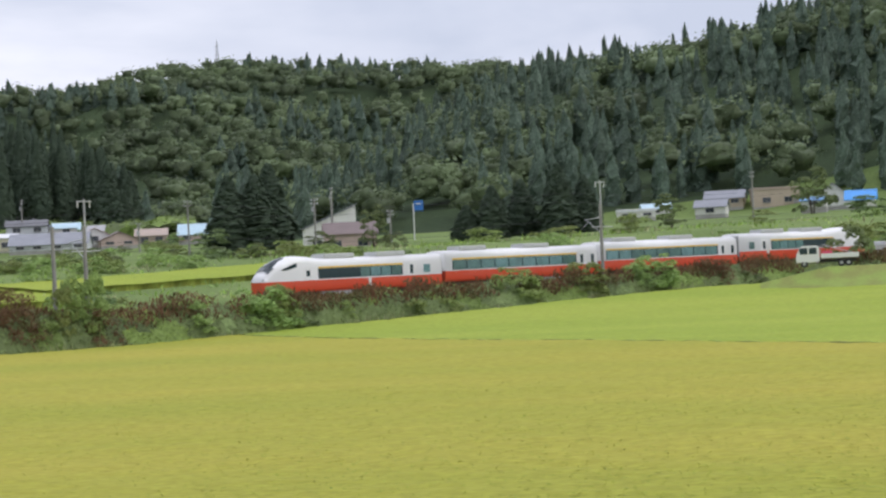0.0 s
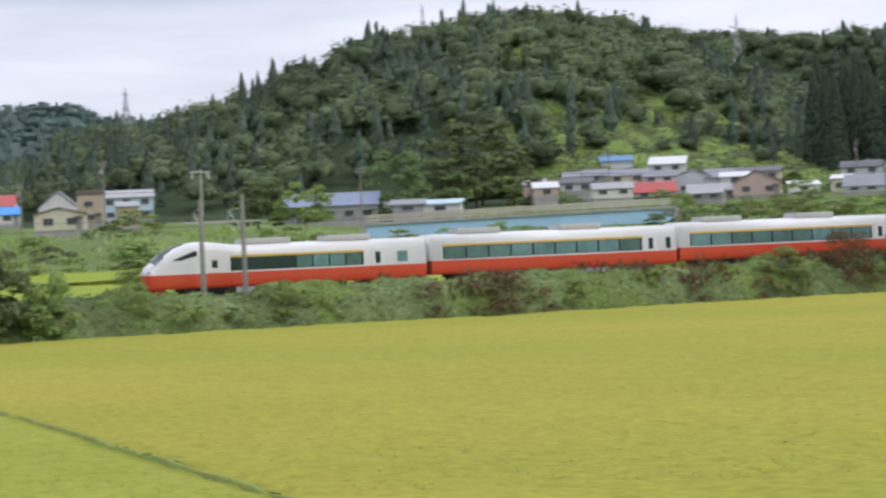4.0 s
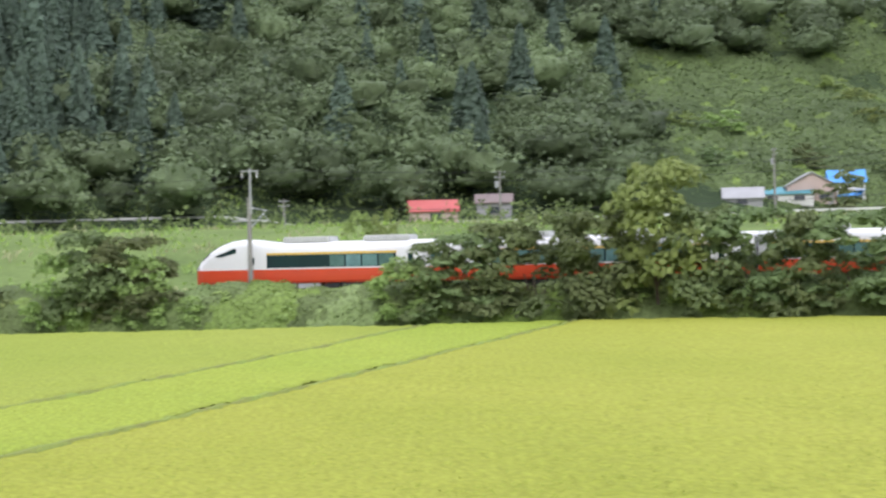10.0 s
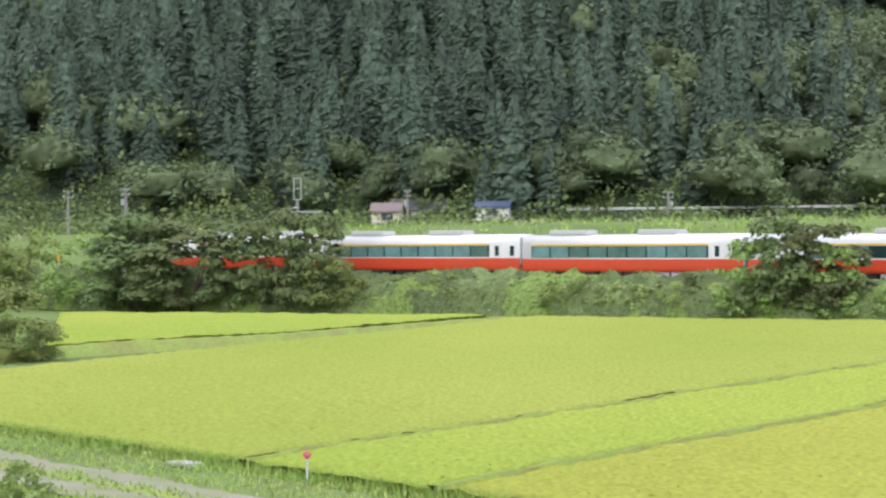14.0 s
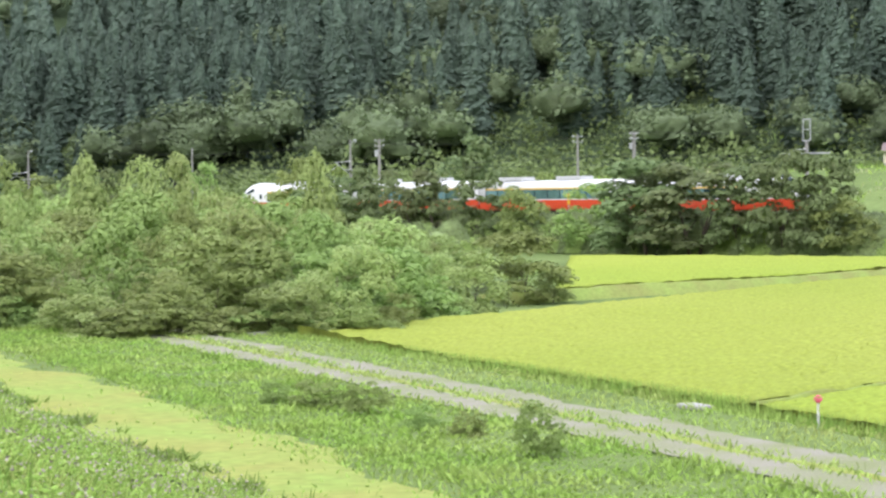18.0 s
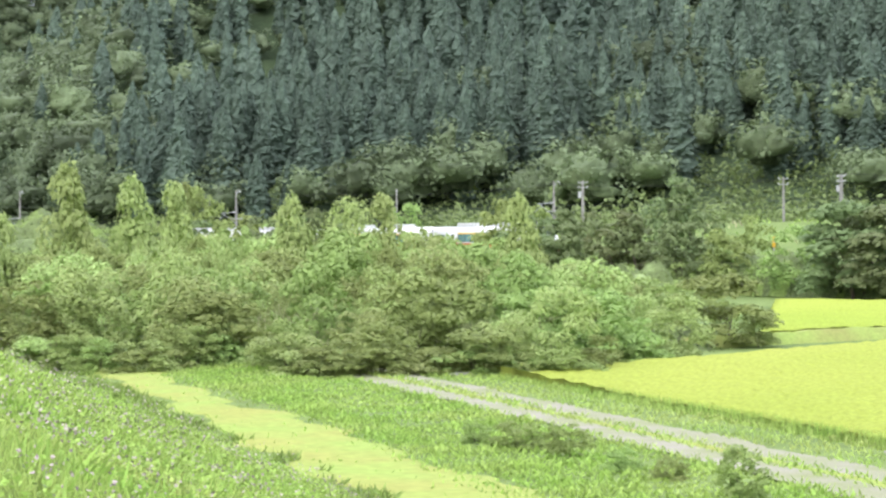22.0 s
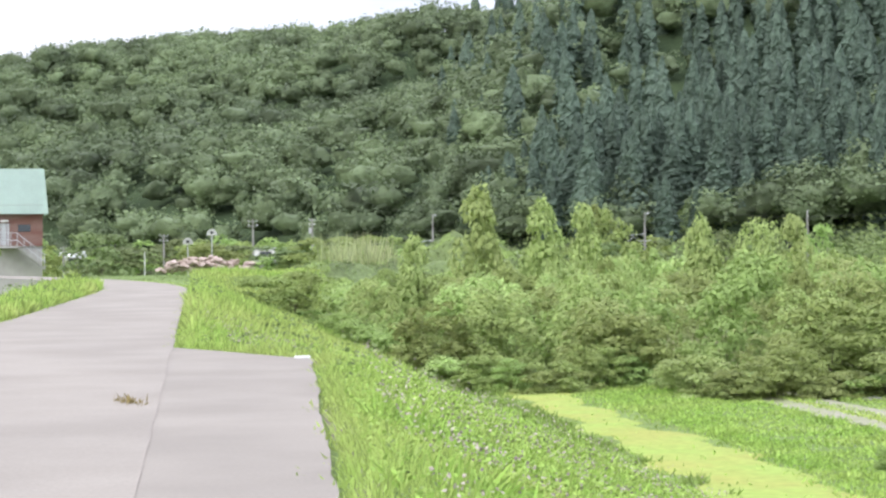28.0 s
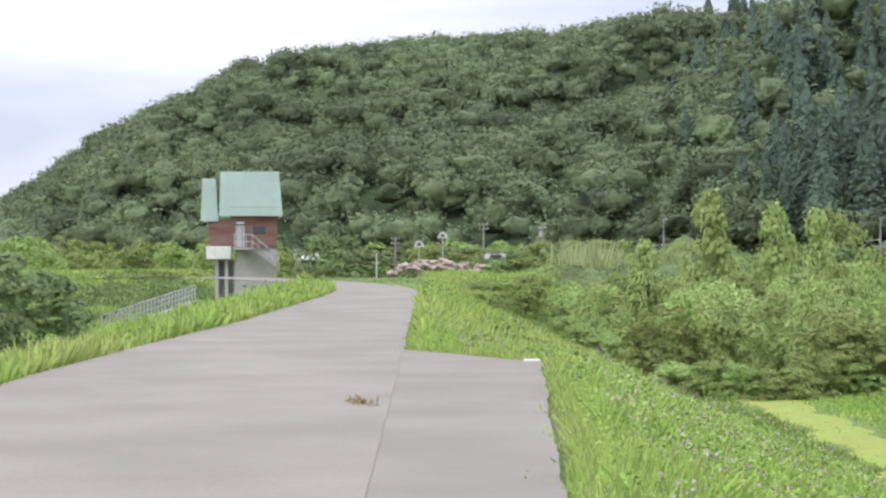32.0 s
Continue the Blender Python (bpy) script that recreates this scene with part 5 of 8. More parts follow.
for q0, s_a, s_b, step, low, high in ((9, -60, 215, 4.4, 0.7, 1.7), (26, -30, 150, 5.5, 0.9, 2.0), (62, -40, 120, 6.0, 1.0, 2.4)):
    for s0 in np.arange(s_a, s_b, step):
        if bank_rs.rand() < 0.3:
            continue
        x, y, _ = line_at(s0 + bank_rs.uniform(-2, 2), q0 + bank_rs.uniform(-2.5, 2.5))
        if math.hypot(float(x), float(y)) < 320:
            g = ground_z(float(x), float(y))
            plant(float(x), float(y), g + bank_rs.uniform(low, high), bank_rs.uniform(2.5, 5.5), bank_rs.choice(["bush", "dark", "shrub"]), "leafy bush in the hedge behind the railway", "bush", g, lite=True)
# extra growth that closes the row of trees by the line
for s0, top, w, kind in [(-34, 5.4, 5, "dark"), (-29, 6.6, 6, "dark"), (-22, 7.2, 6, "dark"), (-15, 7.4, 6.5, "dark"), (-9, 6.8, 6, "dark"), (-2, 6.4, 6, "dark"), (1, 4.4, 4, "bush"),
                         (-36, 4.4, 5, "bush"), (28, 4.6, 5, "bush"), (46, 5.6, 5, "dark"), (54, 4.4, 4.5, "bush"), (-62, 5.2, 5, "bush"), (-55, 4.8, 5, "bush"), (-112, 6.8, 7, "dark"),
                         (-124, 6.6, 7, "dark"), (-131, 5.6, 6, "bush"), (-140, 5.4, 6, "bush"), (-146, 6.2, 6, "dark"), (-158, 6.6, 7, "dark"), (-171, 7.2, 7, "dark")]:
    x, y, _ = line_at(s0, -7.6)
    plant(float(x), float(y), top, w, kind)
for i in range(95):
    s0, q0 = rs.uniform(-40, 330), rs.uniform(14, 120)
    x, y, _ = line_at(s0, q0)
    r = math.hypot(x, y)
    if r < 330 and math.degrees(math.atan2(x, y)) < 99:
        g = ground_z(float(x), float(y))
        plant(float(x), float(y), g + rs.uniform(1.2, 3.0), rs.uniform(3, 7), rs.choice(["bush", "dark", "shrub"]), "low green bush on the meadow behind the railway", "bush", g)


# ---- low growth ----
def leaves_on(name, x, y, lift, size, mat, label, category, seed, up=0.6, ratio=0.6):
    """Loose leaves lying over the ground or over a lumpy growth of that lift."""
    rs = np.random.RandomState(seed)
    n = len(x)
    c = np.stack([x, y, height(x, y) + lift], 1)
    nm = unit(rs, n) + np.array((0, -0.25, up))
    nm /= np.linalg.norm(nm, axis=1, keepdims=True)
    d = np.cross(nm, unit(rs, n))
    d /= np.linalg.norm(d, axis=1, keepdims=True) + 1e-9
    v = rhombs(c, d, nm, size, size * ratio)
    return tagged(new(name, np_mesh(name, v, quads(len(v)), mat)), label, category, kind="stuff")


def blades_on(name, x, y, length, width, mat, label, category, seed, lean=0.35, z=None, ground=0.0):
    """Upright blades of grass or stalks."""
    rs = np.random.RandomState(seed)
    n = len(x)
    d = np.stack([rs.normal(size=n) * lean, rs.normal(size=n) * lean, np.ones(n)], 1)
    d /= np.linalg.norm(d, axis=1, keepdims=True)
    nm = np.cross(d, unit(rs, n))
    nm /= np.linalg.norm(nm, axis=1, keepdims=True) + 1e-9
    c = np.stack([x, y, (height(x, y) if z is None else z) + ground], 1) + d * np.asarray(length)[:, None] * 0.45
    v = rhombs(c, d, nm, length, width, 0.1)
    return tagged(new(name, np_mesh(name, v, quads(len(v)), mat)), label, category, kind="stuff")


def uv_box(rs, n, u0, u1, v0, v1):
    u, v = rs.uniform(u0, u1, n), rs.uniform(v0, v1, n)
    return (*levee_xy(u, v), u, v)


def lump_field(X, Y, cx, cy, rad, tall):
    """Height of many round mounds over a grid of places."""
    H = np.zeros(X.shape)
    for x, y, r, h in zip(cx, cy, rad, tall):
        d = ((X - x) ** 2 + (Y - y) ** 2) / (r * r)
        m = d < 1
        H[m] = np.maximum(H[m], h * (1 - d[m]) ** 0.85)
    return H


def mounds(P, keep, seed, count, leaf, coats, category, name, loose=0.12, ratio=0.62):
    """A closed coat of growth over a grid of places, one mesh for each kind of plant in it, with leaves standing off it."""
    rs = np.random.RandomState(seed)
    n, m, _ = P.shape
    i, j = np.nonzero(keep[:-1, :-1] & keep[1:, :-1] & keep[:-1, 1:] & keep[1:, 1:])
    quad = np.stack([i * m + j, (i + 1) * m + j, (i + 1) * m + j + 1, i * m + j + 1], 1)
    a, b, d = P[i, j], P[i + 1, j], P[i, j + 1]
    nrm = np.cross(b - a, d - a)
    area = np.linalg.norm(nrm, axis=1)
    nrm /= area[:, None] + 1e-9
    if nrm[:, 2].mean() < 0:
        quad = quad[:, ::-1]
    nrm *= np.where(nrm[:, 2:] < 0, -1, 1)
    mid = (a + P[i + 1, j + 1]) / 2
    spot = rs.normal(size=len(i)) * 0.08 + bumps(mid[:, 0], mid[:, 1], 11, seed) + 0.5 * bumps(mid[:, 0], mid[:, 1], 3.5, seed + 1)
    pick = rs.choice(len(i), count, p=area / area.sum())
    f = rs.rand(count, 2)
    c = a[pick] + (b - a)[pick] * f[:, :1] + (d - a)[pick] * f[:, 1:] + nrm[pick] * (rs.rand(count, 1) ** 2 * loose)
    ln = nrm[pick] + rs.normal(size=(count, 3)) * 0.4
    ln /= np.linalg.norm(ln, axis=1, keepdims=True)
    q = np.cross(ln, unit(rs, count))
    q /= np.linalg.norm(q, axis=1, keepdims=True) + 1e-9
    size = leaf * rs.uniform(0.6, 1.4, count)
    verts = rhombs(c, q, ln, size, size * ratio).reshape(-1, 4, 3)
    flat_p = P.reshape(-1, 3)
    for lo, hi, mat, label in coats:
        k, l = (spot > lo) & (spot <= hi), (spot[pick] > lo) & (spot[pick] <= hi)
        if not k.any():
            continue
        used, inv = np.unique(quad[k], return_inverse=True)
        v = np.concatenate([flat_p[used], verts[l].reshape(-1, 3)])
        fc = np.concatenate([inv.reshape(-1, 4), len(used) + quads(int(l.sum()) * 4)])
        tagged(new(name, np_mesh(name, v, fc, mat, flat=False)), label, category, kind="stuff")


def build_mounds():
    rs = np.random.RandomState(19)
    # the railway bank
    S, Q = np.meshgrid(np.arange(-330, 236, 0.45), np.linspace(-9.0, -2.9, 15), indexing="ij")
    X, Y, _ = line_at(S, Q)
    G = height(X, Y)
    crest = rail_z(S) + np.interp(S, [-180, 60, 95, 140, 235], [0.5, 0.5, 0.45, 0.15, 0.1])
    room = np.maximum(0.3, crest - G) * np.interp(Q, [-9, -8.4, -7.4, -6, -4.2, -2.9], [0.02, 0.3, 0.55, 0.72, 0.8, 0.2])
    k = 2000
    cs, cq = rs.uniform(-330, 236, k), rs.uniform(-8.4, -3.6, k)
    bump_h = lump_field(S, Q, cs, cq, rs.uniform(0.7, 2.3, k), rs.uniform(0.25, 1.0, k))
    Z = G - 0.05 + room + bump_h * np.interp(Q, [-9, -8.2, -3.8, -2.9], [0.1, 0.8, 1.0, 0.1])
    P = np.stack([X, Y, Z], -1)
    mounds(P, np.ones(S.shape, bool), 44, 80000, 0.26,
           ((-9, -0.35, M_FRESH, "leafy green scrub growing on the railway bank"), (-0.35, 0.75, M_KUZU, "tangled green vines and weeds covering the railway bank"),
            (0.75, 9, M_MUGWORT, "pale green mugwort and grass on the railway bank")), "undergrowth", "bank_growth", 0.2)
    # vines and tall weeds between the shrubs of the thicket
    A, R = np.meshgrid(np.radians(np.arange(-42, -13.2, 0.13)), np.concatenate([np.arange(84, 120, 0.5), np.arange(120, 178, 1.0)]), indexing="ij")
    X, Y = R * np.sin(A), R * np.cos(A)
    u, v = levee_uv(X, Y)
    _, q = line_near(X, Y)
    q = q.reshape(X.shape)
    edge = np.interp(u, [80, 88, 100, 115], [16, 11, 7, 5.5])
    keep = (v > edge) & (q < -9) & (np.degrees(A) < -13.6 - 0.17 * np.clip(112 - R, 0, 40)) & ~((u < 89) & (v < 20) & (X > -44))
    ease = smooth((v - edge) / 3.5) * smooth((-9 - q) / 3) * smooth((u - 86) / 5) * smooth((-13.6 - 0.17 * np.clip(112 - R, 0, 40) - np.degrees(A)) / 2.5)
    k = 900
    ca, cr = np.radians(rs.uniform(-42, -13, k)), np.sqrt(rs.uniform(84 ** 2, 178 ** 2, k))
    H = lump_field(X, Y, cr * np.sin(ca), cr * np.cos(ca), rs.uniform(1.2, 3.2, k), rs.uniform(0.7, 2.2, k)) * np.interp(R, [84, 96, 108, 130, 178], [0.2, 0.5, 1.0, 1.5, 2.0]) * np.interp(np.degrees(A), [-42, -34.5, -32.5, -13], [0.3, 0.3, 1, 1])
    P = np.stack([X, Y, height(X, Y) + H * ease - 0.2], -1)
    mounds(P, keep, 45, 90000, 0.3, ((-9, -0.2, M_FRESH, "bright green tall weeds between the thicket's shrubs"), (-0.2, 0.7, M_KUZU, "green vines climbing over the thicket"),
                                     (0.7, 9, M_MUGWORT, "pale mugwort and silver grass between the thicket's shrubs")), "undergrowth", "thicket_growth", 0.25, 0.45)
    # the vine-covered slope
    A, R = np.meshgrid(np.radians(np.arange(18.5, 38.2, 0.1)), np.arange(338, 446, 1.0), indexing="ij")
    X, Y = R * np.sin(A), R * np.cos(A)
    k = 1500
    ca, cr = np.radians(rs.uniform(18, 39, k)), rs.uniform(336, 446, k)
    H = lump_field(X, Y, cr * np.sin(ca), cr * np.cos(ca), rs.uniform(1.5, 5.0, k), rs.uniform(0.4, 1.7, k))
    P = np.stack([X, Y, height(X, Y) - 0.4 + (H + 0.5 + 0.5 * np.clip(bumps(X, Y, 40, 51), 0, 1)) * smooth((R - 340) / 8) * smooth((np.degrees(A) - 18.5) / 1.5) * smooth((38.2 - np.degrees(A)) / 1.5)], -1)
    mounds(P, np.ones(X.shape, bool), 52, 60000, 0.75, ((-9, -1.0, M_FRESH, "fresh green creepers on the steep hillside"), (-1.0, 9, M_VINE, "steep hillside smothered in green vines")), "vines", "vine_slope", 0.4)
    # the cleared hillside above the village
    A, R = np.meshgrid(np.radians(np.arange(63, 78.5, 0.11)), np.arange(500, 832, 2.6), indexing="ij")
    X, Y = R * np.sin(A), R * np.cos(A)
    k = 1300
    ca, cr = np.radians(rs.uniform(62.5, 79, k)), rs.uniform(498, 834, k)
    H = lump_field(X, Y, cr * np.sin(ca), cr * np.cos(ca), rs.uniform(3, 8, k), rs.uniform(0.8, 3.4, k))
    P = np.stack([X, Y, height(X, Y) + H], -1)
    mounds(P, np.ones(X.shape, bool), 255, 60000, 1.0, ((-9, 0.0, M_FRESH, "bright green young growth on the cleared hillside"), (0.0, 9, M_KUZU, "green scrub and vines on the cleared hillside")), "scrub", "hillside_scrub", 0.8)


build_mounds()


def build_low_growth():
    rs = np.random.RandomState(9)
    # hedge of vines and weeds on the railway bank
    n = 26000
    s, q = rs.uniform(78, 235, n), -3.4 - 4.6 * rs.rand(n)
    x, y, _ = line_at(s, q)
    m = bumps(s, q, 14, 43) + 0.4 * bumps(s, q, 4, 44) > 0.15
    x, y, s = x[m], y[m], s[m]
    room = np.maximum(0.5, rail_z(s) + 0.75 + 0.5 * bumps(s, s, 8, 41) - height(x, y))
    blades_on("dock_weeds", x, y, rs.uniform(0.3, 0.75, len(x)), rs.uniform(0.08, 0.2, len(x)), M_REDWEED, "rusty red dock weeds growing on the railway bank", "weeds", 44, 0.5,
              z=height(x, y) + room * rs.uniform(0.45, 0.95, len(x)))
    n = 16000
    s, q = rs.uniform(60, 240, n), -9.0 + rs.rand(n) * 2.6
    x, y, _ = line_at(s, q)
    blades_on("reed_grass", x, y, rs.uniform(0.5, 1.3, n) * np.clip(1 + 0.4 * bumps(x, y, 7, 145), 0.5, 1.5), rs.uniform(0.06, 0.12, n), M_REED, "pale reed grass along the edge of the paddies", "grass", 45, 0.4)
    # growth behind the railway
    n = 64000
    a, r = rs.uniform(-30, 99, n), rs.uniform(140, 330, n)
    x, y = r * np.sin(np.radians(a)), r * np.cos(np.radians(a))
    s, q = line_near(x, y)
    m = (q > 3.2) & (bumps(x, y, 16, 46) + 0.5 * bumps(x, y, 6, 47) > -0.25)
    x, y, q = x[m], y[m], q[m]
    part_of = bumps(x, y, 22, 147) + 0.3 * bumps(x, y, 5, 148)
    for m, mat, lab in ((part_of > 0.35, M_BUSH, "dark green scrub on the slope behind the railway"), (abs(part_of) <= 0.35, M_WEED, "uneven green weeds on the slope behind the railway"),
                        (part_of < -0.35, M_REED, "pale tall grass on the slope behind the railway")):
        blades_on("meadow_growth", x[m], y[m], rs.uniform(0.5, 1.3, m.sum()) * np.clip(0.7 + 0.6 * bumps(x[m], y[m], 9, 48), 0.3, 2), rs.uniform(0.15, 0.4, m.sum()), mat, lab, "undergrowth", 49, 0.7)
    n = 26000
    a, r = rs.uniform(-30, 20, n), rs.uniform(285, 345, n)
    x, y = r * np.sin(np.radians(a)), r * np.cos(np.radians(a))
    leaves_on("hill_foot_growth", x, y, rs.uniform(0, 2.2, n) * np.clip(0.5 + bumps(x, y, 15, 53) + 0.5 * bumps(x, y, 6, 54), 0.05, 2), rs.uniform(0.5, 1.1, n), M_KUZU,
              "green vines and weeds along the foot of the hill", "vines", 55, up=0.8)
    n = 30000
    a, r = rs.uniform(-38, 2, n), rs.uniform(300, 410, n)
    x, y = r * np.sin(np.radians(a)), r * np.cos(np.radians(a))
    leaves_on("hill_foot_growth", x, y, rs.uniform(0, 3.0, n) * np.clip(0.6 + bumps(x, y, 15, 153) + 0.5 * bumps(x, y, 6, 154), 0.05, 2), rs.uniform(0.7, 1.4, n), M_KUZU,
              "green vines and scrub at the foot of the wooded hill", "vines", 155, up=0.8)
    # grass of the levee's near slope, finer towards the viewer
    x, y, u, v = uv_box(rs, 130000, 9, 48, 0.2, 11.5)
    m = v > apron(u) + 0.15 + 0.1 * np.sin(u * 2.3)
    x, y = x[m], y[m]
    k = np.clip(1 + 0.5 * bumps(x, y, 4, 56), 0.4, 1.8)
    blades_on("levee_grass", x, y, rs.uniform(0.12, 0.3, len(x)) * k, rs.uniform(0.01, 0.022, len(x)), M_GRASS, "bright green grass on the levee's slope", "grass", 57, 0.5)
    x, y, u, v = uv_box(rs, 46000, 9, 50, 0.4, 11.5)
    m = (v > apron(u) + 0.25) & (bumps(x, y, 3, 71) > -0.5)
    leaves_on("levee_weeds", x[m], y[m], rs.uniform(0.02, 0.3, m.sum()), rs.uniform(0.03, 0.08, m.sum()), M_WEED, "broad-leaved weeds in the levee grass", "weeds", 72, up=0.8)
    x, y, u, v = uv_box(rs, 34000, 44, 135, 0.2, 10)
    m = v > apron(u) + 0.15
    x, y = x[m], y[m]
    blades_on("levee_grass", x, y, rs.uniform(0.25, 0.55, len(x)) * np.clip(1 + 0.5 * bumps(x, y, 6, 58), 0.4, 1.8), rs.uniform(0.04, 0.08, len(x)), M_GRASS,
              "bright green grass on the levee's slope", "grass", 59, 0.5)
    x, y, u, v = uv_box(rs, 11000, 7, 46, 1.0, 10)
    m = (v > apron(u) + 0.6) & (bumps(x, y, 3.5, 60) > 0.1)
    leaves_on("clover_flowers", x[m], y[m], 0.28 + 0.1 * rs.rand(m.sum()), rs.uniform(0.02, 0.042, m.sum()), M_FLOWER, "pink and white clover flowers in the levee grass", "flowers", 61, ratio=0.9)
    x, y, u, v = uv_box(rs, 42000, 8, 175, -9.5, -0.1)
    v = np.interp(u, [30, 38, 52, 67, 81], [5.35, 5.05, 4.3, 3.9, 3.55]) * -1 - rs.rand(len(u)) ** 1.5 * 4.5
    v2 = v + bend(u)
    x, y = levee_xy(u, v2)
    blades_on("verge_grass", x, y, rs.uniform(0.2, 0.5, len(x)) * np.clip(1 + 0.5 * bumps(x, y, 5, 62), 0.4, 1.8), rs.uniform(0.05, 0.12, len(x)), M_GRASS,
              "tall grass and weeds on the levee road's verge", "grass", 63, 0.4)
    n = 16000
    u = rs.uniform(12, 120, n)
    left = rs.rand(n) < 0.55
    v = np.where(left, bend(u) - np.interp(u, [30, 38, 52, 67, 81], [5.5, 5.2, 4.45, 4.05, 3.7]) - 4.2 * rs.rand(n), np.where(u < 37.5, apron(u), bend(u)) + 0.3 + 5 * rs.rand(n) ** 1.5)
    x, y = levee_xy(u, v)
    m = bumps(x, y, 4, 164) + 0.4 * bumps(x, y, 1.5, 165) > 0
    leaves_on("verge_weeds", x[m], y[m], rs.uniform(0.05, 0.55, m.sum()) * np.clip(0.6 + bumps(x[m], y[m], 5, 166), 0.2, 1.5), rs.uniform(0.06, 0.17, m.sum()) * np.clip(u[m] / 45, 0.35, 1), M_KUZU, "broad-leaved weeds and mugwort beside the levee road", "weeds", 167, up=0.7)
    x, y, u, v = uv_box(rs, 60000, 9, 50, 0.6, 11)
    m = (v > apron(u) + 0.5) & (bumps(x, y, 2.6, 271) + 0.5 * bumps(x, y, 1.1, 272) > 0.25)
    x, y = x[m], y[m]
    blades_on("tall_weeds", x, y, rs.uniform(0.25, 0.5, len(x)), rs.uniform(0.02, 0.045, len(x)), M_WEED, "tall weeds in clumps on the levee's slope", "weeds", 273, 0.75)
    m = rs.rand(len(x)) < 0.22
    leaves_on("clover_flowers", x[m], y[m], 0.4 + 0.16 * rs.rand(m.sum()), rs.uniform(0.02, 0.045, m.sum()), M_FLOWER, "pale pink flower heads on tall weeds", "flowers", 274, ratio=0.9)
    # grass that creeps over the edges of the asphalt
    n = 15000
    u = rs.uniform(9, 110, n)
    left = rs.rand(n) < 0.4
    v = np.where(left, bend(u) - np.interp(u, [30, 38, 52, 67, 81], [5.25, 4.95, 4.2, 3.8, 3.45]), np.where(u < 37.5, apron(u), bend(u))) + rs.normal(size=n) * 0.08 * (1 + 0.7 * np.sin(u * 1.7)) + np.where(left, -0.1, 0.14)
    x, y = levee_xy(u, v)
    blades_on("edge_grass", x, y, rs.uniform(0.04, 0.16, n), rs.uniform(0.01, 0.03, n), M_GRASS, "short grass creeping over the edge of the asphalt", "grass", 163, 0.8, z=np.maximum(height(x, y), road_z(u) - 0.05))
    n = 36000
    a, r = rs.uniform(-57, -44, n), rs.uniform(185, 209, n)
    x, y = r * np.sin(np.radians(a)), r * np.cos(np.radians(a))
    k = bumps(x, y, 9, 281) + 0.4 * bumps(x, y, 3, 282)
    for m, mat, lab in ((k > 0.1, M_GRASS, "bright green grass on the far stretch of the levee"), (k <= 0.1, M_KUZU, "darker green weeds on the far stretch of the levee")):
        blades_on("bank_grass", x[m], y[m], rs.uniform(0.2, 0.5, m.sum()), rs.uniform(0.08, 0.16, m.sum()), mat, lab, "grass", 283, 0.7)
    x, y, u, v = uv_box(rs, 26000, 14, 88, 8.8, 12.6)
    m = (bumps(x, y, 3.2, 291) + 0.6 * bumps(x, y, 1.2, 292) > 0.3) & (abs(v - 10.9) < 1.6)
    blades_on("weed_tufts", x[m], y[m], rs.uniform(0.18, 0.42, m.sum()), rs.uniform(0.03, 0.07, m.sum()), M_FRESH, "dark green tufts along the foot of the levee", "weeds", 293, 0.7)
    leaves_on("slope_weeds", *(lambda q: (q[0], q[1]))(uv_box(rs, 52000, 9, 60, 3.0, 11.5)), rs.uniform(0.08, 0.34, 52000), rs.uniform(0.03, 0.09, 52000), M_WEED,
              "pale leafy weeds all over the levee's slope", "weeds", 294, up=0.9)
    # weeds, track verges and the mown strip
    x, y, u, v = uv_box(rs, 36000, -20, 90, 15.8, 21.2)
    blades_on("weed_strip", x, y, rs.uniform(0.08, 0.27, len(x)) * np.clip(0.8 + 0.7 * bumps(x, y, 4, 64), 0.2, 1.9), rs.uniform(0.04, 0.1, len(x)), M_WEED,
              "lush green weeds between the strip and the farm track", "weeds", 65, 0.9)
    x, y, u, v = uv_box(rs, 52000, -20, 92, 9.0, 17.2)
    m = rs.rand(len(v)) < np.clip(abs(v - 13.4 - 0.5 * np.sin(u / 8)) - 1.2, 0.04, 1) * (0.5 + 0.5 * (bumps(x, y, 5, 161) > -0.2))
    blades_on("strip_edge_grass", x[m], y[m], rs.uniform(0.08, 0.25, m.sum()), rs.uniform(0.03, 0.07, m.sum()), M_WEED, "longer grass along the edges of the mown strip", "grass", 162, 0.8)
    x, y, u, v = uv_box(rs, 20000, -20, 100, 9.5, 16.5)
    blades_on("strip_grass", x, y, rs.uniform(0.03, 0.08, len(x)), rs.uniform(0.02, 0.04, len(x)), M_MOWN, "short mown grass below the levee", "grass", 66, 0.8)
    x, y, u, v = uv_box(rs, 24000, -20, 86, 20.6, 26.6)
    m = ((v < 21.4) | (v > 24.0) | (abs(v - 22.7) < 0.5)) & (rs.rand(len(v)) < 0.9)
    blades_on("track_grass", x[m], y[m], rs.uniform(0.08, 0.25, m.sum()), rs.uniform(0.03, 0.06, m.sum()), M_GRASS, "grass along and between the wheel tracks", "grass", 67, 0.7, ground=0.05)
    x, y, u, v = uv_box(rs, 14000, 84, 150, 14, 60)
    az = np.degrees(np.arctan2(x, y))
    m = (az > -40) & (az < -15.2)
    leaves_on("thicket_floor", x[m], y[m], rs.uniform(0, 0.6, m.sum()), rs.uniform(0.08, 0.2, m.sum()), M_FRESH, "weeds and grass under the thicket's shrubs", "weeds", 68)
    x, y, u, v = uv_box(rs, 60000, 84, 160, 8, 85)
    _, q = line_near(x, y)
    az = np.degrees(np.arctan2(x, y))
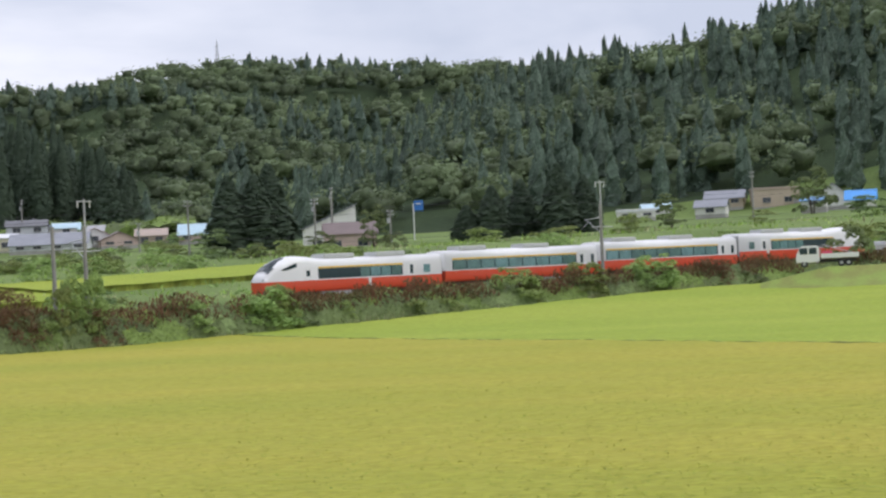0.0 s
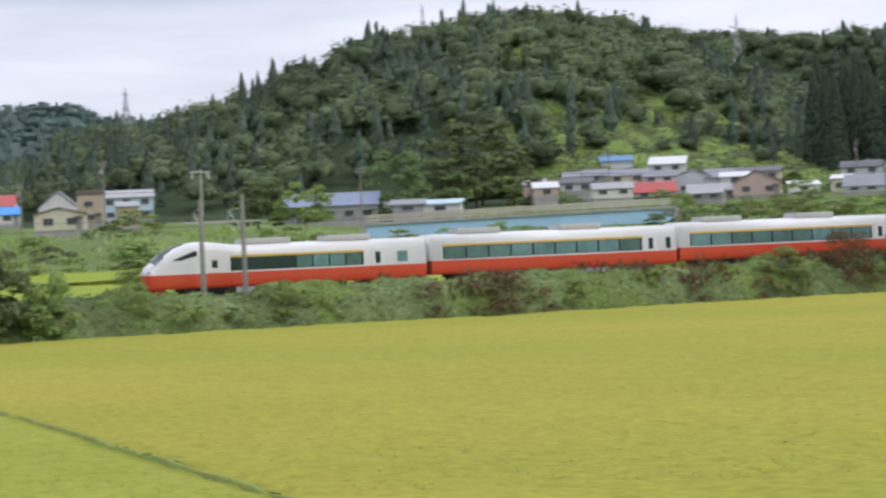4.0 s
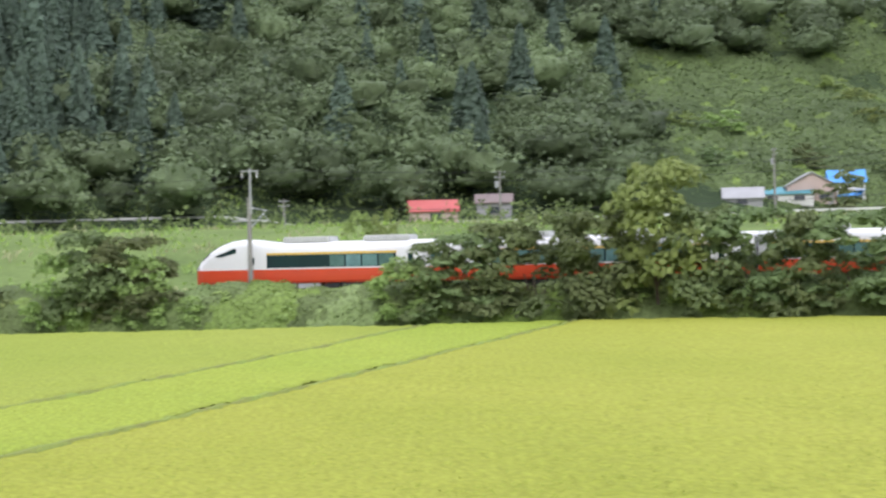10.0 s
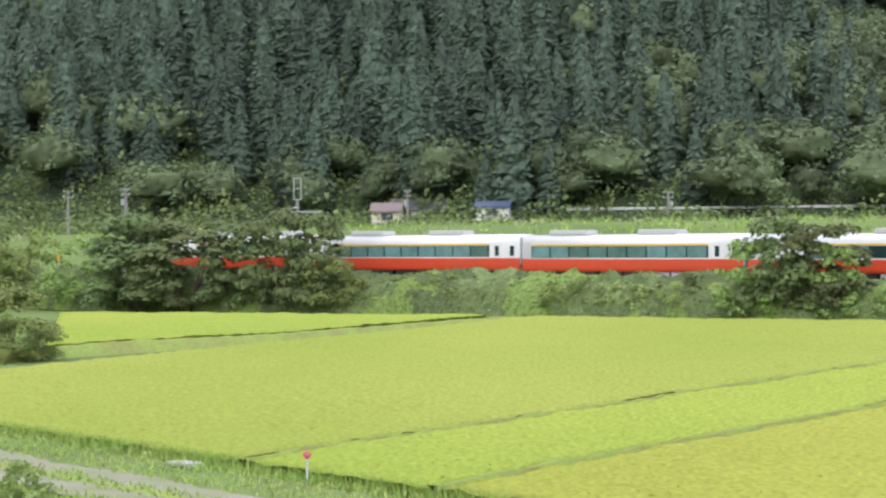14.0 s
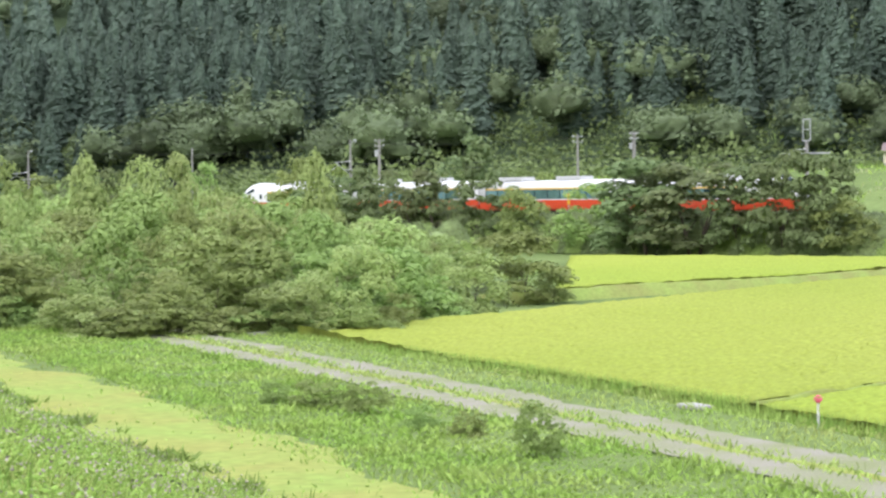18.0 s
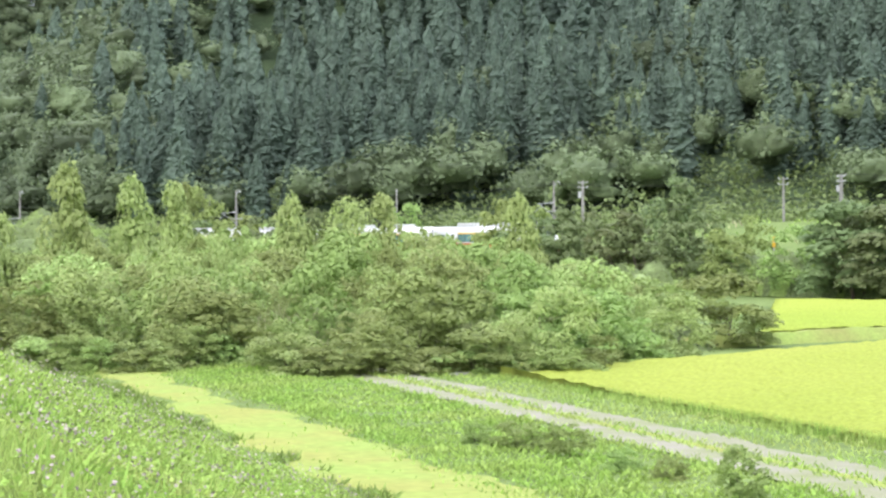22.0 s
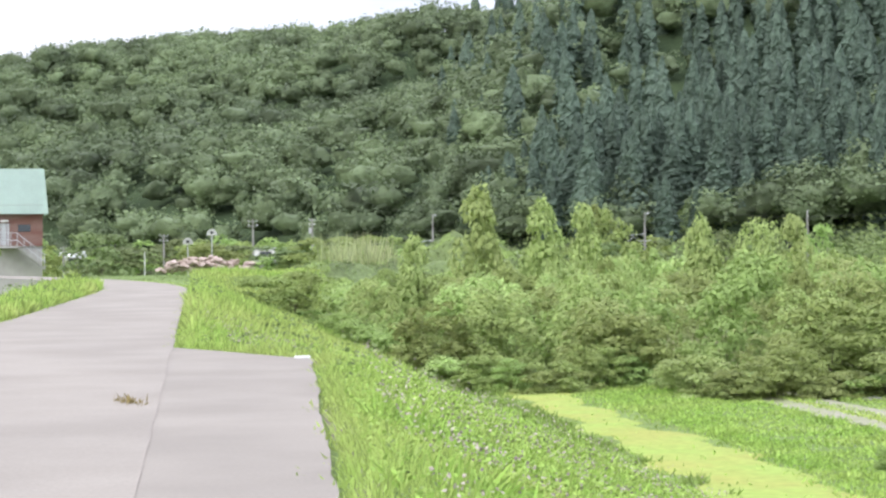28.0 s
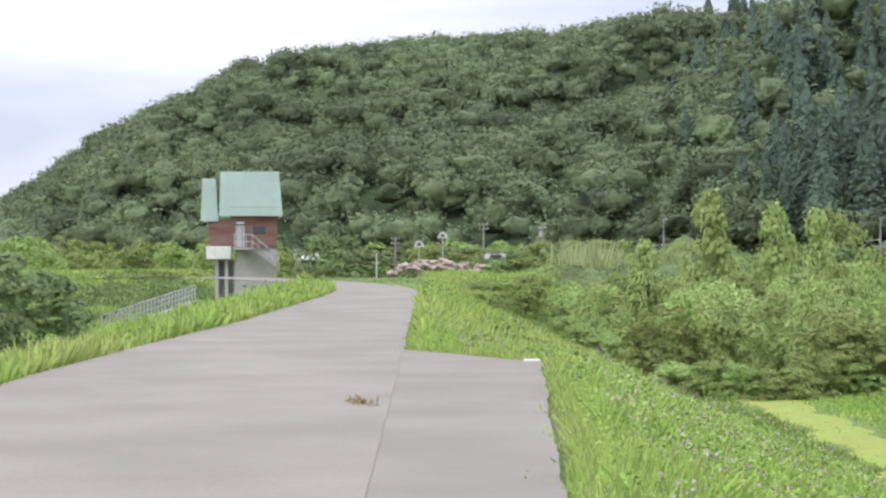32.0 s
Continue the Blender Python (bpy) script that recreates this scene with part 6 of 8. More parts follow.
    m = (az > -41) & (az < -16.5 - 4.5 * rs.rand(len(az))) & (q < -8) & (bumps(x, y, 12, 171) + 0.4 * bumps(x, y, 5, 172) > 0.45) & (np.hypot(x, y) > 93)
    x, y = x[m], y[m]
    blades_on("reed_grass", x, y, rs.uniform(1.6, 3.4, len(x)), rs.uniform(0.05, 0.1, len(x)), M_REED, "tall pale silver grass growing between the thicket's shrubs", "grass", 173, 0.22)
    # tufts on the rice, near the viewer, and along its open edges
    n = 60000
    a, r = rs.uniform(-20, 98, n), 44 + 46 * rs.rand(n) ** 1.3
    x, y = r * np.sin(np.radians(a)), r * np.cos(np.radians(a))
    u, v = levee_uv(x, y)
    m = v > 26.7
    x, y = x[m], y[m]
    leaves_on("rice_ears", x, y, 0.74 + rs.uniform(-0.05, 0.09, len(x)), rs.uniform(0.08, 0.2, len(x)), M_RICE, "drooping ears of ripening rice", "rice", 69, up=4.0, ratio=0.3)
    t = rs.rand(9000)
    ex, ey = -28.5 + t * 20.9, 76.3 - t * 24.0
    blades_on("rice_edge", ex + rs.uniform(-0.3, 0.35, 9000), ey + rs.uniform(-0.3, 0.35, 9000), rs.uniform(0.6, 0.9, 9000), rs.uniform(0.04, 0.07, 9000), M_WEED,
              "upright rice stalks at the edge of the paddy", "rice", 70, 0.15, z=np.full(9000, -0.72))
    t = rs.rand(9000)
    ex, ey = -7.6 + t * 35.8, 51.9 - t * 39.9
    blades_on("rice_edge", ex + rs.uniform(-0.35, 0.3, 9000), ey + rs.uniform(-0.35, 0.3, 9000), rs.uniform(0.55, 0.9, 9000), rs.uniform(0.04, 0.07, 9000), M_WEED,
              "fresh green stalks and weeds at the edge of the paddy", "rice", 170, 0.2)


build_low_growth()


# ---- houses ----
WALLS = {"white": (0.72, 0.71, 0.68), "pale": (0.6, 0.62, 0.64), "cream": (0.66, 0.62, 0.48), "pink": (0.55, 0.42, 0.38), "tan": (0.5, 0.41, 0.32), "grey": (0.34, 0.34, 0.35),
         "paleblue": (0.5, 0.62, 0.72)}
ROOFS = {"slate": (0.28, 0.29, 0.32), "grey": (0.4, 0.4, 0.41), "darkgrey": (0.14, 0.14, 0.15), "brown": (0.2, 0.15, 0.14), "tan": (0.45, 0.36, 0.3), "white": (0.75, 0.76, 0.78),
         "paleblue": (0.5, 0.66, 0.74), "blue": (0.12, 0.28, 0.5), "brightblue": (0.1, 0.36, 0.8), "steelblue": (0.25, 0.3, 0.42), "navy": (0.06, 0.09, 0.16), "teal": (0.1, 0.32, 0.38),
         "red": (0.5, 0.1, 0.09), "rust": (0.36, 0.14, 0.1), "orange": (0.5, 0.25, 0.12), "mint": (0.4, 0.6, 0.5)}
M_WALL = {k: material("plaster_" + k, c, 0.85, vary=0.1, scale=0.6, fine=9, bump=0.15, bump_scale=18) for k, c in WALLS.items()}
M_ROOF = {k: material("roof_" + k, c, 0.5, 0.1, vary=0.14, scale=0.5, fine=6, bump=0.15, bump_scale=10) for k, c in ROOFS.items()}
M_FRAME = material("window_frame_aluminium", (0.35, 0.34, 0.33), 0.5, 0.5, bump=0.05)
M_HOUSEGLASS = material("house_window_glass", (0.05, 0.06, 0.07), 0.08, vary=0.2, bump=0, glass=True)
house_rs = np.random.RandomState(31)
SHAPES = {"side": "pitched roof", "front": "gabled front", "mono": "single-pitch roof", "rise": "steep single-pitch roof", "flat": "flat roof"}


def house_window(body, x, z, w, h, y):
    win = part("window", boxes((x - w / 2, y - 0.06, z, x + w / 2, y + 0.02, z + h)), M_FRAME, body)
    for k in (-1, 1):
        part("pane", boxes((x + (0.03 if k > 0 else -w / 2 + 0.05), y - 0.075, z + 0.06, x + (w / 2 - 0.05 if k > 0 else -0.03), y - 0.061, z + h - 0.06)), M_HOUSEGLASS, win)
    part("sill", boxes((x - w / 2 - 0.06, y - 0.14, z - 0.06, x + w / 2 + 0.06, y, z - 0.002)), M_FRAME, win)


def house(x, y, z, w, eave, rise, style, wall, roof):
    """A house whose front looks towards the valley: width, height of the eaves and of the roof above them."""
    az = math.degrees(math.atan2(x, y))
    g = min(ground_z(x, y), z) - 0.6
    storeys = "two-storey" if eave > 4 else "single-storey"
    h = thing("house", pose(x, y, z, 0, 0, -az + house_rs.uniform(-9, 9)), f"{storeys} {wall} walled house with a {roof} {SHAPES[style]}", "house", "village houses")
    d = min(9.0, max(4.0, w * 0.75))
    eave = max(eave, 1.2)
    wm, rm = M_WALL[wall], M_ROOF[roof]
    part("foundation", boxes((-w / 2 + 0.04, 0.04, g - z, w / 2 - 0.04, d - 0.04, 0.0)), M_CONCRETE, h)
    over = 0.35
    if style == "front":
        body = part("wall", prism([(-w / 2, 0), (w / 2, 0), (w / 2, eave), (0, eave + rise - 0.1), (-w / 2, eave)], d), wm, h)
        body.location.y = d / 2
        k = (w / 2 + over) / (w / 2)
        for sgn in (1, -1):
            bm = prism([(0, eave + rise), (sgn * w / 2 * k, eave + rise - rise * k), (sgn * w / 2 * k, eave + rise - rise * k + 0.14), (0, eave + rise + 0.16)], d + 2 * over)
            part("roof_slope", bm, rm, h).location.y = d / 2
    elif style == "side":
        body = part("wall", prism([(0, 0), (d, 0), (d, eave), (d / 2, eave + rise - 0.1), (0, eave)], w, "x"), wm, h)
        body.rotation_euler.z = 0
        for sgn in (1, -1):
            y0, y1 = (d / 2, -over) if sgn > 0 else (d / 2, d + over)
            drop = rise * (d / 2 + over) / (d / 2)
            bm = prism([(y0, eave + rise), (y1, eave + rise - drop), (y1, eave + rise - drop + 0.14), (y0, eave + rise + 0.16)], w + 2 * over, "x")
            part("roof_slope", bm, rm, h)
        n = max(3, int(w / 0.9))
        for i in range(n):
            xx = -w / 2 - over + 0.2 + i * (w + 2 * over - 0.4) / (n - 1)
            bm = prism([(d / 2, eave + rise + 0.155), (-over, eave + rise - drop + 0.135), (-over, eave + rise - drop + 0.185), (d / 2, eave + rise + 0.2)], 0.06, "x")
            part("roof_seam", bm, rm, h).location.x = xx
    elif style in ("mono", "rise"):
        if style == "rise":
            body = part("wall", prism([(-w / 2, 0), (w / 2, 0), (w / 2, eave + rise - 0.1), (-w / 2, eave - 0.1)], d), wm, h)
            body.location.y = d / 2
            bm = prism([(-w / 2 - over, eave - rise * over / w), (w / 2 + over, eave + rise + rise * over / w), (w / 2 + over, eave + rise + rise * over / w + 0.18), (-w / 2 - over, eave - rise * over / w + 0.18)], d + 2 * over)
            part("roof_slope", bm, rm, h).location.y = d / 2
        else:
            part("wall", prism([(0, 0), (d, 0), (d, eave + rise - 0.1), (0, eave - 0.05)], w, "x"), wm, h)
            part("roof_slope", prism([(-over, eave - 0.05), (d + over, eave + rise), (d + over, eave + rise + 0.16), (-over, eave + 0.14)], w + 2 * over, "x"), rm, h)
    else:
        part("wall", boxes((-w / 2, 0, 0, w / 2, d, eave)), wm, h)
        part("roof", bevelled(boxes((-w / 2 - 0.15, -0.15, eave, w / 2 + 0.15, d + 0.15, eave + max(0.25, rise))), 0.04), rm, h)
    floors = [0.9] + ([3.6] if eave > 4.4 else [])
    if eave < 1.9:
        floors = [0.35]
    for fl in floors:
        n = max(1, int(w / 3.4))
        for i in range(n):
            xx = -w / 2 + w * (i + 0.5) / n + house_rs.uniform(-0.3, 0.3)
            hh = min(1.1, eave - fl - 0.25)
            if hh > 0.3:
                house_window(h, xx, fl, min(1.7, w / n * 0.6), hh, 0.0)
    if eave > 4.4 and w > 5 and style == "side":
        deck = part("balcony", boxes((-w * 0.42, -1.1, 2.7, w * 0.2, 0.0, 2.84)), M_CONCRETE, h)
        for z in (3.25, 3.7):
            part("rail_bar", boxes((-w * 0.42, -1.08, z, w * 0.2, -1.03, z + 0.06)), M_FRAME, deck)
        for k in range(8):
            xx = -w * 0.42 + k * (w * 0.62 - 0.05) / 7
            part("baluster", boxes((xx, -1.08, 2.84, xx + 0.05, -1.03, 3.72)), M_FRAME, deck)
        for xx in (-w * 0.41, w * 0.19):
            part("post", boxes((xx - 0.06, -1.06, 0.0, xx + 0.06, -0.94, 2.7)), M_FRAME, deck)
    if eave > 2.2 and w > 5:
        part("porch_roof", bevelled(boxes((w / 2 - 1.7, -1.0, 2.1, w / 2 - 0.1, -0.01, 2.2)), 0.02), rm, h)
        xx = w / 2 - 0.9
        dr = part("door", bevelled(boxes((xx - 0.45, -0.05, 0, xx + 0.45, 0.0, 2.0)), 0.02), M_FRAME, h)
        part("door_handle", boxes((xx - 0.36, -0.09, 0.95, xx - 0.32, -0.052, 1.1)), M_STEEL, dr)
    return h


house(425.9, 145.2, 12.9, 9.9, 2.9, 2.3, "front", "pink", "brown")
house(419.5, 132.6, 12.5, 5.9, 1.9, 0.9, "mono", "white", "white")
house(426.7, 118.5, 12.6, 16.0, 0.9, 2.3, "side", "pale", "slate")
house(436.0, 130.2, 12.9, 3.9, 2.8, 0.9, "mono", "cream", "white")
house(480.9, 136.8, 16.6, 8.0, 2.7, 1.7, "front", "pale", "slate")
house(492.7, 131.8, 17.0, 5.2, 1.3, 1.6, "side", "white", "paleblue")
house(455.4, 116.1, 13.8, 3.5, 2.3, 1.9, "mono", "cream", "grey")
house(437.3, 106.1, 13.0, 7.7, 1.2, 1.7, "front", "pink", "brown")
house(458.3, 104.1, 13.5, 6.8, 1.8, 1.4, "side", "tan", "tan")
house(446.5, 91.8, 13.4, 7.2, 1.5, 2.1, "side", "pink", "paleblue")
house(454.1, 85.4, 13.8, 4.0, 1.8, 3.0, "mono", "cream", "mint")
house(396.1, 55.6, 9.4, 9.8, 4.3, 4.1, "rise", "white", "slate")
house(361.9, 47.3, 8.7, 8.9, 3.1, 1.9, "side", "pink", "brown")
house(454.0, 209.5, 15.9, 5.3, 2.8, 1.2, "side", "pink", "grey")
house(456.1, 204.9, 16.1, 6.1, 2.0, 1.2, "front", "tan", "orange")
house(462.8, 202.1, 17.0, 7.0, 3.2, 1.1, "side", "pale", "slate")
house(542.7, 225.1, 22.3, 8.8, 4.1, 1.7, "mono", "pale", "blue")
house(489.5, 189.8, 17.9, 8.9, 4.9, 2.1, "mono", "pale", "white")
house(443.6, 183.3, 13.1, 4.9, 2.9, 1.3, "side", "white", "slate")
house(446.4, 176.3, 13.4, 9.7, 1.9, 2.1, "side", "pink", "red")
house(504.4, 207.5, 19.2, 7.2, 2.5, 1.0, "side", "cream", "slate")
house(458.9, 171.7, 14.5, 7.8, 4.2, 1.8, "front", "pale", "slate")
house(462.4, 162.2, 14.8, 13.7, 3.3, 2.0, "side", "pale", "slate")
house(427.5, 155.8, 13.2, 10.3, 1.0, 1.5, "side", "grey", "grey")
house(430.6, 188.4, 16.0, 6.9, 1.8, 1.1, "side", "pale", "darkgrey")
house(459.8, 196.4, 18.2, 5.5, 2.0, 1.3, "side", "grey", "slate")
house(451.7, 184.7, 17.4, 9.0, 2.1, 1.3, "side", "cream", "slate")
house(452.5, 177.3, 17.0, 7.2, 1.9, 1.2, "side", "pale", "slate")
house(406.0, 169.5, 13.5, 8.3, 2.0, 1.2, "side", "white", "grey")
house(409.2, 150.5, 12.2, 6.9, 1.4, 0.9, "side", "grey", "grey")
house(463.9, 157.8, 17.2, 10.3, 1.8, 1.1, "side", "cream", "darkgrey")
house(458.4, 161.5, 16.5, 6.4, 1.6, 1.0, "side", "white", "white")
house(459.3, 132.3, 16.5, 8.8, 2.2, 1.3, "side", "pale", "darkgrey")
house(465.4, 125.2, 16.5, 5.1, 1.6, 1.0, "side", "white", "paleblue")
house(440.9, 112.3, 13.4, 6.0, 2.2, 1.4, "front", "white", "tan")
house(409.6, 186.4, 14.8, 5.2, 1.8, 1.1, "side", "pink", "white")
house(461.5, 88.9, 14.5, 4.5, 2.3, 1.4, "mono", "cream", "mint")
house(264.4, 141.8, 10.1, 4.4, 0.6, 0.6, "side", "grey", "slate")
house(275.4, 142.3, 10.1, 5.5, 0.5, 0.7, "mono", "white", "paleblue")
house(417.0, -16.5, 13.0, 6.0, 1.5, 1.3, "side", "white", "slate")
house(454.7, -21.0, 15.0, 8.2, 2.0, 1.6, "side", "tan", "slate")
house(450.9, -31.9, 14.6, 9.7, 3.6, 0.5, "flat", "tan", "tan")
house(418.1, -40.4, 13.5, 6.1, 2.0, 2.4, "front", "white", "grey")
house(407.6, -44.5, 12.9, 5.5, 1.5, 1.6, "side", "white", "brightblue")
house(398.5, -34.9, 13.1, 4.7, 0.7, 0.6, "side", "white", "blue")
house(440.8, -2.2, 13.5, 8.0, 1.0, 0.6, "flat", "white", "white")
house(458.2, -6.8, 14.3, 6.1, 1.3, 1.0, "side", "white", "paleblue")
house(248.2, -30.2, 4.1, 3.2, 1.1, 0.5, "flat", "white", "white")
house(561.4, 163.6, 21.9, 10.9, 2.3, 2.3, "side", "grey", "slate")
house(228.6, 251.7, 10.2, 10.9, 3.3, 3.4, "side", "white", "slate")
house(249.8, 280.8, 10.9, 5.0, 5.4, 2.5, "front", "white", "grey")
house(231.5, 246.3, 9.9, 4.9, 3.4, 1.7, "front", "pink", "brown")
house(396.0, 373.0, 19.4, 13.5, 3.0, 1.9, "side", "white", "steelblue")
house(362.4, 345.2, 14.9, 8.1, 2.2, 2.9, "side", "grey", "slate")
house(377.1, 346.5, 15.3, 8.5, 3.5, 2.8, "front", "pink", "rust")
house(246.4, 241.4, 9.3, 5.0, 1.2, 1.2, "side", "cream", "rust")
house(418.2, 368.7, 17.7, 7.8, 3.4, 1.5, "mono", "white", "white")
house(341.6, 293.6, 13.3, 6.2, 4.4, 1.1, "mono", "paleblue", "grey")
house(368.8, 304.0, 14.1, 13.1, 4.0, 2.4, "side", "white", "red")
house(316.8, 261.3, 12.0, 4.4, 3.1, 0.7, "flat", "cream", "white")
house(364.8, 294.4, 13.8, 5.5, 2.3, 1.5, "side", "white", "brightblue")
house(382.5, 294.1, 14.2, 8.8, 3.3, 3.6, "front", "white", "grey")
house(348.7, 260.2, 12.6, 5.1, 6.0, 0.9, "flat", "tan", "brown")
house(373.6, 268.7, 13.4, 10.9, 5.0, 1.8, "mono", "paleblue", "grey")
house(285.4, 219.4, 10.6, 8.3, 2.7, 1.0, "front", "cream", "brown")
house(316.8, 227.8, 11.2, 3.7, 3.6, 0.9, "mono", "tan", "grey")
house(357.5, 209.2, 10.9, 18.9, 3.1, 2.4, "side", "grey", "steelblue")
house(416.1, 226.2, 12.0, 9.9, 1.7, 1.7, "side", "pale", "slate")
house(411.4, 213.6, 11.9, 8.9, 1.3, 1.1, "side", "white", "blue")
house(137.9, 308.7, 10.2, 6.1, 1.5, 1.5, "side", "grey", "grey")
house(146.2, 310.5, 10.2, 8.5, 2.0, 1.0, "side", "white", "teal")
house(150.4, 310.0, 10.3, 8.0, 3.1, 2.1, "front", "pink", "grey")
house(156.0, 311.7, 10.3, 6.7, 1.4, 1.9, "side", "white", "brightblue")
house(157.4, 311.3, 10.4, 5.6, 3.7, 1.7, "side", "white", "brightblue")
house(169.1, 311.3, 10.4, 6.1, 4.0, 1.5, "side", "white", "steelblue")
house(175.8, 311.3, 12.2, 5.8, 3.4, 2.0, "front", "white", "blue")
house(173.6, 305.9, 9.9, 3.9, 2.0, 1.0, "front", "cream", "blue")
house(187.0, 302.0, 10.7, 7.4, 4.9, 1.1, "mono", "white", "blue")
house(192.2, 299.8, 10.6, 4.5, 2.5, 0.7, "mono", "grey", "teal")
house(200.8, 292.9, 10.1, 9.1, 5.6, 3.2, "side", "white", "darkgrey")
house(185.3, 258.4, 9.3, 4.1, 5.4, 0.5, "mono", "white", "rust")
house(187.6, 254.3, 9.5, 4.9, 2.9, 0.6, "front", "grey", "brown")
house(194.1, 251.9, 9.5, 7.3, 4.2, 2.8, "side", "pale", "steelblue")
house(223.9, 277.0, 10.3, 7.8, 2.2, 3.2, "rise", "white", "steelblue")
house(234.3, 274.2, 10.2, 6.2, 1.9, 1.2, "side", "white", "brown")
house(81.5, 288.7, 8.4, 6.5, 1.8, 1.4, "side", "pink", "red")
house(91.0, 291.1, 8.7, 4.9, 2.6, 1.1, "side", "grey", "brown")
house(-21.9, 299.2, 8.1, 4.0, 1.6, 1.1, "side", "cream", "brown")
house(-17.8, 309.5, 8.3, 7.6, 1.8, 1.5, "side", "white", "darkgrey")
house(-6.7, 297.9, 8.1, 4.4, 2.1, 0.7, "side", "white", "navy")
house(-223.9, 242.4, 5.0, 3.3, 1.5, 0.7, "side", "white", "white")
house(-183.3, 237.5, 5.9, 2.8, 1.0, 0.3, "flat", "white", "grey")


# ---- masts, poles and wires ----
M_INSUL = material("white_insulator", (0.7, 0.7, 0.68), 0.3, bump=0.05)


def rail_mast(s, q, top, kind):
    x, y, a = line_at(s, q)
    x, y = float(x), float(y)
    g = ground_z(x, y) - 0.3
    rz = float(rail_z(s))
    hgt = top - g
    m = thing("railway_mast", pose(x, y, g, 0, 0, math.degrees(a)), "weathered concrete catenary mast beside the railway", "mast", "catenary masts")
    side = 1.0 if q < 0 else -1.0
    body = hgt if kind in ("plain", "right") else hgt * 0.8
    part("shaft", tubes(((0, 0, 0), (0, 0, body), 0.2, 0.14), n=12), M_POLE, m)
    if kind == "tall":
        part("extension", tubes(((0.12, 0, body - 1.2), (0.12, 0, hgt), 0.09, 0.08)), M_STEEL, m, "steel extension pole")
        part("crossarm", boxes((-0.6, -0.06, hgt - 0.25, 0.75, 0.06, hgt - 0.15)), M_STEEL, m)
        for dx in (-0.5, 0.65):
            part("insulator", tubes(((dx, 0, hgt - 0.25), (dx, 0, hgt - 0.7), 0.05)), M_INSUL, m)
    if kind in ("tall", "arm", "right", "gate"):
        z = rz - g + 5.2
        k = 1 if kind != "right" else -1
        arm = part("cantilever", tubes(((0, 0, z + 0.9), (0.25 * k, side * 2.6, z + 0.7), 0.04), ((0, 0, z - 0.7), (0.25 * k, side * 2.3, z + 0.7), 0.04),
                                       ((0.2 * k, side * 1.9, z + 0.5), (0.3 * k, side * 3.0, z - 0.1), 0.03), n=6), M_STEEL, m, "galvanised steel cantilever arm")
        part("insulator", tubes(((0.02, side * 0.25, z + 0.88), (0.05, side * 0.55, z + 0.86), 0.07)), M_INSUL, arm)
        part("bracket", boxes((-1.3 * k, -0.06, z - 0.1, 1.5 * k, 0.06, z)), M_STEEL, m)
    if kind == "arm":
        pts = [(0, 0, hgt - 0.9), (0.35, 0, hgt - 0.3), (0.75, 0, hgt), (1.05, 0, hgt - 0.35)]
        bm = bmesh.new()
        for p0, p1 in zip(pts, pts[1:]):
            tube(bm, p0, p1, 0.05, n=6)
        part("hook_arm", bm, M_STEEL, m)
        part("top_pole", tubes(((0, 0, body - 0.5), (0, 0, hgt), 0.1, 0.08)), M_POLE, m)
    if kind == "gate":
        part("lattice", boxes((-0.45, -0.05, body, -0.37, 0.05, hgt), (0.37, -0.05, body, 0.45, 0.05, hgt), (-0.45, -0.05, hgt - 0.1, 0.45, 0.05, hgt), (-0.45, -0.05, body, 0.45, 0.05, body + 0.1),
                              (-0.45, -0.05, (body + hgt) / 2, 0.45, 0.05, (body + hgt) / 2 + 0.08)), M_STEEL, m)
        part("crossbeam", boxes((-3.2, -0.08, rz - g + 5.6, 2.6, 0.08, rz - g + 5.75)), M_STEEL, m)


def utility_pole(x, y, top):
    g = ground_z(x, y) - 0.3
    h = max(4.0, top - g)
    p = thing("utility_pole", pose(x, y, top - h, 0, 0, house_rs.uniform(0, 180)), "grey concrete utility pole with short crossarms", "pole", "utility poles")
    part("shaft", tubes(((0, 0, 0), (0, 0, h), 0.19, 0.12), n=10), M_POLE, p)
    for k, dz in enumerate((0.25, 0.95)):
        arm = part("crossarm", boxes((-0.75, -0.05, h - dz - 0.08, 0.75, 0.05, h - dz)), M_STEEL, p)
        for dx in (-0.65, 0.0, 0.65):
            part("insulator", tubes(((dx, 0, h - dz), (dx, 0, h - dz + 0.22), 0.05), n=6), M_INSUL, arm)
    if house_rs.rand() < 0.35:
        part("transformer", tubes(((0.45, 0, h - 2.4), (0.45, 0, h - 1.5), 0.26), n=12), M_GREY, p)


rail_mast(185, -3.2, 13.1, "tall")
rail_mast(125, -3.2, 12.1, "tall")
rail_mast(122, -3.2, 9.9, "plain")
rail_mast(66, -3.2, 11.2, "tall")
rail_mast(69, -3.2, 9.4, "right")
rail_mast(-49, -3.2, 11.1, "tall")
rail_mast(-114, 3.2, 11.2, "gate")
rail_mast(-179, 3.2, 11.2, "arm")
rail_mast(-246, 3.2, 11.7, "arm")
rail_mast(-307, 3.2, 12.9, "arm")
rail_mast(-335, 3.4, 8.6, "plain")
utility_pole(352.4, 73.6, 18.6)
utility_pole(376.4, 52.5, 19.5)
utility_pole(375.9, 55.5, 18.6)
utility_pole(369.3, -22.0, 19.3)
utility_pole(418.8, 97.6, 17.0)
utility_pole(433.4, 181.8, 24.8)
utility_pole(461.0, 133.7, 24.7)
utility_pole(385.8, 56.9, 19.0)
utility_pole(396.2, 55.1, 21.3)
utility_pole(377.7, 42.1, 16.0)
utility_pole(289.0, 261.9, 23.2)
utility_pole(298.9, 265.8, 23.0)
utility_pole(312.9, 249.2, 20.2)
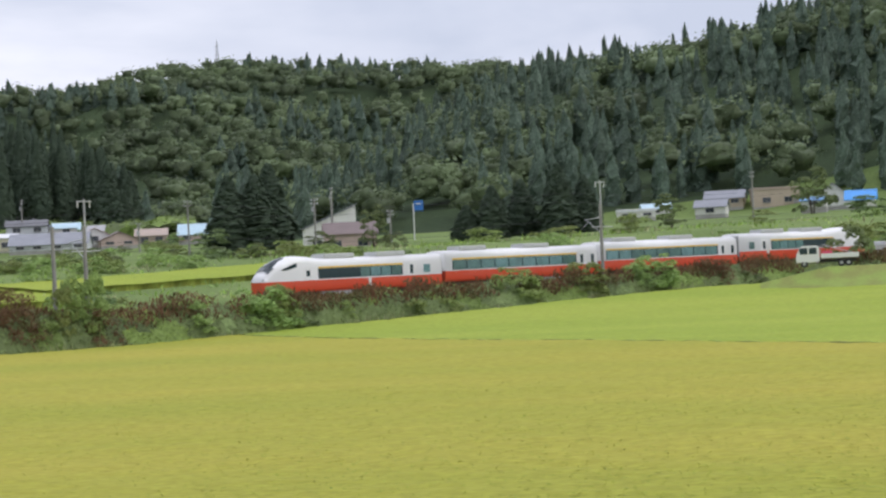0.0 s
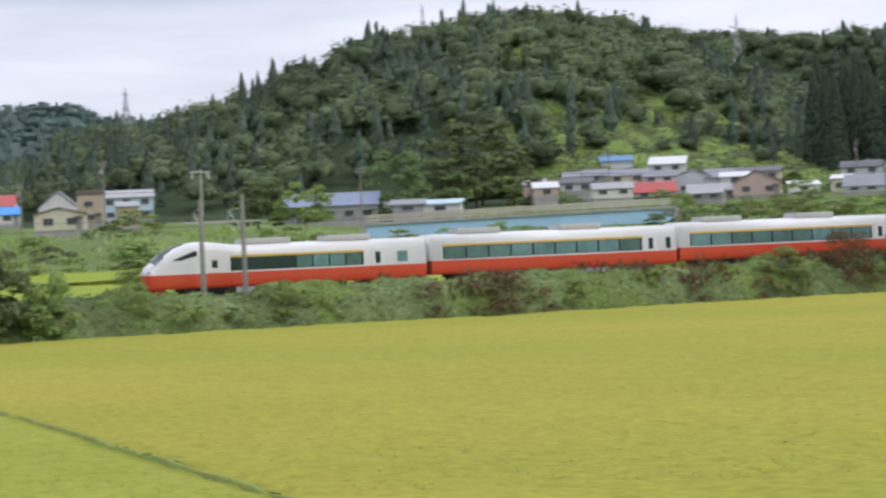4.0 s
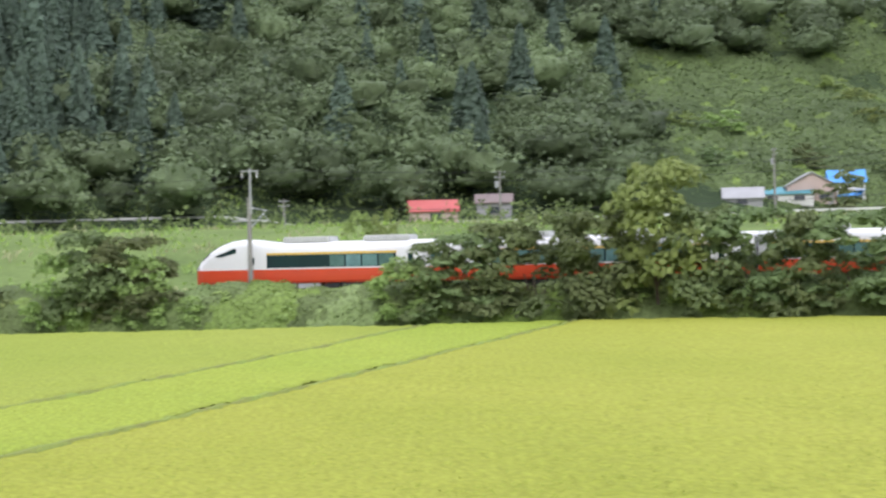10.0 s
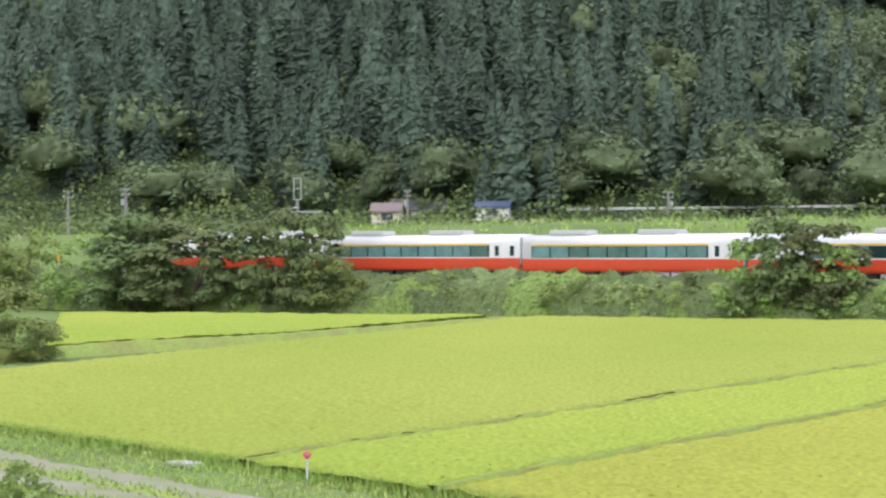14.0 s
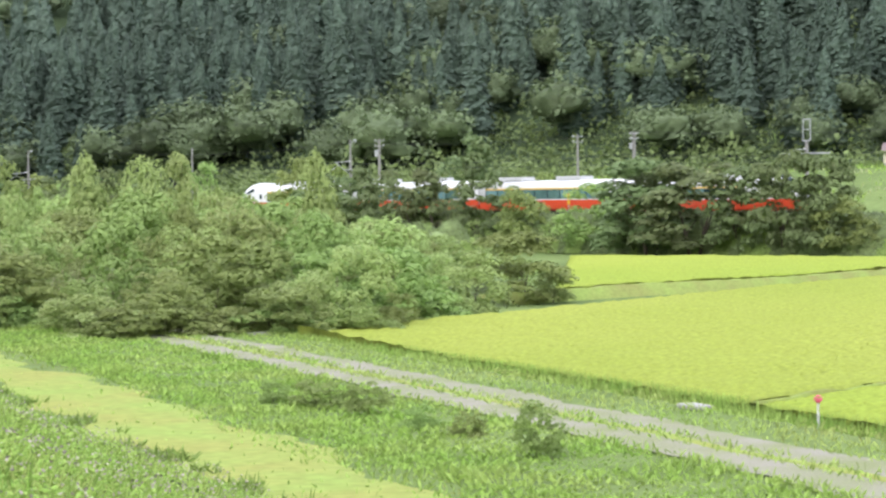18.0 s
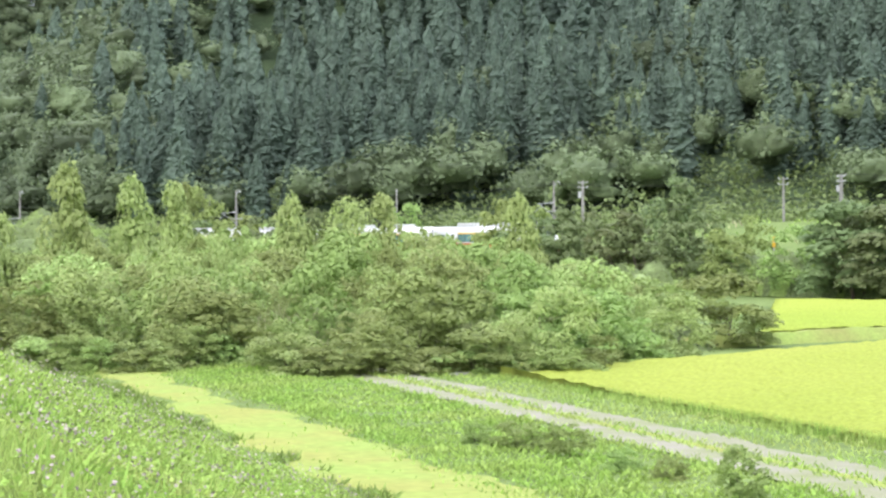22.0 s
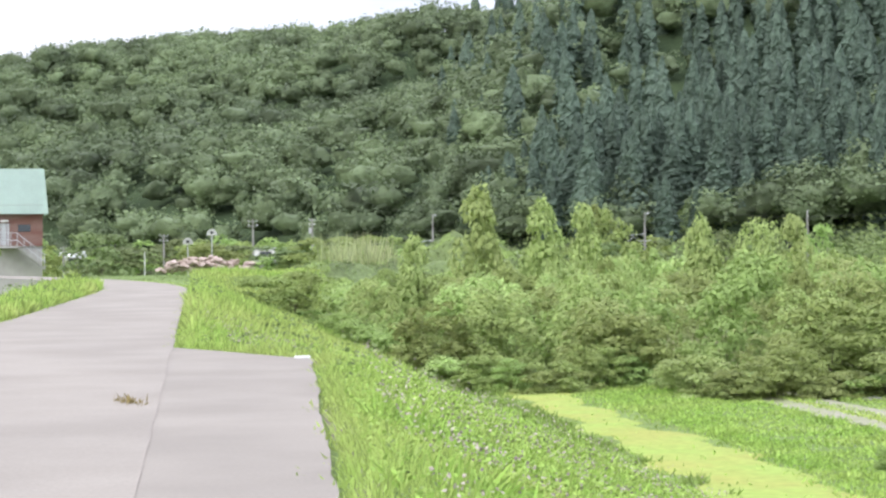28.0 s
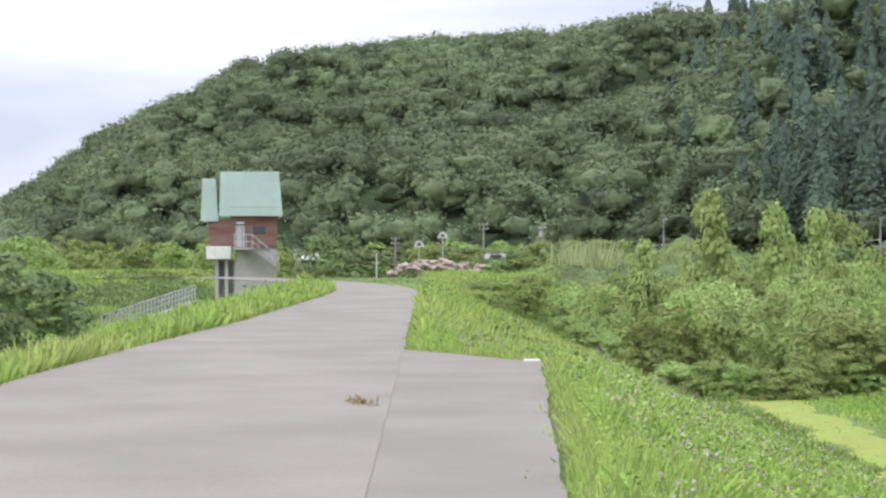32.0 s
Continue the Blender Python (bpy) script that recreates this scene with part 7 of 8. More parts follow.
utility_pole(348.2, 196.8, 20.7)
utility_pole(338.3, 248.9, 24.5)
utility_pole(172.4, 264.8, 18.7)
utility_pole(184.0, 256.9, 19.0)
utility_pole(186.2, 257.8, 17.9)
utility_pole(223.5, 242.8, 20.7)
utility_pole(232.1, 241.6, 19.8)
utility_pole(245.3, 249.7, 21.0)
utility_pole(289.0, 261.8, 23.3)
utility_pole(131.4, 283.0, 18.3)
utility_pole(89.8, 284.1, 15.6)
utility_pole(60.0, 289.9, 12.2)
utility_pole(-18.5, 295.4, 12.7)
utility_pole(17.8, 295.5, 12.3)
utility_pole(-57.9, 294.4, 13.2)
utility_pole(-89.7, 275.8, 12.5)
utility_pole(-62.5, 278.1, 12.5)
utility_pole(-58.1, 294.3, 13.1)
utility_pole(-121.4, 285.2, 12.0)
utility_pole(-92.9, 285.3, 12.7)
utility_pole(-203.0, 260.2, 12.0)
utility_pole(-201.6, 273.8, 12.3)
utility_pole(-223.5, 242.8, 9.0)
utility_pole(-212.6, 239.1, 8.4)
utility_pole(-207.2, 243.9, 9.7)
utility_pole(-204.6, 219.4, 7.8)


def wire(name, pts, r, label, category="wire"):
    cu = bpy.data.curves.new(name, "CURVE")
    cu.dimensions, cu.bevel_depth, cu.bevel_resolution = "3D", r, 0
    sp = cu.splines.new("POLY")
    sp.points.add(len(pts) - 1)
    for p, q in zip(sp.points, pts):
        p.co = (*q, 1)
    cu.materials.append(M_DARK)
    return tagged(new(name, cu), label, category)


def along(q, dz, sag, step=10.0, span=45.0, s0=-420, s1=330):
    out = []
    for s in np.arange(s0, s1, step):
        x, y, _ = line_at(s, q)
        f = (s % span) / span
        out.append((float(x), float(y), float(rail_z(s)) + dz - sag * 4 * f * (1 - f)))
    return out


wire("contact_wire", along(0.0, 5.0, 0.05), 0.012, "thin overhead contact wire above the railway")
wire("messenger_wire", along(0.0, 5.95, 0.5, 5.0), 0.012, "thin messenger wire above the contact wire")
wire("feeder_wire", along(3.2, 8.2, 0.7, 5.0), 0.013, "thin feeder wire strung between the masts")
wire("feeder_wire", along(-3.2, 8.6, 0.7, 5.0, s0=-60, s1=210), 0.013, "thin feeder wire strung between the masts")


# ---- the road bridge, the guard rail and other things of the village ----
M_BLUEPAINT = material("light_blue_girder_paint", (0.42, 0.66, 0.88), 0.5, vary=0.1, scale=0.5, fine=6, bump=0.08)
M_TANPAINT = material("beige_railing_paint", (0.55, 0.52, 0.42), 0.6, vary=0.1, bump=0.05)
M_BOARDBLUE = material("blue_sign_paint", (0.03, 0.16, 0.5), 0.5, vary=0.08, bump=0.02)


def build_bridge():
    a, b = Vector((262.0, 147.0, 8.9)), Vector((279.8, 108.3, 9.5))
    d = b - a
    L = d.length
    br = thing("road_bridge", Matrix.Translation(a) @ pose(0, 0, 0, 0, -math.degrees(math.asin(d.z / L)), math.degrees(math.atan2(d.y, d.x))),
               "light blue steel girder road bridge with a beige railing", "bridge")
    part("girder", bevelled(boxes((0, 0.1, -2.3, L, 0.4, -0.45)), 0.03), M_BLUEPAINT, br, "light blue steel girder")
    part("girder", bevelled(boxes((0, -5.4, -2.3, L, -5.1, -0.45)), 0.03), M_BLUEPAINT, br)
    for i in range(int(L / 2.6)):
        part("stiffener", boxes((0.6 + i * 2.6, -5.46, -2.2, 0.72 + i * 2.6, -5.4, -0.5)), M_BLUEPAINT, br)
    part("deck", boxes((-0.5, -5.7, -0.45, L + 0.5, 0.7, -0.1)), M_CONCRETE, br)
    for y in (-5.6, 0.6):
        for i in range(int(L / 1.8) + 1):
            part("railing_post", boxes((i * 1.8, y - 0.05, -0.1, i * 1.8 + 0.1, y + 0.05, 0.95)), M_TANPAINT, br)
        for z in (0.25, 0.55, 0.88):
            part("rail_bar", boxes((0, y - 0.04, z, L, y + 0.04, z + 0.12)), M_TANPAINT, br)
    for x in (-0.8, L + 0.1):
        g = ground_z(*(br.matrix_basis @ Vector((x, -2.5, 0))).xy)
        part("abutment", boxes((x, -5.6, -6.5, x + 0.9, 0.6, -0.46)), M_CONCRETE, br)


build_bridge()


def guard_rail():
    ob = thing("guard_rail", pose(0, 0, 0), "long white guard rail along the valley road", "guard rail")
    az = np.arange(-4, 43.5, 0.45)
    rr = np.full(len(az), 304.0)
    x, y = rr * np.sin(np.radians(az)), rr * np.cos(np.radians(az))
    z = np.maximum(height(x, y), deg_interp(az, [(-5, 7.6), (12, 7.9), (25, 8.5), (43, 9.0)])) + 0.45
    for i in range(len(az) - 1):
        a, b = Vector((x[i], y[i], z[i])), Vector((x[i + 1], y[i + 1], z[i + 1]))
        if 18.2 < az[i] < 19.5:
            continue
        m = Matrix.Translation((a + b) / 2) @ (b - a).to_track_quat("X", "Z").to_matrix().to_4x4()
        L = (b - a).length / 2
        part("beam", boxes((-L, -0.05, -0.18, L, 0.05, 0.18, m)), M_INSUL, ob)
        part("post", boxes((a.x - 0.07, a.y - 0.07, a.z - 1.3, a.x + 0.07, a.y + 0.07, a.z + 0.1)), M_STEEL, ob)
    bm = bmesh.new()
    prev = None
    for i in range(len(az)):
        k0, k1 = 305.5 / 304, 311.0 / 304
        row = [bm.verts.new((x[i] * k0, y[i] * k0, z[i] - 0.5)), bm.verts.new((x[i] * k1, y[i] * k1, z[i] - 0.5))]
        if prev:
            bm.faces.new((prev[0], row[0], row[1], prev[1]))
        prev = row
    tagged(part("valley_road", bm, M_ASPHALT), "narrow asphalt road along the terrace behind the railway", "road", kind="structure")


guard_rail()


def parked_van(x, y, z, turn, label):
    v = thing("parked_van", pose(x, y, z, 0, 0, turn), label, "van")
    body = prism([(-1.65, 0.35), (1.6, 0.35), (1.65, 0.9), (1.25, 1.05), (0.85, 1.75), (-1.55, 1.8), (-1.68, 1.0)], 1.45)
    part("body", bevelled(body, 0.05, 2), M_INSUL, v, "white painted body")
    for sgn in (1, -1):
        part("side_window", boxes((-1.3, sgn * 0.735 - 0.01, 1.1, -0.3, sgn * 0.735 + 0.01, 1.6)), M_GLASS, v)
        part("side_window", boxes((-0.2, sgn * 0.735 - 0.01, 1.1, 0.75, sgn * 0.735 + 0.01, 1.6)), M_GLASS, v)
        for x0 in (-1.05, 1.05):
            w = part("wheel", tubes(((x0, sgn * 0.6, 0.28), (x0, sgn * 0.76, 0.28), 0.28), n=18), M_DARK, v)
            part("hub", tubes(((x0, sgn * 0.76, 0.28), (x0, sgn * 0.77, 0.28), 0.15), n=12), M_STEEL, w)


for az, r, z in ((28.7, 301.5, 8.3), (34.2, 306.5, 8.9)):
    parked_van(r * math.sin(radians(az)), r * math.cos(radians(az)), max(z, ground_z(r * math.sin(radians(az)), r * math.cos(radians(az)))), -az, "small white van parked beside the valley road")


def signboard():
    x, y = 388.2, 37.9
    g = min(ground_z(x, y), 11.0)
    s = thing("sign_board", pose(x, y, g, 0, 0, -math.degrees(math.atan2(x, y))), "blue sign board on a tall white post", "sign")
    part("post", tubes(((-1.0, 0, 0), (-1.0, 0, 17.2 - g), 0.12), n=10), M_INSUL, s)
    part("board", bevelled(boxes((-0.85, -0.06, 15.8 - g, 0.85, 0.06, 17.7 - g)), 0.02), M_BOARDBLUE, s)
    part("lettering_bar", boxes((-0.5, -0.07, 17.0 - g, 0.5, -0.062, 17.2 - g)), M_INSUL, s)


signboard()


def pylon(az, r, top, h):
    x, y = r * math.sin(radians(az)), r * math.cos(radians(az))
    p = thing("power_pylon", pose(x, y, top - h, 0, 0, 20), "grey lattice power pylon standing on the wooded ridge", "pylon", "power pylons")
    w0, w1 = 4.0, 0.8
    corners = [(1, 1), (1, -1), (-1, -1), (-1, 1)]
    for cx, cy in corners:
        part("leg", tubes(((cx * w0, cy * w0, 0), (cx * w1, cy * w1, h * 0.75), 0.25, 0.2), ((cx * w1, cy * w1, h * 0.75), (0, 0, h), 0.2, 0.15), n=5), M_STEEL, p)
    for i in range(7):
        f0, f1 = i / 7, (i + 1) / 7
        a, b = (w0 + (w1 - w0) * f0), (w0 + (w1 - w0) * f1)
        bm = bmesh.new()
        for k in range(4):
            c0, c1 = corners[k], corners[(k + 1) % 4]
            tube(bm, (c0[0] * a, c0[1] * a, h * 0.75 * f0), (c1[0] * b, c1[1] * b, h * 0.75 * f1), 0.14, n=4)
            tube(bm, (c1[0] * a, c1[1] * a, h * 0.75 * f0), (c0[0] * b, c0[1] * b, h * 0.75 * f1), 0.14, n=4)
        part("bracing", bm, M_STEEL, p)
    for k in (0.66, 0.78, 0.9):
        part("crossarm", tubes(((-5.5, 0, h * k), (5.5, 0, h * k), 0.2), ((-5.5, 0, h * k), (0, 0, h * k + 1.6), 0.12), ((5.5, 0, h * k), (0, 0, h * k + 1.6), 0.12), n=5), M_STEEL, p)


pylon(79.19, 1330, 154.2, 45)
pylon(70.82, 900, 97.2, 42)
pylon(62.4, 1000, 119.6, 42)
pylon(54.33, 1100, 93.2, 36)


# ---- the sluice gate house on the levee ----
M_MINTROOF = material("mint_sheet_roof", (0.49, 0.62, 0.54), 0.5, 0.1, vary=0.1, scale=0.6, fine=8, bump=0.1, bump_scale=12)
M_TIMBER = material("reddish_timber_cladding", (0.17, 0.075, 0.06), 0.8, vary=0.3, scale=1.5, fine=14, bump=0.4, bump_scale=16, second=(0.22, 0.14, 0.12), stretch=(0.2, 0.2, 1))
M_STONE = material("broken_stone", (0.4, 0.32, 0.28), 0.9, vary=0.25, scale=0.8, fine=9, bump=0.4, bump_scale=9, islands=0.5)


def gate_house():
    x, y = -115.7, 117.6
    g = thing("gate_house", pose(x, y, 0, 0, 0, 44.6), "sluice gate house with mint roof, red timber walls and concrete legs", "gate house")
    # local x to the viewer's right, y away; heights are those of the valley
    for i, lx in enumerate((-1.8, -1.05, -0.32)):
        part("pier", bevelled(boxes((lx - 0.14, 0.3, 1.0, lx + 0.14, 3.6, 6.0)), 0.03), M_CONCRETE, g, "pale concrete pier")
    part("gate_leaf", bevelled(boxes((-1.7, 1.6, 2.2, -1.15, 1.75, 5.8)), 0.02), M_GREY, g, "grey steel sluice gate")
    part("gate_leaf", bevelled(boxes((-0.95, 1.6, 2.2, -0.42, 1.75, 5.8)), 0.02), M_GREY, g)
    part("spindle", tubes(((-1.42, 1.5, 4.0), (-1.42, 1.5, 7.0), 0.06), n=8), M_STEEL, g)
    part("base_wall", prism([(-0.24, 2.2), (2.82, 4.2), (2.82, 6.75), (-0.24, 6.75)], 3.6), M_CONCRETE, g, "sloping concrete base wall").location.y = 2.0
    part("box_beam", bevelled(boxes((-2.62, -0.2, 5.87, -0.72, 4.0, 6.86)), 0.03), M_INSUL, g, "white concrete machine deck")
    part("wall", boxes((-2.43, 0.0, 6.87, -0.78, 3.9, 8.95)), M_TIMBER, g, "reddish timber wall")
    part("wall", boxes((-0.78, -0.02, 6.76, 2.86, 4.0, 9.9)), M_TIMBER, g)
    for i in range(9):
        xx = -0.7 + i * 0.42
        part("batten", boxes((xx, -0.05, 6.8, xx + 0.05, -0.021, 9.3)), M_TIMBER, g)
    part("window", bevelled(boxes((1.0, -0.06, 7.85, 1.95, 0.02, 8.4)), 0.02), M_HOUSEGLASS, g)
    door = part("door", bevelled(boxes((-0.35, -0.05, 6.8, 0.35, 0.02, 8.5)), 0.02), M_GREY, g)
    part("door_handle", boxes((0.22, -0.1, 7.6, 0.27, -0.052, 7.75)), M_STEEL, door)
    part("lamp", bevelled(boxes((-0.3, -0.25, 8.6, 0.3, -0.02, 8.75)), 0.03), M_INSUL, g)
    # roofs: two steep slopes each, ridge across
    for x0, x1, y0, y1, ze, zr, gable in ((-1.62, 3.3, -0.5, 4.5, 9.2, 12.75, 0), (-3.04, -1.66, -0.2, 4.2, 8.8, 12.2, 0)):
        ym = (y0 + y1) / 2
        lean = 0.25
        for ya, s in ((y0, 1), (y1, -1)):
            bm = bmesh.new()
            q = [(x0, ya, ze), (x1, ya, ze), (x1 - lean, ym, zr), (x0 + 0.1, ym, zr)]
            f = bm.faces.new([bm.verts.new(p) for p in (q if s > 0 else q[::-1])])
            bmesh.ops.solidify(bm, geom=[f], thickness=0.12)
            slope = part("roof_slope", bm, M_MINTROOF, g, "mint green sheet metal roof")
            if s > 0:
                n = int((x1 - x0) / 0.33)
                for i in range(1, n):
                    f0 = i / n
                    bm = tubes(((x0 + (x1 - x0) * f0, ya - 0.015, ze + 0.02), (x0 + 0.1 + (x1 - lean - x0 - 0.1) * f0, ym - 0.015, zr + 0.02), 0.015), n=4)
                    part("seam", bm, M_MINTROOF, slope)
        for xe in (x0 + 0.12, x1 - 0.35):
            bm = prism([(y0 + 0.35, ze), (y1 - 0.35, ze), (ym, zr - 0.35)], 0.1, "x")
            part("gable_wall", bm, M_TIMBER, g).location.x = xe
    # landing and stair down to the levee
    stair = part("stair", prism([(0.9, 6.55), (0.9, 6.75), (3.0, 5.05), (3.0, 4.85)], 0.9), M_CONCRETE, g, "concrete outside stair")
    stair.location.y = -0.55
    for i in range(9):
        part("step", boxes((0.9 + i * 0.235, -1.0, 6.62 - i * 0.19, 1.15 + i * 0.235, -0.1, 6.74 - i * 0.19)), M_CONCRETE, stair)
    part("landing", boxes((-0.5, -1.05, 6.6, 0.95, -0.02, 6.76)), M_CONCRETE, g)
    for i in range(4):
        part("railing_post", boxes((-0.48 + i * 0.46, -1.03, 6.76, -0.43 + i * 0.46, -0.98, 7.8)), M_STEEL, g)
    for z in (7.2, 7.75):
        part("railing_bar", tubes(((-0.46, -1.0, z), (0.92, -1.0, z), 0.03), ((0.92, -1.0, z), (3.0, -1.0, z - 1.7), 0.03), n=6), M_STEEL, g)
    for i in range(1, 5):
        xx = 0.92 + i * 0.5
        part("railing_post", boxes((xx, -1.03, 6.7 - i * 0.42, xx + 0.05, -0.98, 7.75 - i * 0.42)), M_STEEL, g)


gate_house()


def channel_rail():
    c = thing("channel_railing", pose(0, 0, 0), "long grey railing along the sluice channel", "railing")
    a, b = Vector((-108.0, 96.5, 2.0)), Vector((-117.0, 114.0, 3.9))
    n = 26
    for i in range(n + 1):
        p = a.lerp(b, i / n)
        part("post", boxes((p.x - 0.05, p.y - 0.05, p.z - 1.6, p.x + 0.05, p.y + 0.05, p.z)), M_STEEL, c)
    for dz in (0.0, -0.35, -0.7):
        part("bar", tubes((a + Vector((0, 0, dz)), b + Vector((0, 0, dz)), 0.045), n=6), M_STEEL, c)
    part("kerb", boxes((0, -0.2, -0.6, (b - a).length, 0.2, 0.0, Matrix.Translation(a - Vector((0, 0, 1.2))) @ (b - a).to_track_quat("X", "Z").to_matrix().to_4x4())), M_CONCRETE, c)


channel_rail()


def rubble():
    rs = np.random.RandomState(8)
    heap = thing("rubble_heap", pose(-94.7, 116.2, 0), "heap of broken pinkish stone beside the levee road", "rubble")
    for i in range(150):
        f = rs.uniform(-1, 1)
        px, py = f * 2.4 + rs.normal() * 0.25, f * 1.9 + rs.normal() * 0.5
        pz = 4.75 + rs.rand() * 0.95 * (1 - abs(f) ** 3)
        bm = bmesh.new()
        bmesh.ops.create_icosphere(bm, subdivisions=1, radius=rs.uniform(0.12, 0.28))
        for v in bm.verts:
            v.co += Vector(rs.normal(size=3)) * 0.05
        bmesh.ops.transform(bm, matrix=Matrix.Diagonal((1.3, 1, 0.75, 1)), verts=bm.verts[:])
        part("stone", bm, M_STONE, heap).location = (px, py, pz)


rubble()


def round_board(x, y, z, r, turn):
    b = thing("round_sign", pose(x, y, ground_z(x, y), 0, 0, turn), "white half-round sign board with a dark mark on a post", "sign", "half-round sign boards")
    h = z - ground_z(x, y)
    part("post", tubes(((0, 0.05, 0), (0, 0.05, h + r * 0.6), 0.05), n=8), M_STEEL, b)
    bm = bmesh.new()
    pts = [(math.cos(t) * r, math.sin(t) * r * 1.25 - r * 0.2) for t in [math.pi * i / 14 for i in range(15)]]
    f = bm.faces.new([bm.verts.new((px, 0, h + pz)) for px, pz in pts])
    bmesh.ops.solidify(bm, geom=[f], thickness=0.04)
    part("board", bm, M_INSUL, b)
    part("mark", boxes((-r * 0.25, -0.03, h + r * 0.1, r * 0.3, -0.012, h + r * 0.55)), M_DARK, b, "dark painted mark")


round_board(-107.3, 132.2, 7.6, 0.42, 39)
round_board(-108.8, 131.0, 6.9, 0.42, 39)


def marker(x, y, top, label, tip=None):
    g = ground_z(x, y)
    p = thing("marker_post", pose(x, y, g - 0.1), label, "post")
    part("shaft", tubes(((0, 0, 0), (0, 0, top - g), 0.035, 0.03), n=8), M_INSUL, p)
    if tip:
        part("cap", bevelled(boxes((-0.09, -0.09, top - g, 0.09, 0.09, top - g + 0.17)), 0.04, 2), tip, p)


M_PINK = material("pink_plastic", (0.75, 0.12, 0.22), 0.5, bump=0.05)
M_WARN = material("yellow_enamel", (0.75, 0.45, 0.03), 0.5, bump=0.05)
marker(-5.45, 49.05, 0.38, "thin stake with a pink cap at the corner of the paddy", M_PINK)
marker(-91.6, 105.9, 6.2, "slim white marker post beside the levee road")


def line_sign(s, q, top, mat, label):
    x, y, a = line_at(s, q)
    x, y = float(x), float(y)
    g = ground_z(x, y)
    p = thing("trackside_sign", pose(x, y, g - 0.1, 0, 0, math.degrees(a)), label, "sign", "trackside signs")
    part("post", tubes(((0, 0, 0), (0, 0, top - g - 0.3), 0.05), n=8), M_STEEL, p)
    for k in range(2):
        part("plate", bevelled(boxes((-0.16, -0.05, top - g - 0.5 - k * 0.55, 0.16, 0.05, top - g - 0.02 - k * 0.55)), 0.03), mat, p)


line_sign(-137, -4.2, 4.9, M_WARN, "yellow trackside marker boards on a thin post")
line_sign(60, -4.6, 3.0, M_WARN, "small yellow box on a post beside the railway")
line_sign(208, -4.5, 6.2, M_INSUL, "white trackside marker on a post")
line_sign(154, -4.5, 4.8, M_INSUL, "white trackside marker on a post")


def signal_head():
    x, y, a = line_at(-203, -4.0)
    g = ground_z(float(x), float(y))
    p = thing("railway_signal", pose(float(x), float(y), g, 0, 0, -22), "black round railway signal head on a dark post", "signal")
    part("post", tubes(((0, 0, 0), (0, 0, 6.8 - g), 0.07), n=8), M_DARK, p)
    part("backplate", tubes(((0, -0.06, 6.8 - g), (0, 0.06, 6.8 - g), 0.36), n=24), M_DARK, p)
    part("hood", tubes(((0, -0.3, 6.85 - g), (0, -0.06, 6.85 - g), 0.13), n=16), M_DARK, p)


signal_head()


# ---- small things on the levee road and the farm track ----
def slab(u, v, w, l, lift, mat, name, label, category):
    x, y = levee_xy(u, v)
    z = float(road_z(u)) if abs(v) < 4 else ground_z(float(x), float(y))
    t = thing(name, pose(float(x), float(y), z + lift, 0, 0, 39.5), label, category)
    part("slab", bevelled(boxes((-w / 2, -l / 2, 0, w / 2, l / 2, 0.1)), 0.015), mat, t)


slab(33.3, 2.1, 0.26, 0.16, -0.06, M_INSUL, "edge_stone", "white painted edge stone at the end of the asphalt", "kerb")
slab(77.5, 25.6, 1.0, 1.8, 0.02, M_CONCRETE, "culvert_cover", "flat concrete culvert cover beside the farm track", "culvert")
slab(44.5, 26.2, 0.5, 0.9, 0.02, M_CONCRETE, "culvert_cover", "flat concrete culvert cover beside the farm track", "culvert")


M_DRY = material("dry_stalks", (0.3, 0.24, 0.1), 0.9, vary=0.3, scale=3, fine=9, bump=0, islands=0.5, leaf=0.3)


def crack_weeds():
    rs = np.random.RandomState(4)
    u = 24.0 + rs.normal(size=70) * 0.25
    v = -0.32 + rs.normal(size=70) * 0.07 - (u - 24) * 0.25
    x, y = levee_xy(u, v)
    blades_on("crack_weed", x, y, rs.uniform(0.06, 0.16, 70), rs.uniform(0.01, 0.025, 70), M_DRY, "small dry weed growing from a crack in the asphalt", "weed", 5, 0.9, z=road_z(u) + 0.01)


crack_weeds()


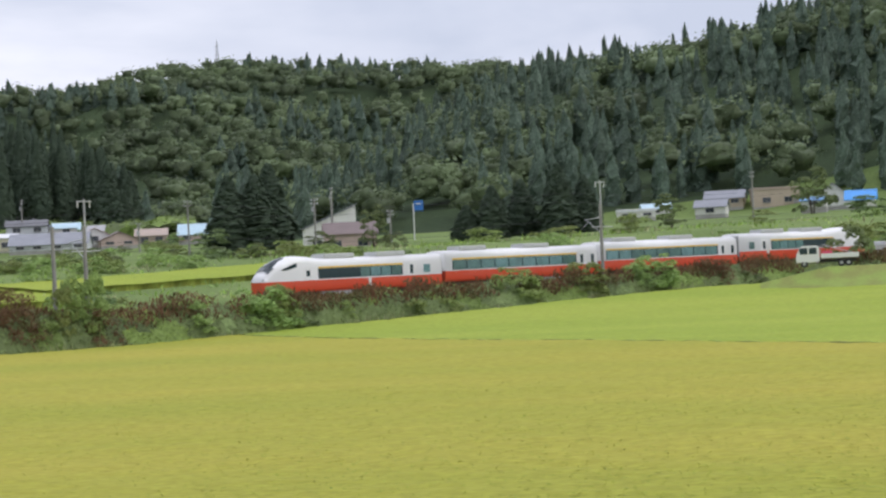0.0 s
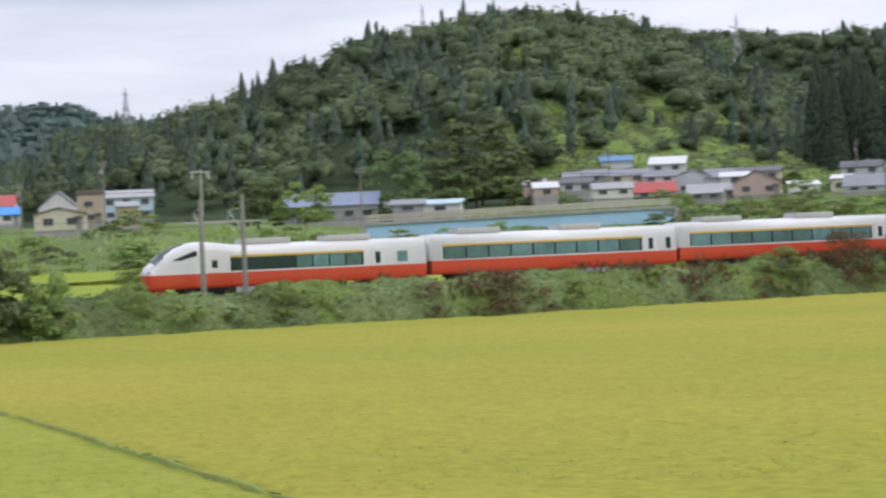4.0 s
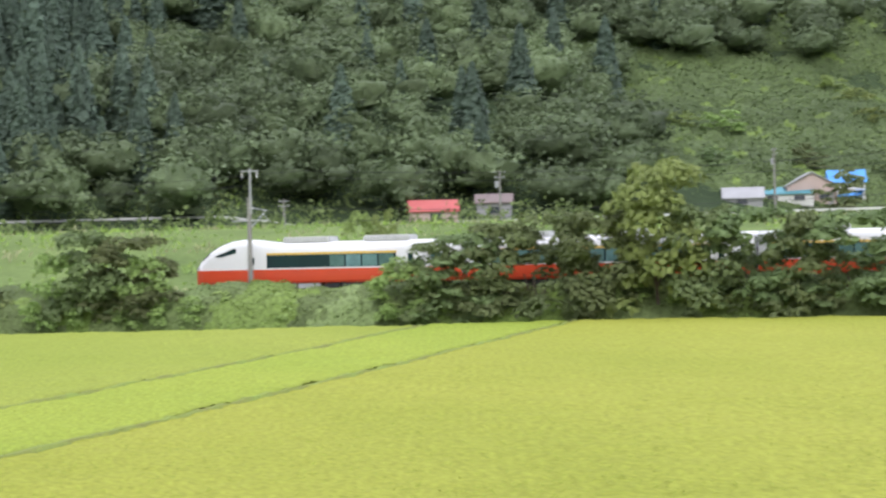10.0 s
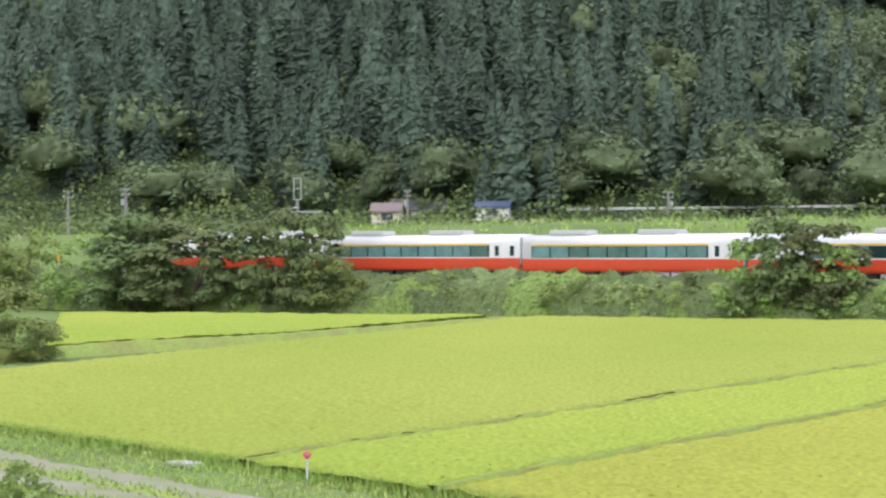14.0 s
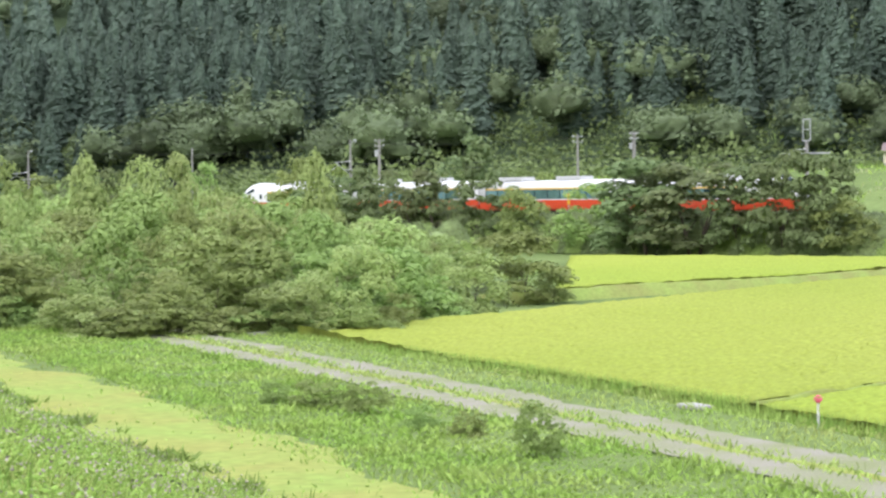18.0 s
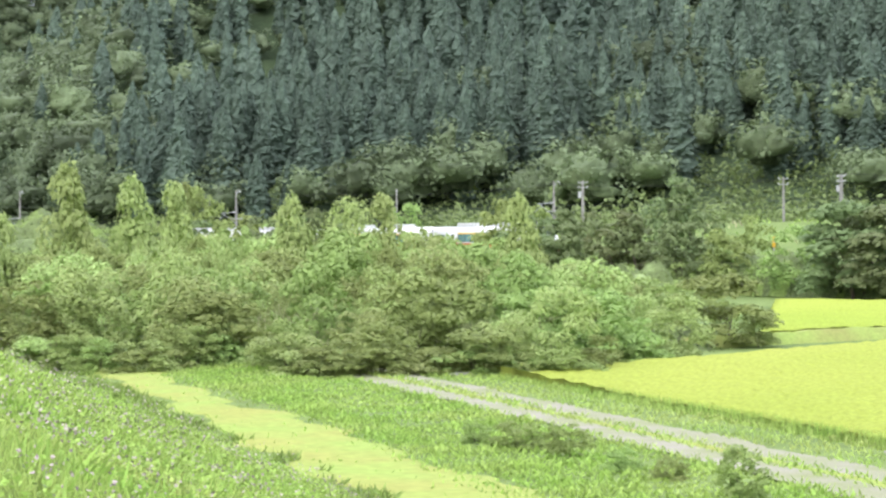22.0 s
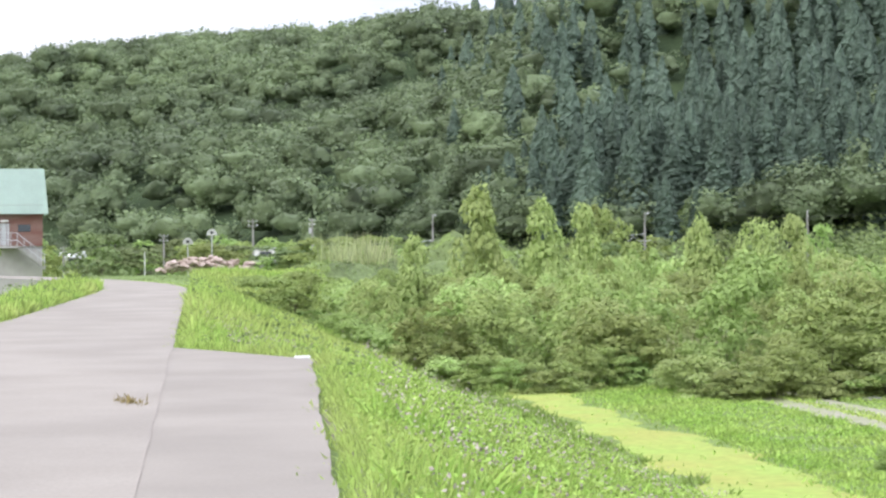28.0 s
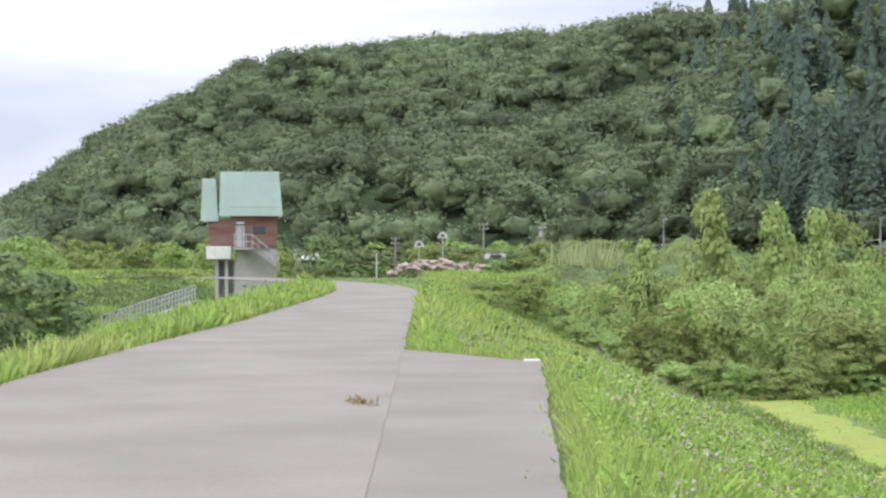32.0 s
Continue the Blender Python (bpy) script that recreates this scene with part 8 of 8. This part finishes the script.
def truck():
    """A white double-cab flatbed truck on the crossing road."""
    az, r = 95.3, 205.0
    x, y = r * math.sin(radians(az)), r * math.cos(radians(az))
    z = 5.3 + r * math.tan(radians(-0.49))
    t = thing("flatbed_truck", pose(x, y, z, 0, 0, -az), "white double-cab flatbed truck standing on the road beside the railway", "truck")
    # cab to the left, bed to the right
    cab = prism([(-2.95, 0.45), (-1.0, 0.45), (-0.75, 0.55), (-0.75, 1.9), (-0.95, 2.05), (-2.45, 2.05), (-2.85, 1.35), (-2.95, 1.0)], 1.7)
    part("cab", bevelled(cab, 0.05, 2), M_WHITE, t, "white double cab")
    for y0 in (-0.862, 0.862):
        for x0, x1 in ((-2.6, -1.85), (-1.7, -1.0)):
            part("side_window", boxes((x0, y0 - 0.012, 1.25, x1, y0 + 0.012, 1.85)), M_GLASS, t)
    part("bed", bevelled(boxes((-0.6, -0.85, 0.8, 2.95, 0.85, 0.92)), 0.02), M_WHITE, t)
    for y0 in (-0.86, 0.83):
        part("side_board", boxes((-0.6, y0, 0.92, 2.95, y0 + 0.03, 1.25)), M_WHITE, t)
    part("headboard", boxes((-0.65, -0.85, 0.92, -0.6, 0.85, 2.0)), M_STEEL, t)
    part("ladder", tubes(((-0.5, -0.3, 2.1), (2.7, -0.3, 1.15), 0.04), ((-0.5, 0.1, 2.1), (2.7, 0.1, 1.15), 0.04), n=6), M_STEEL, t)
    part("load", bevelled(boxes((-0.5, -0.6, 0.93, 0.5, 0.6, 1.5)), 0.08, 2), M_PINK, t, "reddish load behind the cab")
    part("chassis", boxes((-2.6, -0.4, 0.45, 2.7, 0.4, 0.7)), M_DARK, t)
    for x0 in (-2.2, 1.3, 1.95):
        for y0 in (-0.8, 0.62):
            w = part("wheel", tubes(((x0, y0, 0.33), (x0, y0 + 0.18, 0.33), 0.33), n=20), M_DARK, t)
            part("hub", tubes(((x0, y0 - 0.01, 0.33), (x0, y0 + 0.19, 0.33), 0.16), n=12), M_STEEL, w)
    # the road it stands on
    bm = bmesh.new()
    prev = None
    for k in range(-4, 22):
        px, py = x + k * 1.6 * math.cos(radians(az)), y - k * 1.6 * math.sin(radians(az))
        fx, fy = math.sin(radians(az)), math.cos(radians(az))
        low = 1.3 * max(0, -k / 4)
        row = [bm.verts.new((px + fx * q, py + fy * q, z + dz - low)) for q, dz in ((-9.0, -2.6), (-4.5, -1.1), (-1.7, -0.02), (1.9, -0.02), (3.6, -1.2))]
        if prev:
            for i in range(4):
                bm.faces.new((prev[i], prev[i + 1], row[i + 1], row[i]))
        prev = row
    bmesh.ops.recalc_face_normals(bm, faces=bm.faces[:])
    tagged(part("crossing_road", bm, M_BUND), "earth bank with a narrow road beside the railway", "road", kind="structure")


truck()


# ---- what moves ----
def motions():
    for car, offset, length, turn in TRAIN:
        walk(car, [(t / 2, car_pose(t / 2, offset, length, turn)) for t in range(0, 65)])


motions()
